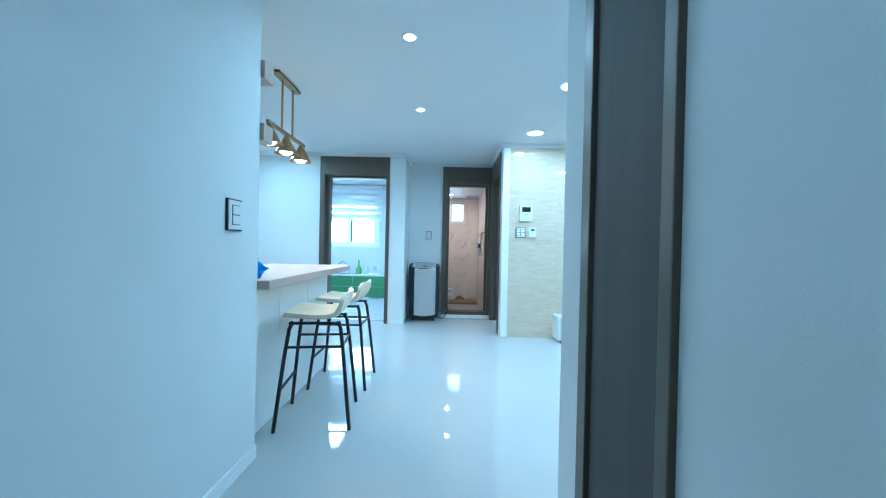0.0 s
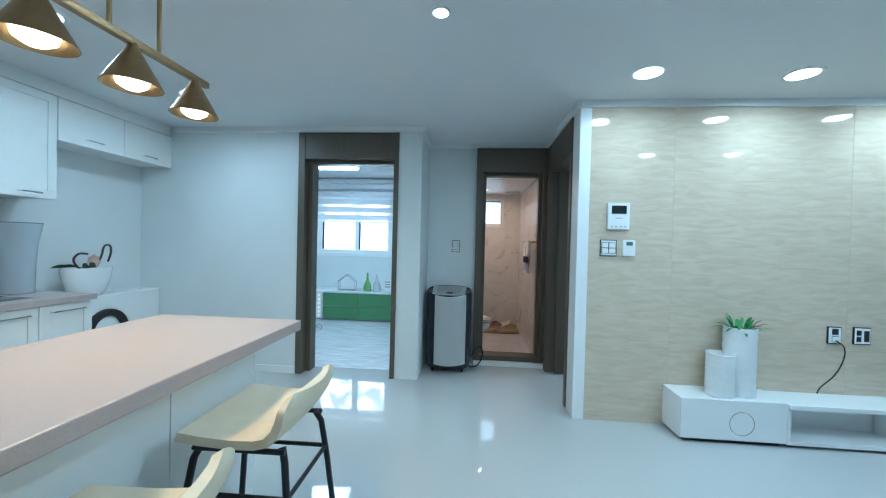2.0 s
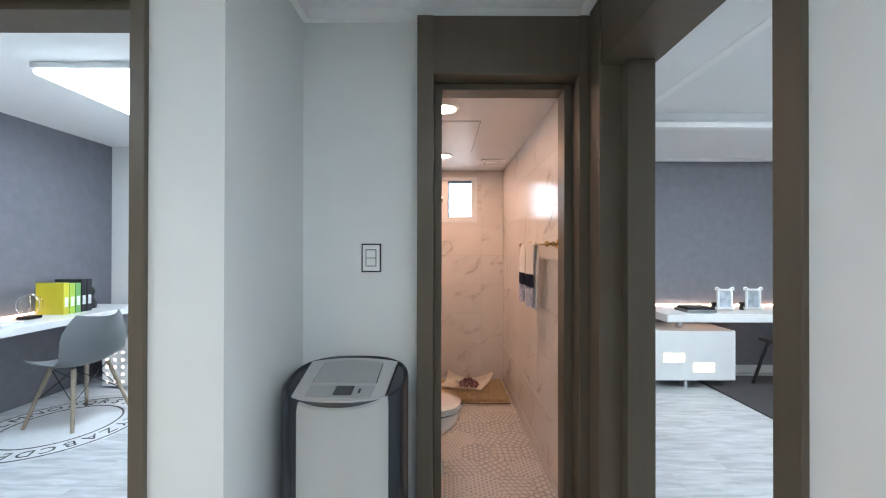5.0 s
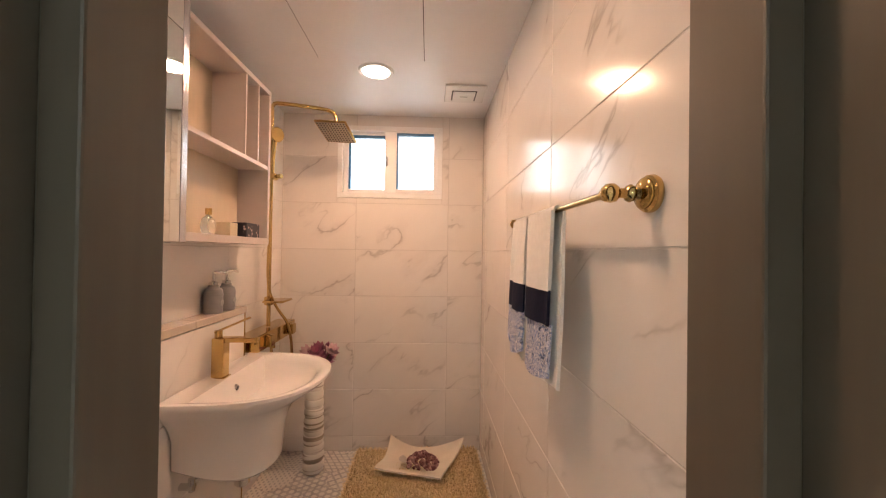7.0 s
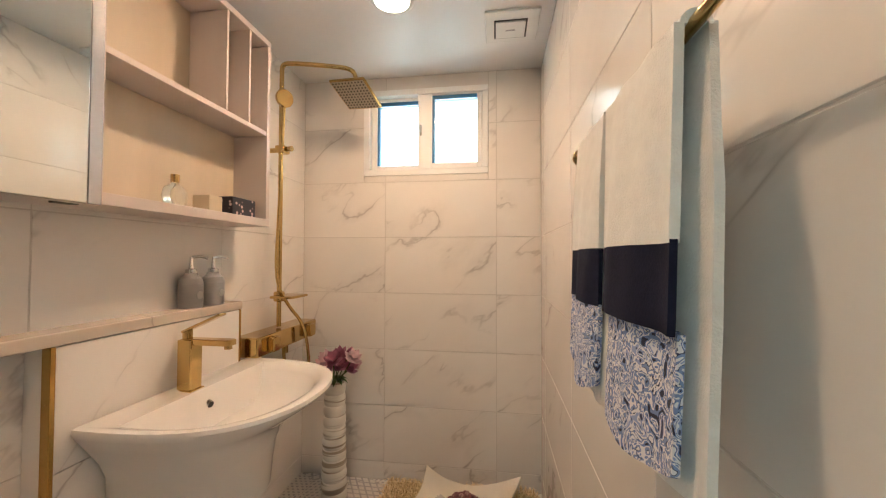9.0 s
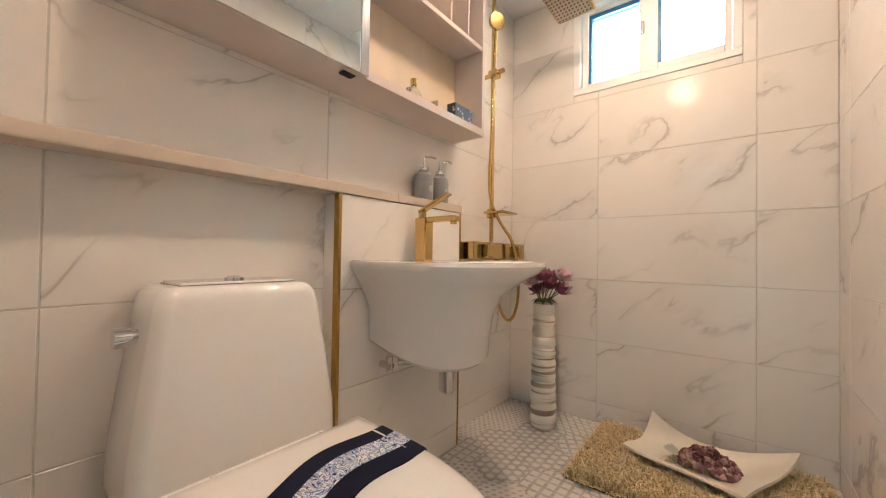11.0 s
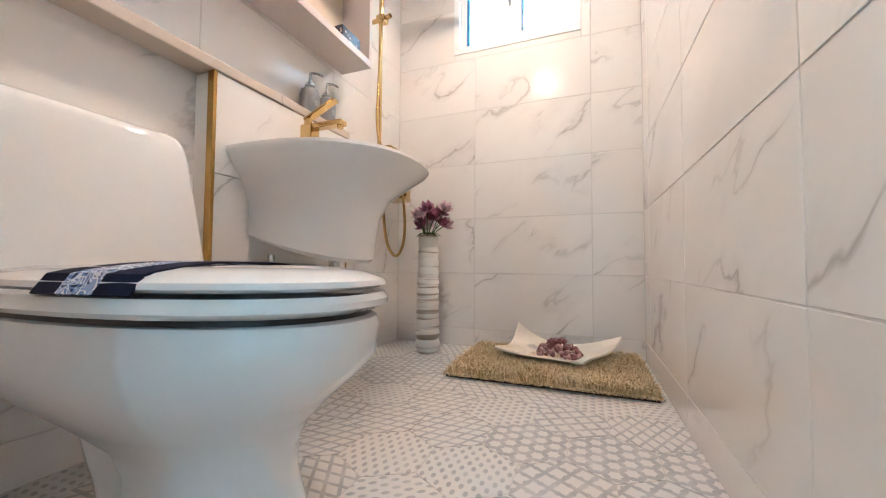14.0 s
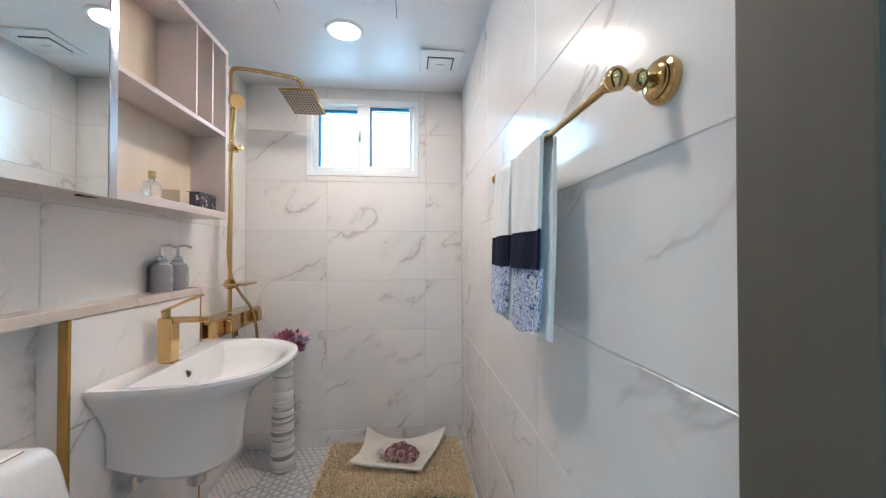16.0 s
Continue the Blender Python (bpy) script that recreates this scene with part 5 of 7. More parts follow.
def bowl_plant():
    x, y, z = -2.74, 4.78, 0.79
    t = thing("potted_arrangement", (x, y, z), "white round planter with driftwood and a pale flower", "plant")
    part("planter", lathe(bmesh.new(), [(0.0001, 0.0), (0.1, 0.001), (0.15, 0.05), (0.185, 0.15), (0.195, 0.24), (0.185, 0.24), (0.17, 0.15), (0.0001, 0.14)], (x, y, z), 40, sx=0.5), M_WHITE, t)
    lf, pk = material("dark_leaf", (0.03, 0.045, 0.02), 0.5, vary=0.3, scale=30), material("pale_pink_petal", (0.6, 0.42, 0.36), 0.6, vary=0.15, scale=30)
    for i in range(34):
        a = i * 2.1

        def f(u, v, a=a, l=0.1 + 0.09 * ((i * 7) % 5) / 5):
            w = 0.026 * math.sin(math.pi * u) * (v - 0.5) * 2
            return Vector((x + 0.5 * math.cos(a) * l * u, y - 0.04 + math.sin(a) * l * u * 1.3 + w, z + 0.235 + 0.09 * u - 0.08 * u * u + w * math.cos(a)))
        part("leaf", grid(bmesh.new(), f, 5, 2), lf, t)
    bm = bmesh.new()
    for k in range(10):
        ph = k * 0.9

        def f(u, v, ph=ph, k=k):
            l, op = 0.06 * u, 0.5 + 0.06 * k
            w = 0.026 * math.sin(math.pi * (0.1 + 0.88 * u)) * (v - 0.5) * 2
            return Vector((x + 0.03, y + 0.0, z + 0.29)) + Matrix.Rotation(ph, 3, "X") @ Vector((0.03 * u, w, l))
        grid(bm, f, 4, 2)
    part("flower", bm, pk, t)
    for pts in ([(0, 0.05, 0.22), (0.02, 0.1, 0.33), (0.0, 0.13, 0.42), (0.01, 0.18, 0.43), (0, 0.2, 0.36), (0, 0.17, 0.28)], [(0, -0.05, 0.22), (0, -0.12, 0.3), (0, -0.07, 0.36), (0, 0.0, 0.35)]):
        part("driftwood", tube(bmesh.new(), [(x + a, y + b, z + c) for a, b, c in pts], 0.008, 8, 2), M_DKWOOD, t)


bowl_plant()

# ================= living room =================
tv = thing("media_console", (2.24, 4.73, 0), "white lacquer drawer box with an engraved ring", "media unit", "media units along the stone wall")
part("body", boxed(1.835, 4.615, 0.025, 2.51, 4.843, 0.30, bevel=0.003), M_WHITE, tv)
part("plinth", boxed(1.87, 4.63, 0.0, 2.48, 4.83, 0.025), M_BLACK, tv)
part("drawer_front", boxed(1.837, 4.60, 0.03, 2.508, 4.614, 0.298, bevel=0.002), M_WHITE, tv)
part("ring", lathe(bmesh.new(), [(0.076, 0.0), (0.076, 0.003), (0.079, 0.003), (0.079, 0.0)], (2.225, 4.60, 0.145), 48, turn=Matrix.Rotation(radians(90), 3, "X"), ring=True), material("ring_groove", (0.3, 0.32, 0.33), 0.4), tv, "thin engraved ring")
t2 = thing("media_bench", (3.4, 4.73, 0), "long low white lacquer bench with an open niche and lit slots", "media unit", "media units along the stone wall")
part("top", boxed(2.513, 4.59, 0.262, 4.35, 4.843, 0.292, bevel=0.003), M_WHITE, t2)
part("bottom", boxed(2.513, 4.605, 0.02, 4.35, 4.843, 0.045, bevel=0.002), M_WHITE, t2)
part("side", boxed(2.513, 4.605, 0.046, 2.535, 4.843, 0.261, bevel=0.002), M_WHITE, t2)
part("back", boxed(2.536, 4.825, 0.046, 3.249, 4.842, 0.261), M_WHITE, t2)
part("drawer_front", boxed(3.25, 4.60, 0.046, 4.35, 4.62, 0.261, bevel=0.002), M_WHITE, t2)
part("carcass", boxed(3.25, 4.621, 0.046, 4.35, 4.843, 0.261), M_WHITE, t2)
part("plinth", boxed(2.55, 4.64, 0.0, 4.31, 4.83, 0.02), M_BLACK, t2)
M_SLOT = glow("pink_white_slot", (1.0, 0.86, 0.84), 1.6)
for a, z in ((3.50, 0.098), (3.77, 0.20)):
    part("light_slot_frame", boxed(a - 0.006, 4.597, z - 0.006, 4.33, 4.6, z + 0.05), M_BRASS, t2)
    part("light_slot", boxed(a, 4.594, z, 4.324, 4.597, z + 0.044), M_SLOT, t2, "glowing slot")
lamp_pots = material("white_bisque", (0.76, 0.77, 0.77), 0.6, vary=0.03, scale=20, bump=0.6, bump_scale=55)


def white_pots():
    t = thing("planter_pair", (2.22, 4.72, 0.30), "pair of joined ribbed white ceramic pots with a green succulent", "planter")
    for x, y, r, h in ((2.285, 4.735, 0.10, 0.465), (2.14, 4.70, 0.088, 0.285)):
        prof = [(0.0001, 0.0)] + [(r * (0.97 + 0.02 * math.sin(i * 2.1)), h * i / 22) for i in range(23)] + [(r * 0.86, h), (r * 0.84, h - 0.05), (0.0001, h - 0.06)]
        part("pot", lathe(bmesh.new(), prof, (x, y, 0.301), 36), lamp_pots, t)
    rnd = random.Random(2)
    gr, rd = material("fresh_leaf", (0.05, 0.24, 0.06), 0.5, vary=0.3, scale=30), material("red_leaf", (0.24, 0.06, 0.03), 0.5, vary=0.3, scale=30)
    for i in range(46):
        a, el = rnd.uniform(0, 6.28), rnd.uniform(0.15, 1.3)
        l = rnd.uniform(0.08, 0.17)
        d = Vector((math.cos(a) * math.cos(el), math.sin(a) * math.cos(el) * 0.7, math.sin(el)))
        s = d.cross(Vector((0, 0, 1))).normalized()
        red = d.x > 0.4 and i % 2

        def f(u, v):
            p = Vector((2.285 + 0.05 * math.cos(a), 4.735 + 0.04 * math.sin(a), 0.75)) + d * l * u + Vector((0, 0, -0.05 * u * u))
            return p + s * 0.012 * math.sin(math.pi * (0.1 + 0.85 * u)) * (v - 0.5) * 2
        part("leaf", grid(bmesh.new(), f, 4, 2), rd if red else gr, t)


white_pots()


def bronze(x, y, r, h, label, plant):
    m = material("bronze_glaze", (0.14, 0.085, 0.06), 0.14, metal=0.85, vary=0.25, scale=8)
    t = thing("bronze_vase", (x, y, 0.292), label, "vase", "bronze vases")
    bm = bmesh.new()
    prof = [(0.0001, 0.0), (r * 0.62, 0.002), (r * 0.82, h * 0.2), (r, h * 0.5), (r * 0.97, h * 0.8), (r * 0.85, h), (r * 0.78, h * 0.99), (r * 0.8, h * 0.8), (0.0001, h * 0.7)]
    lathe(bm, prof, (x, y, 0.2925), 40, sy=0.72)
    for vtx in bm.verts:
        d = ((vtx.co.x - x) ** 2 + (vtx.co.z - 0.292 - h * 0.52) ** 2) ** 0.5
        if vtx.co.y < y and d < r * 0.62:
            vtx.co.y += 0.55 * r * (1 - d / (r * 0.62)) ** 0.8
    part("body", bm, m, t)
    part("hole_rim", lathe(bmesh.new(), [(r * 0.2, -0.006), (r * 0.27, 0.0), (r * 0.2, 0.008), (r * 0.16, 0.0)], (x, y - r * 0.27, 0.292 + h * 0.53), 24, sy=1.5, turn=Matrix.Rotation(radians(90), 3, "X"), ring=True), m, t)
    if plant:
        g, w = material("lime_leaf", (0.2, 0.42, 0.05), 0.5, vary=0.3, scale=30), material("white_twig", (0.75, 0.75, 0.74), 0.6)
        for k in range(34):
            ph, op = k * 2.4, 0.25 + 0.04 * k

            def f(u, v):
                l = 0.14 * u * (0.6 + 0.4 * k / 34)
                ww = 0.026 * math.sin(math.pi * (0.1 + 0.86 * u)) * (v - 0.5) * 2
                p = Matrix.Rotation(ph, 3, "Z") @ Vector((l * math.sin(op), ww, l * math.cos(op) * 0.7))
                return Vector((x, y, 0.292 + h - 0.005)) + p
            part("leaf", grid(bmesh.new(), f, 4, 2), g, t)
        rnd = random.Random(8)
        for k in range(9):
            a = -1.3 + 2.6 * k / 8
            p0 = Vector((x, y + 0.02, 0.292 + h))
            tip = p0 + Vector((math.sin(a) * 0.24, 0.02, 0.05 + math.cos(a) * 0.2))
            mid = p0.lerp(tip, 0.6) + Vector((rnd.uniform(-0.03, 0.03), 0, 0.02))
            bm = tube(bmesh.new(), [p0, mid, tip], 0.004, 6, 1)
            for q in range(2):
                tube(bm, [mid, mid.lerp(tip, 0.6) + Vector((rnd.uniform(-0.06, 0.06), 0, rnd.uniform(-0.02, 0.06)))], 0.003, 6)
            part("twig", bm, w, t, "white coral-like twig")


bronze(3.565, 4.74, 0.112, 0.27, "squat glossy bronze vase with a pierced dent", False)
bronze(3.83, 4.74, 0.122, 0.41, "tall glossy bronze vase with a green rosette and white twigs", True)

SQ = [(-0.026, 0.02, 0.045, 0.035, M_WHITE), (0.026, 0.02, 0.045, 0.035, M_WHITE), (-0.026, -0.02, 0.045, 0.035, M_WHITE), (0.026, -0.02, 0.045, 0.035, M_WHITE)]
WY = 4.845
ic = thing("intercom", (1.479, WY, 1.525), "white wall intercom with a small dark screen", "intercom")
part("body", boxed(1.398, WY - 0.028, 1.432, 1.555, WY, 1.628, bevel=0.005), M_WHITE, ic)
part("screen", boxed(1.425, WY - 0.0305, 1.547, 1.53, WY - 0.027, 1.607, bevel=0.001), material("dark_screen", (0.015, 0.017, 0.02), 0.12), ic, "dark screen")
part("name_bar", boxed(1.455, WY - 0.0295, 1.512, 1.5, WY - 0.0275, 1.518), material("grey_print", (0.35, 0.36, 0.37), 0.5), ic)
for k in range(4):
    part("key", boxed(1.422 + 0.032 * k, WY - 0.0298, 1.449, 1.434 + 0.032 * k, WY - 0.0275, 1.457), material("grey_print", (0.35, 0.36, 0.37), 0.5), ic)
switch_plate("light_switch", 1.415, WY, 1.294, 0.12, 0.122, "y", "white four-button light switch with a dark surround", "light switch", SQ, dark=True)
th = thing("thermostat", (1.56, WY, 1.297), "white heating thermostat with a small display", "thermostat")
part("body", boxed(1.517, WY - 0.02, 1.237, 1.604, WY, 1.357, bevel=0.004), M_WHITE, th)
part("display", boxed(1.539, WY - 0.022, 1.315, 1.584, WY - 0.019, 1.342), material("lcd", (0.12, 0.16, 0.13), 0.2), th, "grey display")
for k in range(6):
    part("key", boxed(1.534 + 0.022 * (k % 3), WY - 0.0215, 1.255 + 0.024 * (k // 3), 1.546 + 0.022 * (k % 3), WY - 0.0195, 1.264 + 0.024 * (k // 3)), M_TRIM, th)
switch_plate("wall_outlet", 2.985, WY, 0.713, 0.09, 0.122, "y", "square wall outlet with round sockets", "outlet", [(0, 0.026, 0.036, 0.036, M_BLACK), (0, -0.026, 0.036, 0.036, M_TRIM)], dark=True)
switch_plate("wall_outlet", 3.165, WY, 0.715, 0.112, 0.122, "y", "square wall outlet with aerial and data sockets", "outlet", [(-0.025, 0.022, 0.025, 0.03, M_BLACK), (-0.025, -0.022, 0.025, 0.03, M_BLACK), (0.025, 0.0, 0.028, 0.07, M_BLACK)], dark=True)
solid("power_cable", tube(bmesh.new(), [(2.985, WY - 0.022, 0.68), (3.04, WY - 0.03, 0.64), (3.045, WY - 0.02, 0.54), (2.99, WY - 0.015, 0.42), (2.9, WY - 0.012, 0.34), (2.88, WY - 0.012, 0.293)], 0.004, 8, 2), M_BLACK, "thin dark power cable from the outlet to the bench", "cable")


def shag(name, x0, x1, y0, y1, z, n, h, lo, hi, label, seed):
    t = thing(name, ((x0 + x1) / 2, (y0 + y1) / 2, z), label, "rug")
    part("backing", boxed(x0, y0, z, x1, y1, z + 0.01, bevel=0.002), material("rug_backing", tuple(np.array(lo) * 0.5), 0.95), t)
    rnd = random.Random(seed)
    verts, faces = [], []
    for i in range(n):
        x, y = rnd.uniform(x0, x1), rnd.uniform(y0, y1)
        a, ln, hh, w = rnd.uniform(0, 6.283), rnd.uniform(0.2, 0.9), h * rnd.uniform(0.7, 1.2), 0.003
        dx, dy, wx, wy = math.cos(a) * hh * ln, math.sin(a) * hh * ln, -math.sin(a) * w, math.cos(a) * w
        k = len(verts)
        verts += [(x - wx, y - wy, z + 0.009), (x + wx, y + wy, z + 0.009), (x + dx, y + dy, z + 0.009 + hh)]
        faces.append((k, k + 1, k + 2))
    me = bpy.data.meshes.new("shag")
    me.from_pydata(verts, [], faces)
    m = material(name + "_pile", lo, 0.9, vary=0)
    nt, b = nodes_of(m)
    g, r = nt.nodes.new("ShaderNodeNewGeometry"), nt.nodes.new("ShaderNodeValToRGB")
    r.color_ramp.elements[0].color, r.color_ramp.elements[1].color = (*lo, 1), (*hi, 1)
    nt.links.new(g.outputs["Random Per Island"], r.inputs["Fac"])
    nt.links.new(r.outputs["Color"], b.inputs["Base Color"])
    me.materials.append(m)
    o = new("shag", me)
    o.parent = t
    o.matrix_parent_inverse = Matrix.Translation(t.location).inverted()
    tagged(o, "short grey pile", kind="stuff")


shag("area_rug", 2.03, 4.0, 2.2, 3.93, 0.0, 42000, 0.014, (0.15, 0.14, 0.133), (0.34, 0.325, 0.31), "grey shaggy area rug on the polished floor", 31)
ct = thing("coffee_table", (2.1, 2.2, 0), "low white coffee table at the edge of the rug", "table")
part("top", boxed(1.63, 1.9, 0.37, 2.6, 2.48, 0.405, bevel=0.004), M_WHITE, ct)
for x, y in ((1.68, 1.95), (2.55, 1.95), (1.68, 2.43), (2.55, 2.43)):
    part("leg", boxed(x - 0.02, y - 0.02, 0.012 if x > 2.1 else 0.0, x + 0.02, y + 0.02, 0.369, bevel=0.003), M_WHITE, ct)
pf = thing("pouf", (2.62, 2.78, 0.02), "grey upholstered round pouf with a pale top", "pouf")
part("body", lathe(bmesh.new(), [(0.0001, 0.0), (0.2, 0.002), (0.22, 0.02), (0.225, 0.2), (0.215, 0.3), (0.19, 0.33)], (2.62, 2.78, 0.025), 40), material("grey_fabric", (0.32, 0.32, 0.33), 0.9, vary=0.1, scale=40, bump=0.4, bump_scale=300), pf)
part("top", lathe(bmesh.new(), [(0.2, 0.318), (0.2, 0.335), (0.19, 0.342), (0.0001, 0.345)], (2.62, 2.78, 0.025), 40), M_WHITE, pf)
sd = thing("side_table", (2.85, 3.12, 0.02), "dark round side table on a slim post", "table")
part("top", lathe(bmesh.new(), [(0.0001, 0.0), (0.2, 0.001), (0.3, 0.05), (0.3, 0.058), (0.19, 0.012), (0.0001, 0.01)], (2.85, 3.12, 0.43), 44), M_BLACK, sd)
part("post", rodded((2.85, 3.12, 0.025), (2.85, 3.12, 0.431), 0.018), M_BLACK, sd)
part("foot", lathe(bmesh.new(), [(0.0001, 0.0), (0.15, 0.001), (0.15, 0.01), (0.02, 0.02)], (2.85, 3.12, 0.022), 36), M_BLACK, sd)

switch_plate("light_switch", -0.46, 1.945, 1.228, 0.115, 0.143, "x", "two-button light switch with a dark edge on the entry wall", "light switch", [(0.0, 0.022, 0.052, 0.04, M_WHITE), (0.0, -0.022, 0.052, 0.04, M_WHITE)], dark=True)
switch_plate("light_switch", 0.225, 6.05, 1.272, 0.088, 0.128, "y", "white two-button light switch on the hall wall", "light switch", [(0.0, 0.018, 0.042, 0.034, M_WHITE), (0.0, -0.018, 0.042, 0.034, M_WHITE)], dark=True)


def portable_ac():
    t = thing("portable_air_conditioner", (0.2, 5.7, 0), "silver and black portable air conditioner standing on castors", "air conditioner")
    sil = material("silver_plastic", (0.47, 0.48, 0.48), 0.3, metal=0.35, vary=0.03, scale=5)
    blk = material("charcoal_plastic", (0.022, 0.028, 0.036), 0.24, vary=0.08)
    cx, cy, hw, hd = 0.18, 5.82, 0.232, 0.178

    def front_y(x):
        return cy - hd * (1 - min(1.0, abs(x) / hw) ** 2.6) ** (1 / 2.6)

    def lid_z(y):
        return 0.778 + 0.062 * (y - 5.642) / 0.35

    def plan(k, z, n=48):
        pts = []
        for i in range(n):
            a = 2 * math.pi * i / n
            c, s = math.cos(a), math.sin(a)
            y = cy + k * hd * math.copysign(abs(s) ** 0.77, s)
            pts.append(Vector((cx + k * hw * math.copysign(abs(c) ** 0.77, c), y, lid_z(y) + z - 0.9 if z > 0.6 else z)))
        return pts
    part("shell", loft(bmesh.new(), [plan(0.9, 0.045), plan(0.97, 0.07), plan(1.0, 0.3), plan(1.0, 0.89), plan(0.985, 0.904), plan(0.95, 0.909), plan(0.92, 0.899)]), blk, t, "charcoal shell and rim")

    def front(u, v):
        x = -0.128 + 0.302 * u
        y = front_y(x)
        k = max(0.0, v - 0.94) / 0.06
        z = 0.105 - 0.02 * math.cos(x / 0.163 * 1.5) + (lid_z(y) + 0.004 - 0.105) * min(1, v / 0.98)
        return Vector((cx + x, y - 0.011 + 0.012 * k ** 2, z))
    part("front_panel", grid(bmesh.new(), front, 28, 40, 0.009), sil, t, "brushed silver front panel")

    def lid(u, v, lift=0.012, w0=0.163, w1=0.178, ya=0.0, yb=1.0, drop=0.0):
        s = -1 + 2 * u
        x = s * (w0 + (w1 - w0) * v)
        f = front_y(x) + 0.004
        v2 = ya + (yb - ya) * v
        back = 5.96 - 0.03 * s * s
        y = f + (back - f) * v2
        return Vector((cx + x, y, lid_z(y) + lift - drop * s * s))
    part("top_panel", grid(bmesh.new(), lid, 24, 14, -0.008), sil, t, "silver top panel")
    flap_grey = material("grey_flap", (0.36, 0.37, 0.38), 0.35, metal=0.3)
    part("louvre_gap", grid(bmesh.new(), lambda u, v: lid(u, v, 0.0135, 0.122, 0.122, 0.37, 0.93), 12, 8, -0.004), M_BLACK, t)
    part("louvre_flap", grid(bmesh.new(), lambda u, v: lid(u, v, 0.0165, 0.118, 0.119, 0.36, 0.918), 12, 8, -0.005), flap_grey, t, "flat grey louvre flap")
    part("control_panel", grid(bmesh.new(), lambda u, v: lid(u, v, 0.0145, 0.115, 0.12, 0.05, 0.3), 12, 6, -0.004), flap_grey, t)
    part("display", grid(bmesh.new(), lambda u, v: lid(0.44 + 0.2 * u, v, 0.0165, 0.163, 0.163, 0.1, 0.28), 4, 4, -0.003), blk, t, "dark control display")
    part("status_lamp", grid(bmesh.new(), lambda u, v: lid(0.7 + 0.025 * u, v, 0.0165, 0.163, 0.163, 0.13, 0.22), 2, 2, -0.003), blk, t)
    part("badge", lathe(bmesh.new(), [(0.026, 0.0), (0.024, 0.004), (0.0001, 0.005)], (cx - 0.015, 5.632, 0.698), 28, sy=0.55, turn=Matrix.Rotation(radians(90), 3, "X")), blk, t, "dark oval badge")
    part("badge_mark", boxed(cx - 0.027, 5.6255, 0.695, cx - 0.003, 5.6272, 0.701), M_TRIM, t)
    for x in (cx - 0.15, cx + 0.15):
        for y in (5.72, 5.93):
            part("castor", rodded((x - 0.01, y, 0.024), (x + 0.01, y, 0.024), 0.024), blk, t)
            part("castor_fork", boxed(x - 0.014, y - 0.008, 0.024, x + 0.014, y + 0.008, 0.05), blk, t)
    part("cable", tube(bmesh.new(), [(0.39, 5.84, 0.12), (0.43, 5.9, 0.13), (0.47, 5.93, 0.2), (0.52, 5.93, 0.22), (0.55, 5.93, 0.14), (0.5, 5.9, 0.02), (0.42, 5.87, 0.008), (0.385, 5.84, 0.05)], 0.006, 8, 2), blk, t, "black power cable")


portable_ac()

# ================= study =================
w2 = tagged(thing("window_2", (-1.68, 8.3, 1.04), "white double sliding window with bright daylight", "window"), kind="structure")
x0, x1, z0, z1 = -2.40, -0.95, 1.04, 2.12
for a in ((x0, 8.28, z0, x1, 8.42, z0 + 0.06), (x0, 8.28, z1 - 0.06, x1, 8.42, z1), (x0, 8.28, z0 + 0.06, x0 + 0.06, 8.42, z1 - 0.06), (x1 - 0.06, 8.28, z0 + 0.06, x1, 8.42, z1 - 0.06)):
    part("frame", boxed(*a, bevel=0.004), M_TRIM, w2)
for a, b, y in ((x0 + 0.061, -1.58, 8.36), (-1.66, x1 - 0.061, 8.31)):
    s = part("sash", boxed(a, y, z0 + 0.061, a + 0.07, y + 0.035, z1 - 0.061, bevel=0.003), M_TRIM, w2)
    for q in ((b - 0.07, z0 + 0.061, b, z1 - 0.061), (a + 0.07, z0 + 0.061, b - 0.07, z0 + 0.12), (a + 0.07, z1 - 0.12, b - 0.07, z1 - 0.061)):
        part("sash_rail", boxed(q[0], y, q[1], q[2], y + 0.035, q[3], bevel=0.003), M_TRIM, s)
    part("gasket", boxed(a + 0.07, y + 0.01, z0 + 0.12, a + 0.10, y + 0.05, z1 - 0.12), material("dark_gasket_b", (0.03, 0.05, 0.075), 0.4), s)
    g = part("pane", boxed(a + 0.10, y + 0.015, z0 + 0.12, b - 0.07, y + 0.02, z1 - 0.12), M_GLASS, s, "clear pane")
    g.visible_shadow = False
bl = thing("zebra_blind", (-1.68, 8.24, 2.36), "half-lowered white zebra roller blind over the window", "blind")
part("cassette", boxed(-2.52, 8.20, 2.30, -0.88, 8.275, 2.375, bevel=0.012, seg=3), M_TRIM, bl)
M_OPAQ, M_SHEER = material("blind_cloth", (0.74, 0.75, 0.78), 0.8, vary=0.02, scale=40), material("blind_sheer", (0.85, 0.87, 0.9), 0.6, vary=0, transmission=0.75)
z = 2.30
while z > 1.66:
    part("slat", boxed(-2.50, 8.236, z - 0.09, -0.90, 8.239, z), M_OPAQ, bl)
    sh = part("sheer_strip", boxed(-2.50, 8.237, z - 0.135, -0.90, 8.238, z - 0.0905), M_SHEER, bl, "sheer strip")
    z -= 0.1355
part("bottom_bar", boxed(-2.51, 8.228, 1.625, -0.89, 8.246, 1.65, bevel=0.005), M_TRIM, bl)

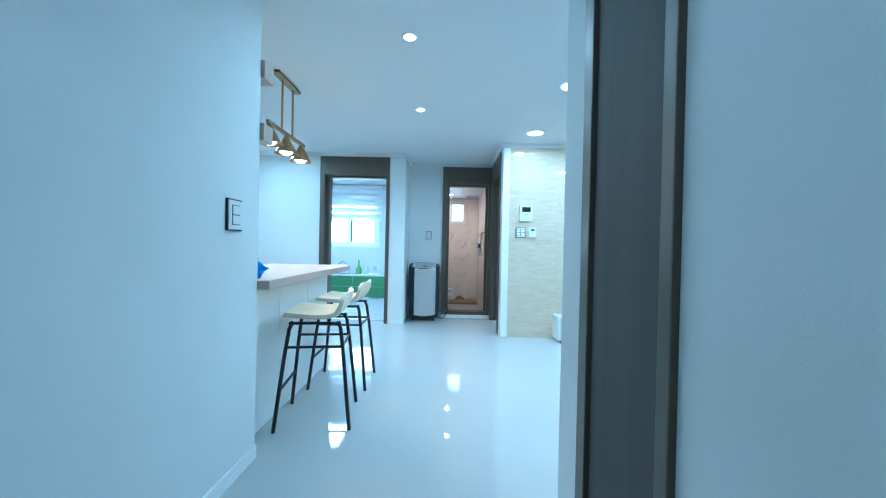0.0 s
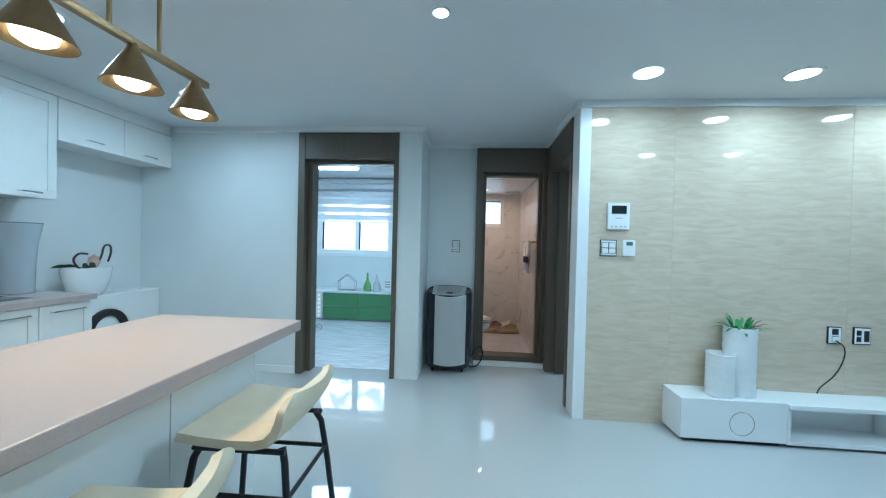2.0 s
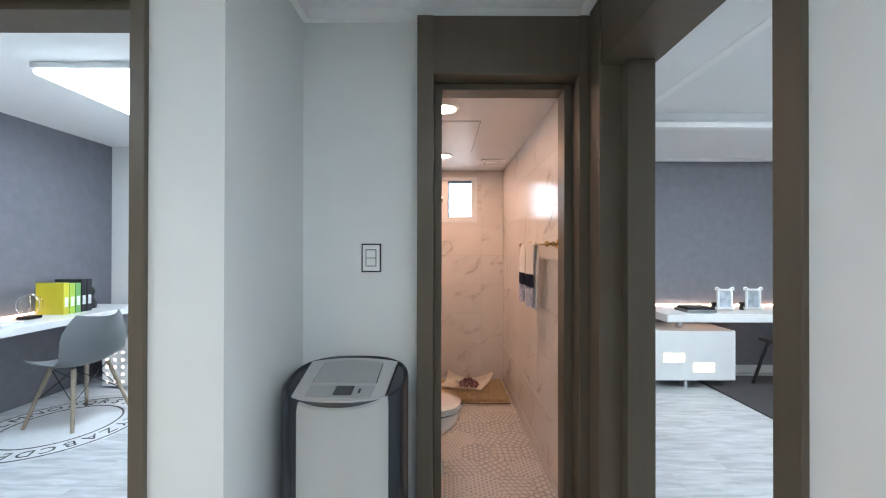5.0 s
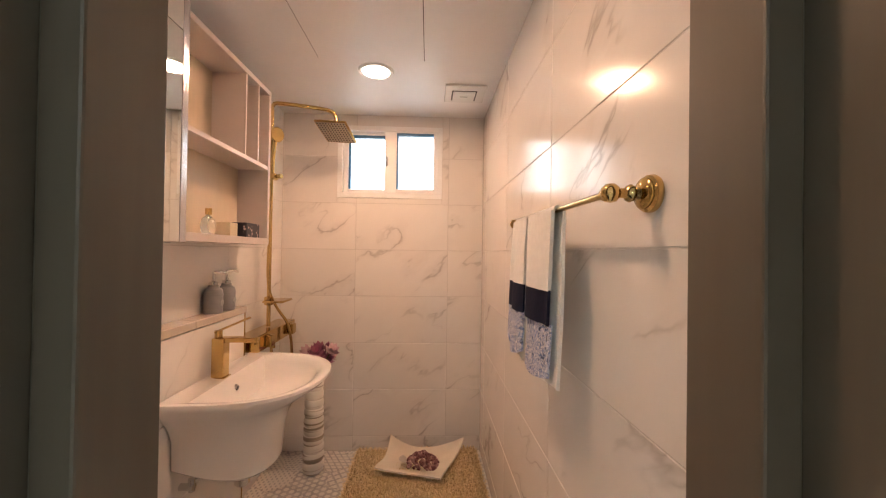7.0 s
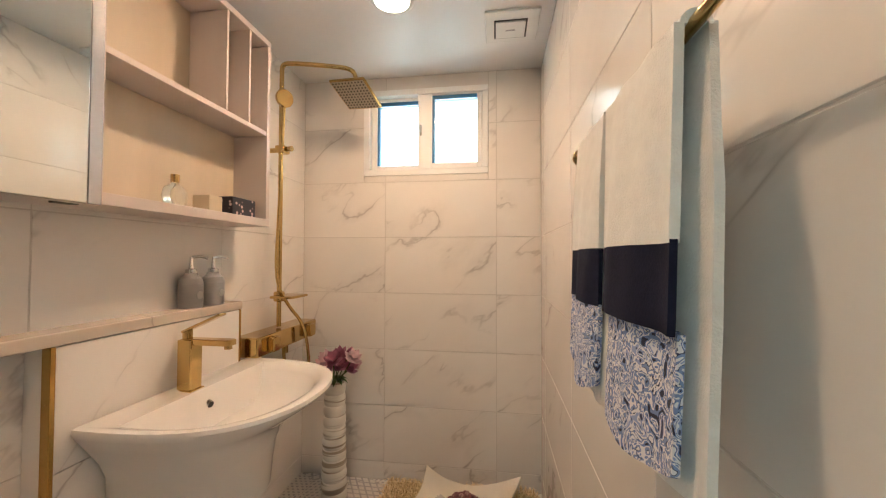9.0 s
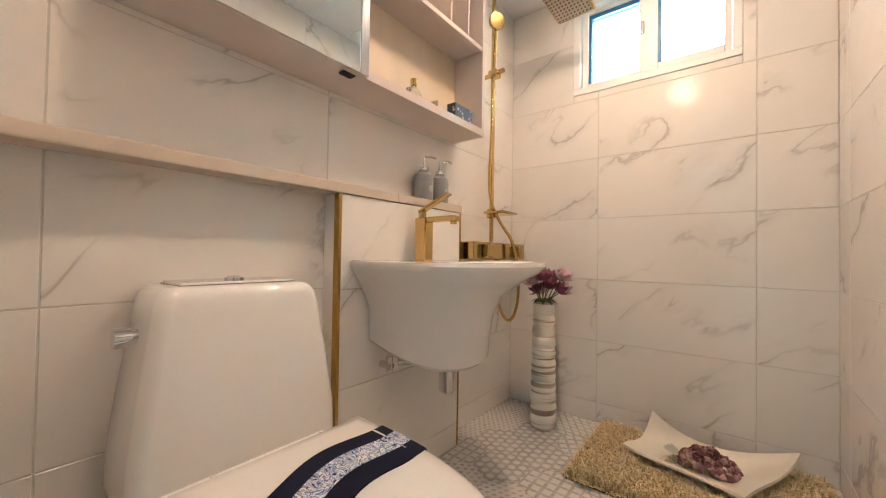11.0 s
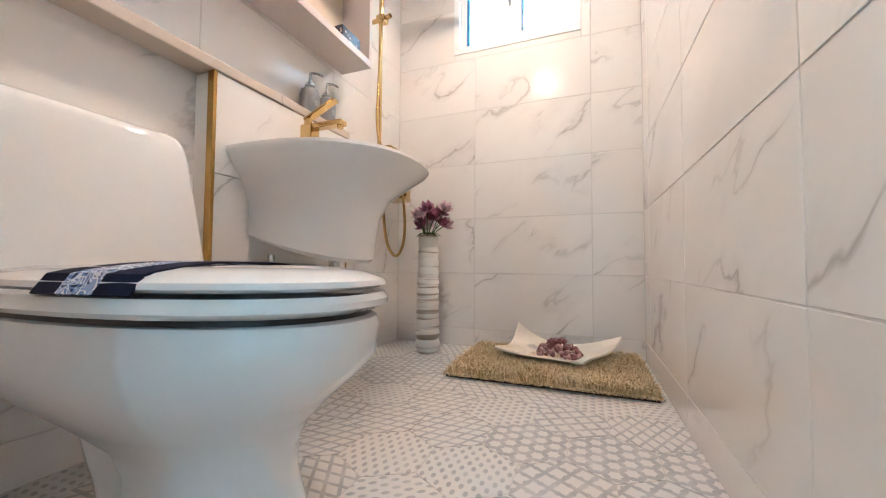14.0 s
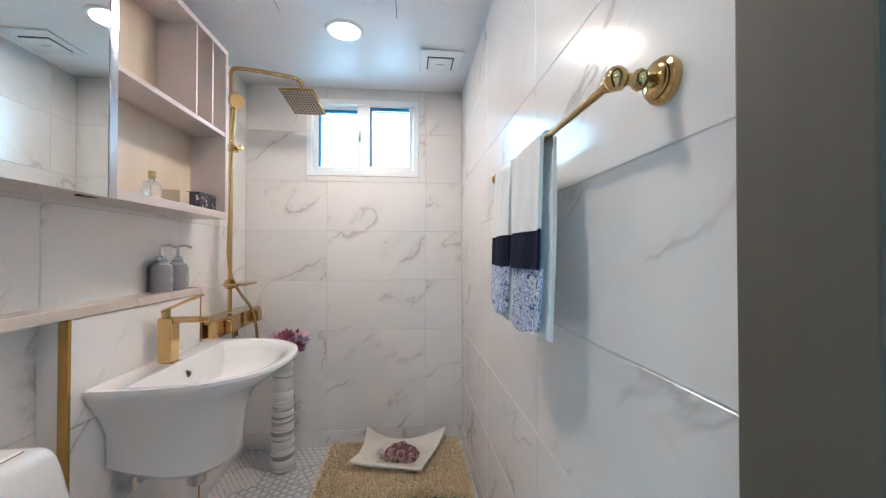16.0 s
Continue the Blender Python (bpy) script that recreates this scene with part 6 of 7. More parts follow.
bn = thing("window_bench", (-1.5, 8.07, 0), "white storage bench with green drawers and a dotted light panel", "bench")
gr = material("green_lacquer", (0.12, 0.27, 0.12), 0.35, vary=0.03)
part("body", boxed(-2.66, 7.862, 0.02, -0.32, 8.298, 0.455, bevel=0.003), M_WHITE, bn)
part("top", boxed(-2.68, 7.845, 0.456, -0.32, 8.298, 0.486, bevel=0.003), M_WHITE, bn)
for a, b in ((-2.02, -1.42), (-1.415, -0.36)):
    for c, d in ((0.03, 0.235), (0.24, 0.45)):
        part("drawer", boxed(a, 7.845, c, b, 7.861, d, bevel=0.002), gr, bn, "green drawer front")
dp = part("dot_panel", boxed(-2.64, 7.85, 0.03, -2.04, 7.861, 0.45), M_WHITE, bn)
M_DOT = glow("warm_dot", (1.0, 0.8, 0.7), 3.0)
for i in range(8):
    for j in range(6):
        part("dot_light", rodded((-2.60 + 0.073 * i, 7.8495, 0.07 + 0.068 * j), (-2.60 + 0.073 * i, 7.847, 0.07 + 0.068 * j), 0.013, n=12), M_DOT, dp)
hs = thing("house_frame", (-1.66, 7.97, 0.487), "small grey wire house ornament on the bench", "ornament")
M_WIRE = material("grey_wire", (0.2, 0.2, 0.22), 0.5)
for y in (7.93, 8.02):
    part("wire", tube(bmesh.new(), [(-1.80, y, 0.492), (-1.80, y, 0.64), (-1.66, y, 0.75), (-1.52, y, 0.64), (-1.52, y, 0.492), (-1.80, y, 0.492)], 0.006, 8), M_WIRE, hs)
for x, z in ((-1.80, 0.492), (-1.80, 0.64), (-1.66, 0.75), (-1.52, 0.64), (-1.52, 0.492)):
    part("wire", rodded((x, 7.93, z), (x, 8.02, z), 0.006, n=8), M_WIRE, hs)
for x, h, m in ((-1.32, 0.3, material("green_bottle", (0.2, 0.4, 0.12), 0.2)), (-1.16, 0.27, material("clear_bottle", (0.55, 0.6, 0.62), 0.1))):
    b = thing("bottle_ornament", (x, 7.98, 0.487), "slim-necked bottle ornament on the bench", "ornament", "bottle ornaments")
    part("bottle", lathe(bmesh.new(), [(0.0001, 0.0), (0.06, 0.001), (0.065, 0.06), (0.05, 0.12), (0.02, 0.18), (0.013, h), (0.009, h), (0.015, 0.17), (0.0001, 0.16)], (x, 7.98, 0.4875), 24), m, b)
fr = thing("picture_frame", (-0.98, 8.0, 0.487), "small white framed card on the bench", "picture frame")
part("frame", boxed(-1.05, 8.0, 0.4875, -0.92, 8.02, 0.68, bevel=0.003), M_WHITE, fr)
for k in range(3):
    part("print_bar", boxed(-1.03, 7.9965, 0.55 + 0.04 * k, -0.94, 8.0, 0.57 + 0.04 * k), material("grey_print", (0.35, 0.36, 0.37), 0.5), fr)

dk = thing("desk", (-2.7, 7.0, 0), "long white wall-mounted desk with warm light behind", "desk")
part("top", boxed(-2.969, 5.67, 0.70, -2.46, 8.12, 0.755, bevel=0.003), M_WHITE, dk)
part("end_panel", boxed(-2.969, 8.121, 0.487, -2.46, 8.16, 0.755, bevel=0.003), M_WHITE, dk)
part("light_strip", boxed(-2.969, 5.7, 0.756, -2.955, 8.1, 0.766), glow("warm_strip", (1.0, 0.62, 0.42), 9.0), dk, "warm glowing light strip")
bk = [(7.53, 0.046, 0.27, (0.6, 0.55, 0.03)), (7.582, 0.046, 0.26, (0.4, 0.55, 0.06)), (7.632, 0.046, 0.26, (0.16, 0.36, 0.1)), (7.684, 0.046, 0.29, (0.015, 0.015, 0.02)), (7.736, 0.046, 0.29, (0.015, 0.015, 0.02))]
for y, w, h, c in bk:
    o = thing("ring_binder", (-2.78, y, 0.755), "upright %s binder on the desk" % ("black" if c[0] < 0.1 else "yellow-green"), "binder", "binders on the desk")
    part("cover", boxed(-2.90, y - w / 2, 0.7555, -2.66, y + w / 2, 0.755 + h, bevel=0.003), material("binder_cover", c, 0.4, vary=0.05), o)
    part("spine_label", boxed(-2.6605, y - w * 0.3, 0.82, -2.6585, y + w * 0.3, 0.90), M_WHITE, o)
fg = thing("desk_ornament", (-2.78, 7.86, 0.755), "small dark rounded ornament on the desk", "ornament")
part("body", lathe(bmesh.new(), [(0.0001, 0), (0.05, 0.002), (0.055, 0.06), (0.03, 0.11), (0.045, 0.16), (0.03, 0.2), (0.0001, 0.21)], (-2.78, 7.86, 0.7555), 20), material("dark_resin", (0.03, 0.028, 0.03), 0.4, vary=0.2), fg)
wl = thing("wire_lamp", (-2.75, 7.33, 0.755), "wire globe ornament on a black base", "ornament")
part("base", boxed(-2.80, 7.28, 0.7555, -2.70, 7.38, 0.78, bevel=0.003), M_BLACK, wl)
for k in range(4):
    a = k * math.pi / 4
    part("wire", tube(bmesh.new(), [(-2.75 + 0.075 * math.cos(a) * math.sin(q * math.pi / 8), 7.33 + 0.075 * math.sin(a) * math.sin(q * math.pi / 8), 0.865 - 0.085 * math.cos(q * math.pi / 8)) for q in range(17)], 0.002, 6), M_CHROME, wl)
lp = thing("laptop", (-2.72, 7.0, 0.755), "open laptop with a dark screen on the desk", "laptop")
part("screen", boxed(-2.86, 6.86, 0.765, -2.845, 7.18, 0.985, bevel=0.003), M_TRIM, lp)
part("display", boxed(-2.8448, 6.875, 0.78, -2.843, 7.165, 0.97), M_BLACK, lp, "dark display")
part("keyboard", boxed(-2.845, 6.86, 0.7555, -2.62, 7.18, 0.768, bevel=0.003), M_TRIM, lp)


def shell_chair():
    t = thing("desk_chair", (0, 0, 0), "grey moulded shell chair on splayed wooden legs", "chair")
    g = material("grey_shell_plastic", (0.17, 0.18, 0.19), 0.45, vary=0.04)
    prof = [(-0.22, 0.44), (-0.15, 0.445), (0.0, 0.43), (0.10, 0.43), (0.17, 0.47), (0.205, 0.56), (0.235, 0.68), (0.26, 0.8)]

    def f(u, v):
        s = u * (len(prof) - 1)
        i = min(int(s), len(prof) - 2)
        x = prof[i][0] + (prof[i + 1][0] - prof[i][0]) * (s - i)
        z = prof[i][1] + (prof[i + 1][1] - prof[i][1]) * (s - i)
        e = (v - 0.5) * 2
        w = 0.235 * (1 - 0.35 * max(0, (u - 0.75) / 0.25) ** 2 - 0.15 * max(0, (0.15 - u) / 0.15))
        return Vector((x - 0.10 * e * e * max(0, min(1, (u - 0.35) * 2)), w * e, z + 0.05 * e * e * (1 - 0.5 * u)))
    part("shell", grid(bmesh.new(), f, 26, 16, 0.008), g, t)
    wood = banded("ash_leg", (0.3, 0.24, 0.18), (0.4, 0.33, 0.25), 16, (6, 6, 1), 0.5)
    L = {}
    for sx in (-1, 1):
        for sy in (-1, 1):
            L[sx, sy] = (Vector((sx * 0.21, sy * 0.21, 0.006)), Vector((sx * 0.10, sy * 0.12, 0.42)))
            part("leg", rodded(L[sx, sy][0], L[sx, sy][1], 0.011, 0.016, n=12), wood, t)
    for a, b in (((-1, -1), (1, -1)), ((1, -1), (-1, -1)), ((-1, 1), (1, 1)), ((1, 1), (-1, 1)), ((-1, -1), (-1, 1)), ((-1, 1), (-1, -1)), ((1, -1), (1, 1)), ((1, 1), (1, -1))):
        part("cross_wire", rodded(L[a][0].lerp(L[a][1], 0.45), L[b][1], 0.003, n=6), M_BLACK, t)
    t.matrix_basis = pose(-2.235, 7.22, 0.008, 0, 0, -8)


shell_chair()
rg = thing("round_rug", (-2.27, 7.12, 0.0), "white round rug with a black alphabet ring", "rug")
part("body", lathe(bmesh.new(), [(0.0001, 0.0035), (0.52, 0.0035), (0.525, 0.006), (0.52, 0.009), (0.0001, 0.009)], (-2.27, 7.12, 0.0), 64), material("white_rug_felt", (0.7, 0.71, 0.73), 0.95, vary=0.04, scale=40, bump=0.4, bump_scale=300), rg)
for r in (0.51, 0.35):
    part("ring", lathe(bmesh.new(), [(r - 0.012, 0.009), (r - 0.012, 0.0105), (r, 0.0105), (r, 0.009)], (-2.27, 7.12, 0.0), 64, ring=True), M_BLACK, rg, "black ring line")
for i, ch in enumerate("ABCDEFGHIJKLMNOPQRSTUVWXYZ"):
    a = radians(-25 - i * 360 / 26)
    cu = bpy.data.curves.new("letter", "FONT")
    cu.body, cu.size, cu.align_x, cu.align_y, cu.extrude = ch, 0.12, "CENTER", "CENTER", 0.0006
    cu.materials.append(M_BLACK)
    o = new("letter", cu)
    o.parent = rg
    o.matrix_parent_inverse = Matrix.Translation(rg.location).inverted()
    o.matrix_basis = pose(-2.27 + 0.425 * math.cos(a), 7.12 + 0.425 * math.sin(a), 0.0102, 0, 0, math.degrees(a) - 90)
sl = thing("ceiling_panel_light", (-1.56, 6.89, 2.40), "large rectangular ceiling light, switched on", "ceiling light")
part("frame", boxed(-1.86, 6.52, 2.36, -1.26, 7.26, 2.40, bevel=0.01), M_TRIM, sl)
part("diffuser", boxed(-1.85, 6.53, 2.335, -1.27, 7.25, 2.362, bevel=0.012, seg=3), M_LIT, sl, "glowing diffuser")
d = bpy.data.lights.new("study_lamp", "AREA")
d.shape, d.size, d.size_y, d.energy, d.color = "RECTANGLE", 0.55, 0.7, 19, (0.74, 0.88, 1.0)
o = new("study_lamp", d)
o.location = (-1.56, 6.89, 2.33)

# ================= bedroom =================
ch = thing("bedroom_chest", (2.87, 8.05, 0), "white low chest with small glowing windows", "chest")
part("body", boxed(2.43, 7.84, 0.09, 3.30, 8.25, 0.555, bevel=0.004), M_WHITE, ch)
for x in (2.47, 2.85, 3.2):
    part("foot", boxed(x, 7.9, 0.0, x + 0.03, 7.94, 0.09), M_CHROME, ch)
M_WIN = glow("warm_window", (1.0, 0.86, 0.58), 1.3)
for x, z in ((2.62, 0.26), (2.90, 0.17)):
    part("light_window", boxed(x, 7.836, z, x + 0.2, 7.84, z + 0.085, bevel=0.0), M_WIN, ch, "glowing cream window")
sb = thing("bedroom_shelf", (3.2, 8.1, 0.64), "thick white cantilever dressing shelf", "shelf")
part("slab", boxed(2.62, 7.78, 0.645, 4.6, 8.34, 0.72, bevel=0.004), M_WHITE, sb)
part("post", boxed(2.83, 7.95, 0.556, 2.87, 8.0, 0.644), M_CHROME, sb)
part("light_strip", boxed(2.7, 8.325, 0.721, 4.6, 8.345, 0.732), glow("warm_strip_b", (1.0, 0.62, 0.42), 9.0), sb, "warm glowing light strip")
part("under_strip", boxed(2.75, 8.0, 0.638, 3.8, 8.02, 0.644), glow("warm_strip_c", (1.0, 0.62, 0.42), 4.0), sb, "warm glowing light strip")
bx = thing("book_stack", (2.98, 7.95, 0.72), "grey and black flat box on the dressing shelf", "box")
part("lower", boxed(2.86, 7.86, 0.7205, 3.14, 8.06, 0.745, bevel=0.003), material("grey_box", (0.2, 0.2, 0.21), 0.4), bx)
part("upper", boxed(2.88, 7.87, 0.7455, 3.12, 8.05, 0.77, bevel=0.003), M_BLACK, bx)
for x in (3.32, 3.60):
    f = thing("photo_frame", (x, 8.0, 0.72), "ornate white picture frame with a pale print", "picture frame", "picture frames on the shelf")
    for a in ((x - 0.075, 0.735, x + 0.075, 0.755), (x - 0.075, 0.915, x + 0.075, 0.935), (x - 0.075, 0.755, x - 0.055, 0.915), (x + 0.055, 0.755, x + 0.075, 0.915)):
        part("moulding", boxed(a[0], 7.99, a[1], a[2], 8.01, a[3], bevel=0.005), M_WHITE, f)
    part("print", boxed(x - 0.054, 7.999, 0.756, x + 0.054, 8.003, 0.914), material("pale_print", (0.45, 0.5, 0.55), 0.4, vary=0.4, scale=14), f, "pale blue print")
    for sx in (-1, 1):
        part("scroll", tube(bmesh.new(), [(x + sx * 0.05, 8.0, 0.935), (x + sx * 0.085, 8.0, 0.955), (x + sx * 0.09, 8.0, 0.92)], 0.007, 8, 1), M_WHITE, f)
        part("scroll_foot", tube(bmesh.new(), [(x + sx * 0.05, 8.0, 0.735), (x + sx * 0.085, 8.0, 0.728), (x + sx * 0.09, 8.0, 0.76)], 0.007, 8, 1), M_WHITE, f)
    part("stand", boxed(x - 0.1, 8.02, 0.7205, x - 0.03, 8.05, 0.80, bevel=0.004), M_BLACK, f)
ln = thing("lantern_lamp", (2.27, 8.02, 0), "tall black-framed floor lantern with two glowing paper shades", "lamp")
M_SHADE = glow("lantern_shade", (1.0, 0.82, 0.62), 2.0)
for sx in (-1, 1):
    for sy in (-1, 1):
        part("post", boxed(2.27 + sx * 0.085 - 0.008, 8.02 + sy * 0.085 - 0.008, 0.004, 2.27 + sx * 0.085 + 0.008, 8.02 + sy * 0.085 + 0.008, 1.10), M_BLACK, ln)
for z in (0.24, 0.81):
    part("shelf", boxed(2.18, 7.93, z - 0.02, 2.36, 8.11, z - 0.004), M_BLACK, ln)
    part("shade", boxed(2.195, 7.945, z, 2.345, 8.095, z + 0.24, bevel=0.003), M_SHADE, ln, "glowing paper shade")
part("top", boxed(2.175, 7.925, 1.10, 2.365, 8.115, 1.115), M_BLACK, ln)
cr = thing("dressing_stool", (3.75, 7.75, 0), "stool with splayed dark legs under the shelf", "stool")
part("seat", boxed(3.6, 7.6, 0.44, 3.95, 7.95, 0.48, bevel=0.012), material("dark_seat", (0.03, 0.03, 0.034), 0.6), cr)
for sx in (-1, 1):
    for sy in (-1, 1):
        part("leg", rodded((3.775 + sx * 0.2, 7.775 + sy * 0.2, 0.016), (3.775 + sx * 0.12, 7.775 + sy * 0.12, 0.441), 0.014, n=12), M_BLACK, cr)
solid("bedroom_rug", boxed(3.1, 6.3, 0.0036, 4.7, 8.2, 0.016, bevel=0.003), material("dark_rug", (0.07, 0.065, 0.068), 0.95, vary=0.2, scale=60, bump=0.6, bump_scale=200), "dark grey flat rug on the bedroom floor", "rug")
# lamp and panel added out of view to brighten the bedroom
d = bpy.data.lights.new("bedroom_lamp", "AREA")
d.shape, d.size, d.energy, d.color = "SQUARE", 0.6, 36, COOL
o = new("bedroom_lamp", d)
o.location = (3.2, 6.3, 2.36)
bedroom_fill = thing("ceiling_panel_light", (3.2, 6.3, 2.42), "unseen square ceiling light added to brighten the bedroom", "ceiling light")
part("frame", boxed(2.88, 5.98, 2.385, 3.52, 6.62, 2.42, bevel=0.01), M_TRIM, bedroom_fill)
part("diffuser", boxed(2.9, 6.0, 2.37, 3.5, 6.6, 2.386, bevel=0.01), M_LIT, bedroom_fill, "glowing diffuser")

# ================= tile pieces =================
def tile_mesh(name, w, h, d, mat):
    """A slab in its own plane: w along x, h along z, front at -d, with eased edges."""
    bm = boxed(-w / 2, -d, -h / 2, w / 2, 0, h / 2)
    e = [x for x in bm.edges if all(v.co.y < -d / 2 for v in x.verts)]
    bmesh.ops.bevel(bm, geom=e, offset=0.0012, segments=1, affect="EDGES")
    return mesh(name, bm, mat, smooth=False)


TILE_CACHE = {}


def tile(parent, w, h, at, rz, mat=M_TILE, d=0.008, name="tile"):
    key = (round(w, 3), round(h, 3), mat.name, d)
    if key not in TILE_CACHE:
        TILE_CACHE[key] = tile_mesh("tile", w - 0.0025, h - 0.0025, d, mat)
    o = new(name, TILE_CACHE[key])
    o.parent = parent
    o.matrix_parent_inverse = parent.matrix_basis.inverted()
    o.matrix_basis = pose(*at, 0, 0, rz)
    return o


def tiled(parent, us, zs, place, rz, skip=None):
    for a, b in zip(us, us[1:]):
        for c, d in zip(zs, zs[1:]):
            if skip is None:
                tile(parent, b - a, d - c, place((a + b) / 2, (c + d) / 2), rz)
                continue
            x0, x1, z0, z1 = skip
            if b <= x0 or a >= x1 or d <= z0 or c >= z1:
                tile(parent, b - a, d - c, place((a + b) / 2, (c + d) / 2), rz)
            else:
                for p, q, r, s in ((a, min(b, x0), c, d), (max(a, x1), b, c, d), (max(a, x0), min(b, x1), c, min(d, z0)), (max(a, x0), min(b, x1), max(c, z1), d)):
                    if q - p > 0.004 and s - r > 0.004:
                        tile(parent, q - p, s - r, place((p + q) / 2, (r + s) / 2), rz)


ROWS_Z = [BF, 0.055, 0.355, 0.655, 0.957, 1.257, 1.557, 1.857, BC]
ob = bpy.data.objects
tiled(ob["bath_wall_back"], [BX0, 0.346, 0.943, BX1], ROWS_Z, lambda u, z: (u, BY1 + 0.008, z), 0, skip=(0.222, 0.90, 1.592, 2.06))
tiled(ob["bath_wall_right"], [6.212, 6.82, 7.42, 8.02, BY1], ROWS_Z, lambda u, z: (BX1 + 0.008, u, z), -90)
tiled(ob["bath_wall_left"], [6.212, 6.35, 6.95, 7.55, BY1], ROWS_Z, lambda u, z: (BX0 - 0.008, u, z), 90)
tiled(ob["pipe_casing"], [6.95, 7.555], [BF, 0.055, 0.355, 0.655, 0.944], lambda u, z: (-0.057, u, z), 90)
tile(ob["pipe_casing"], 0.068, 0.6, (-0.091, 6.95, 0.644), 0)
tile(ob["pipe_casing"], 0.068, 0.38, (-0.091, 6.95, 0.15), 0)


# travertine slabs
for i, (a, b) in enumerate(((1.272, 1.87), (1.87, 3.07), (3.07, 4.27), (4.27, 5.6))):
    for c, d in ((0.0, 0.6), (0.6, 1.2), (1.2, 1.8), (1.8, CEIL)):
        if c == 1.8 and a > 3.68:
            d = 2.235
        tile(clad, b - a + 0.0023, d - c + 0.0023, ((a + b) / 2, 4.862, (c + d) / 2), 0, M_TRAV, 0.017, "stone_slab")


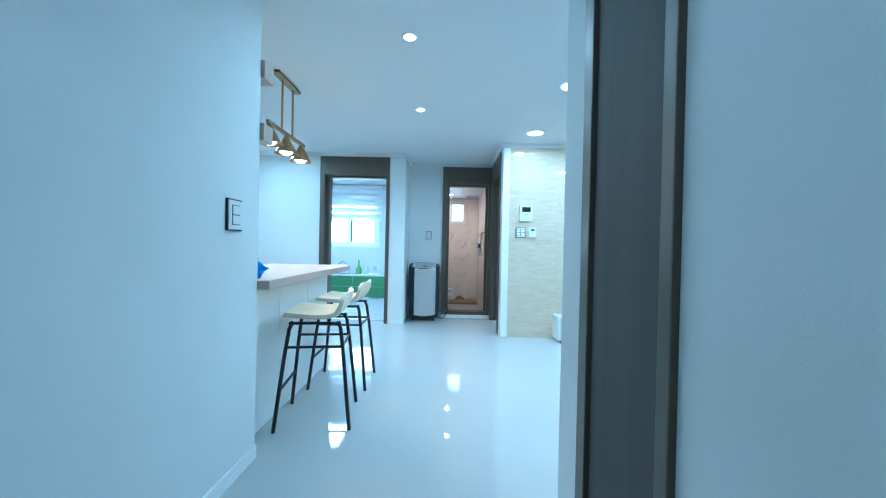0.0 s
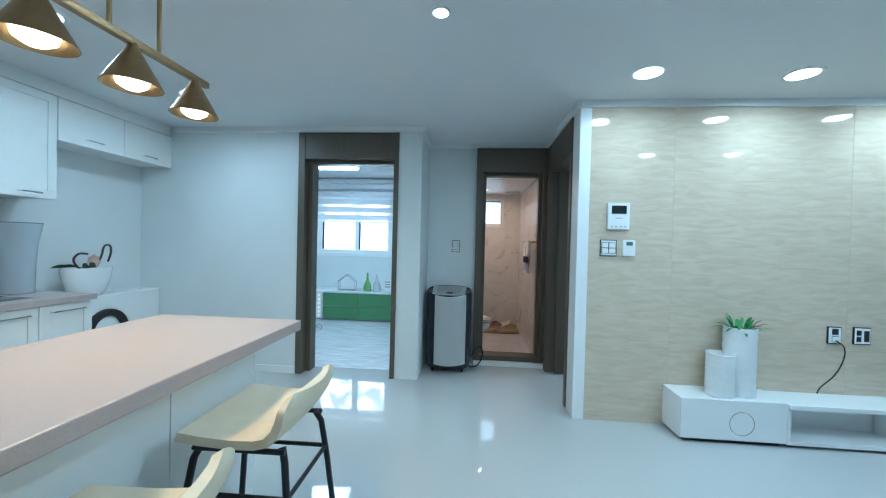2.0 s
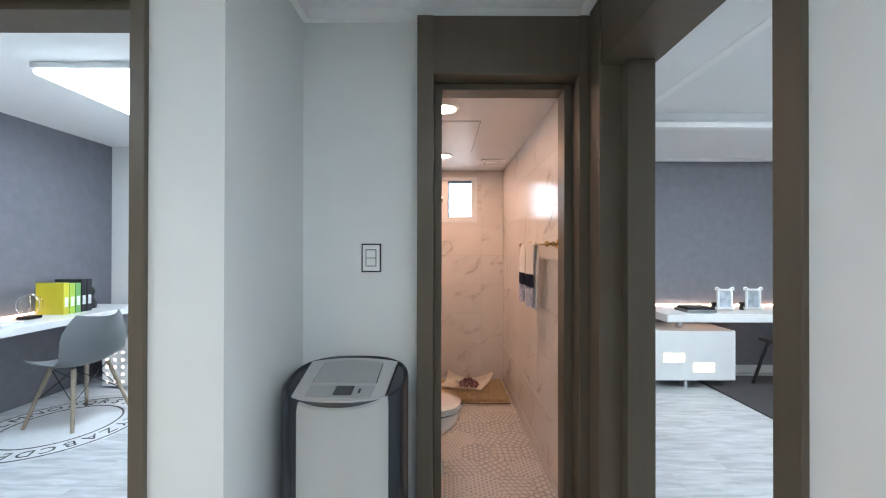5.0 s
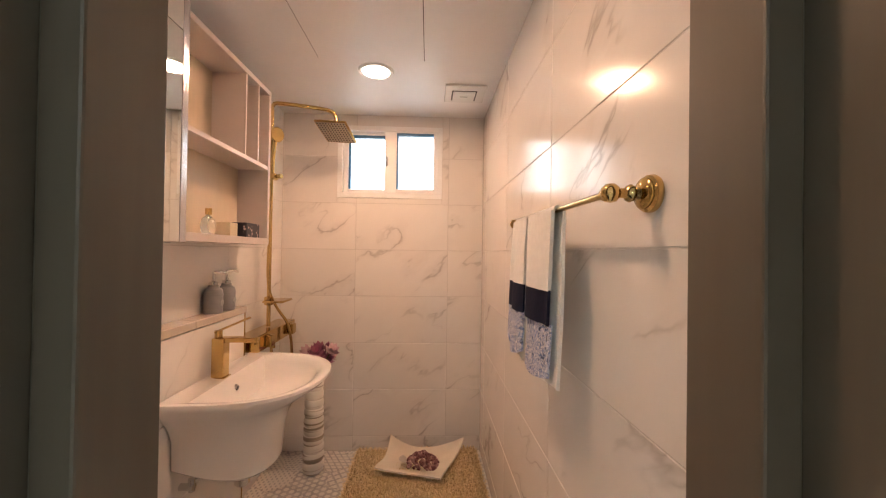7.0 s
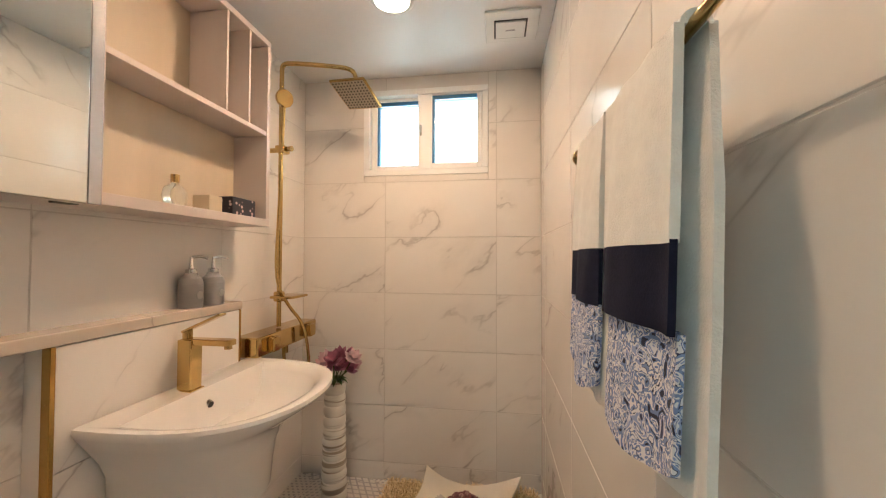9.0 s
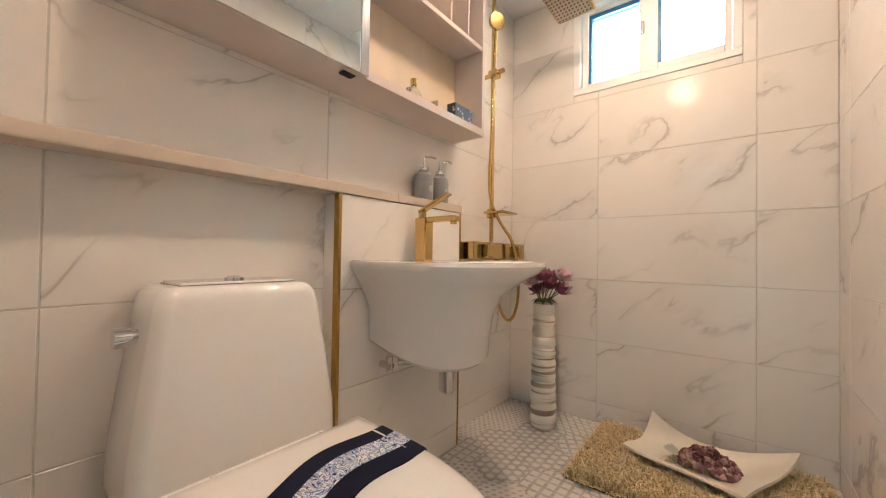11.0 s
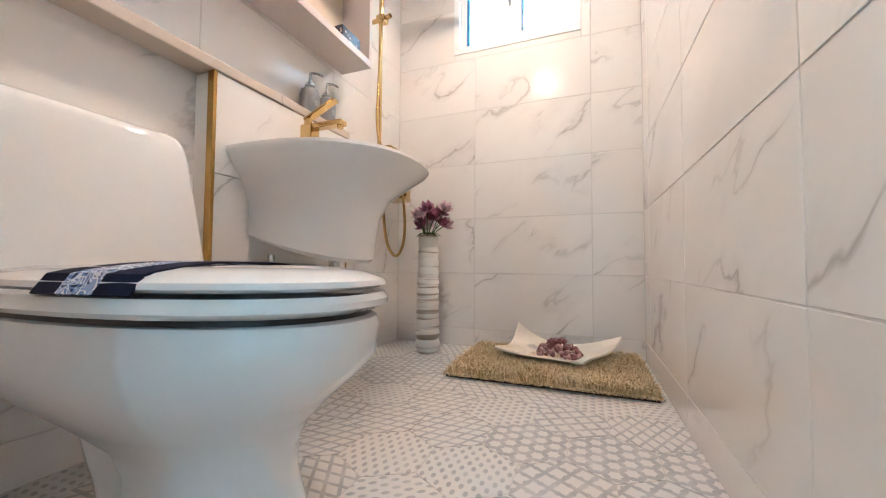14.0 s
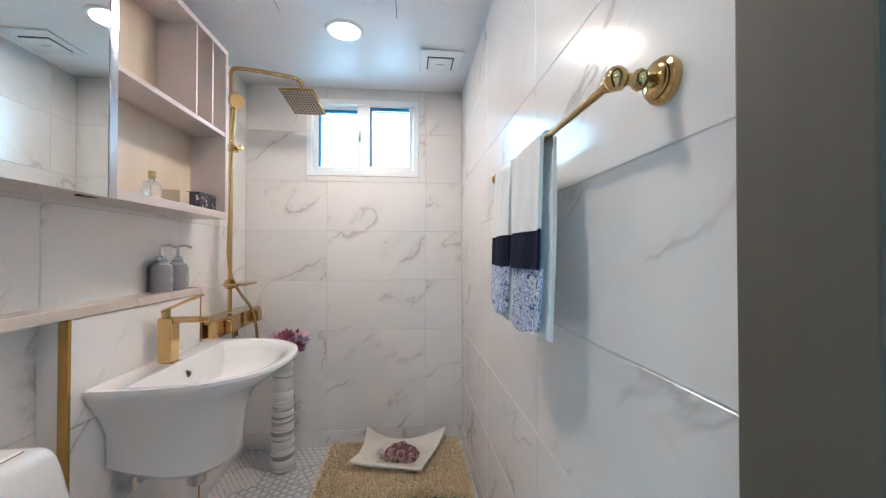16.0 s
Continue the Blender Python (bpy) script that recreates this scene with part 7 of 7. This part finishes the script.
# patterned hexagon floor
def hex_material(name, kind):
    """Glazed tile printed with one fine geometric motif in grey on off-white."""
    m = material(name, (0.5, 0.48, 0.46), 0.4, vary=0)
    nt, b = nodes_of(m)
    tc = nt.nodes.new("ShaderNodeTexCoord")
    L = nt.links.new
    pale, grey = (0.66, 0.63, 0.6, 1), (0.37, 0.365, 0.375, 1)

    def wave(angle, scale, phase=0.0):
        mp, w = nt.nodes.new("ShaderNodeMapping"), nt.nodes.new("ShaderNodeTexWave")
        mp.inputs["Rotation"].default_value = (0, 0, radians(angle))
        w.inputs["Scale"].default_value, w.inputs["Phase Offset"].default_value = scale, phase
        L(tc.outputs["Object"], mp.inputs["Vector"])
        L(mp.outputs[0], w.inputs["Vector"])
        return w.outputs["Fac"]

    def calc(op, x, y):
        k = nt.nodes.new("ShaderNodeMath")
        k.operation = op
        for s, q in zip(k.inputs, (x, y)):
            if isinstance(q, float):
                s.default_value = q
            else:
                L(q, s)
        return k.outputs[0]
    if kind == "triangles":
        value, lo, hi = calc("MULTIPLY", calc("ADD", calc("ADD", wave(0, 13), wave(60, 13, 1.6)), wave(120, 13)), 0.333), 0.54, 0.62
    elif kind == "lattice":
        value, lo, hi = calc("MAXIMUM", wave(30, 10), wave(-30, 10)), 0.78, 0.9
    elif kind == "stars":
        p, q, r3 = wave(0, 9), wave(60, 9), wave(120, 9)
        value, lo, hi = calc("MAXIMUM", calc("MULTIPLY", p, q), calc("MAXIMUM", calc("MULTIPLY", q, r3), calc("MULTIPLY", p, r3))), 0.42, 0.56
    elif kind == "diamonds":
        value, lo, hi = calc("MULTIPLY", wave(24, 14), wave(-36, 14)), 0.34, 0.5
    else:
        p, q = wave(0, 8), wave(90, 8)
        value, lo, hi = calc("MAXIMUM", calc("MULTIPLY", wave(45, 11), wave(-45, 11)), calc("MULTIPLY", calc("MAXIMUM", p, q), 0.62)), 0.46, 0.58
    r = nt.nodes.new("ShaderNodeValToRGB")
    e = r.color_ramp.elements
    e[0].position, e[0].color, e[1].position, e[1].color = lo, pale, hi, grey
    L(value, r.inputs["Fac"])
    # worn print: the motif fades in patches
    n = nt.nodes.new("ShaderNodeTexNoise")
    n.inputs["Scale"].default_value, n.inputs["Detail"].default_value = 22, 5
    L(tc.outputs["Object"], n.inputs["Vector"])
    fade = nt.nodes.new("ShaderNodeMapRange")
    fade.inputs["From Min"].default_value, fade.inputs["From Max"].default_value, fade.inputs["To Max"].default_value = 0.4, 0.7, 0.55
    L(n.outputs["Fac"], fade.inputs["Value"])
    mix = nt.nodes.new("ShaderNodeMix")
    mix.data_type = "RGBA"
    L(fade.outputs[0], mix.inputs["Factor"])
    L(r.outputs["Color"], mix.inputs["A"])
    mix.inputs["B"].default_value = pale
    L(mix.outputs["Result"], b.inputs["Base Color"])
    return m


hexes = []
for k in ("triangles", "lattice", "stars", "diamonds", "crosses"):
    bm = bmesh.new()
    bmesh.ops.create_cone(bm, cap_ends=True, segments=6, radius1=0.1142, radius2=0.1136, depth=0.008)
    hexes.append(mesh("hex_tile_" + k, bm, hex_material("hex_" + k, k), smooth=False))
rnd = random.Random(21)
S = 0.115
row = 0
y = BY0 - 0.05
while y < BY1 + 0.1:
    x = BX0 - 0.1 + (S * math.sqrt(3) / 2 if row % 2 else 0)
    while x < BX1 + 0.1:
        o = new("hex_tile", rnd.choice(hexes))
        o.parent = ob["bath_floor"]
        o.matrix_basis = pose(x, y, BF - 0.005, 0, 0, 60 * rnd.randrange(6))
        x += S * math.sqrt(3)
    y += S * 1.5
    row += 1


# pale laminate boards
def boards(parent, x0, x1, y0, y1, w, length, seed):
    rnd = random.Random(seed)
    y = y0
    while y < y1 - 0.001:
        h = min(w, y1 - y)
        x = x0 - rnd.uniform(0, length * 0.8)
        while x < x1:
            a, b2 = max(x, x0), min(x + length, x1)
            if b2 - a > 0.03:
                key = ("board", round(b2 - a, 3), round(h, 3))
                if key not in TILE_CACHE:
                    TILE_CACHE[key] = mesh("board", boxed(-(b2 - a) / 2 + 0.0006, -h / 2 + 0.0006, -0.006, (b2 - a) / 2 - 0.0006, h / 2 - 0.0006, 0.0035), M_LAM, smooth=False)
                o = new("board", TILE_CACHE[key])
                o.parent = parent
                o.matrix_basis = pose((a + b2) / 2, y + h / 2, 0.0)
            x += length
        y += w


boards(ob["study_floor"], -2.97, -0.31, 5.66, 8.3, 0.19, 1.2, 5)
boards(ob["bedroom_floor"], 1.41, 4.9, 5.05, 8.33, 0.19, 1.2, 6)
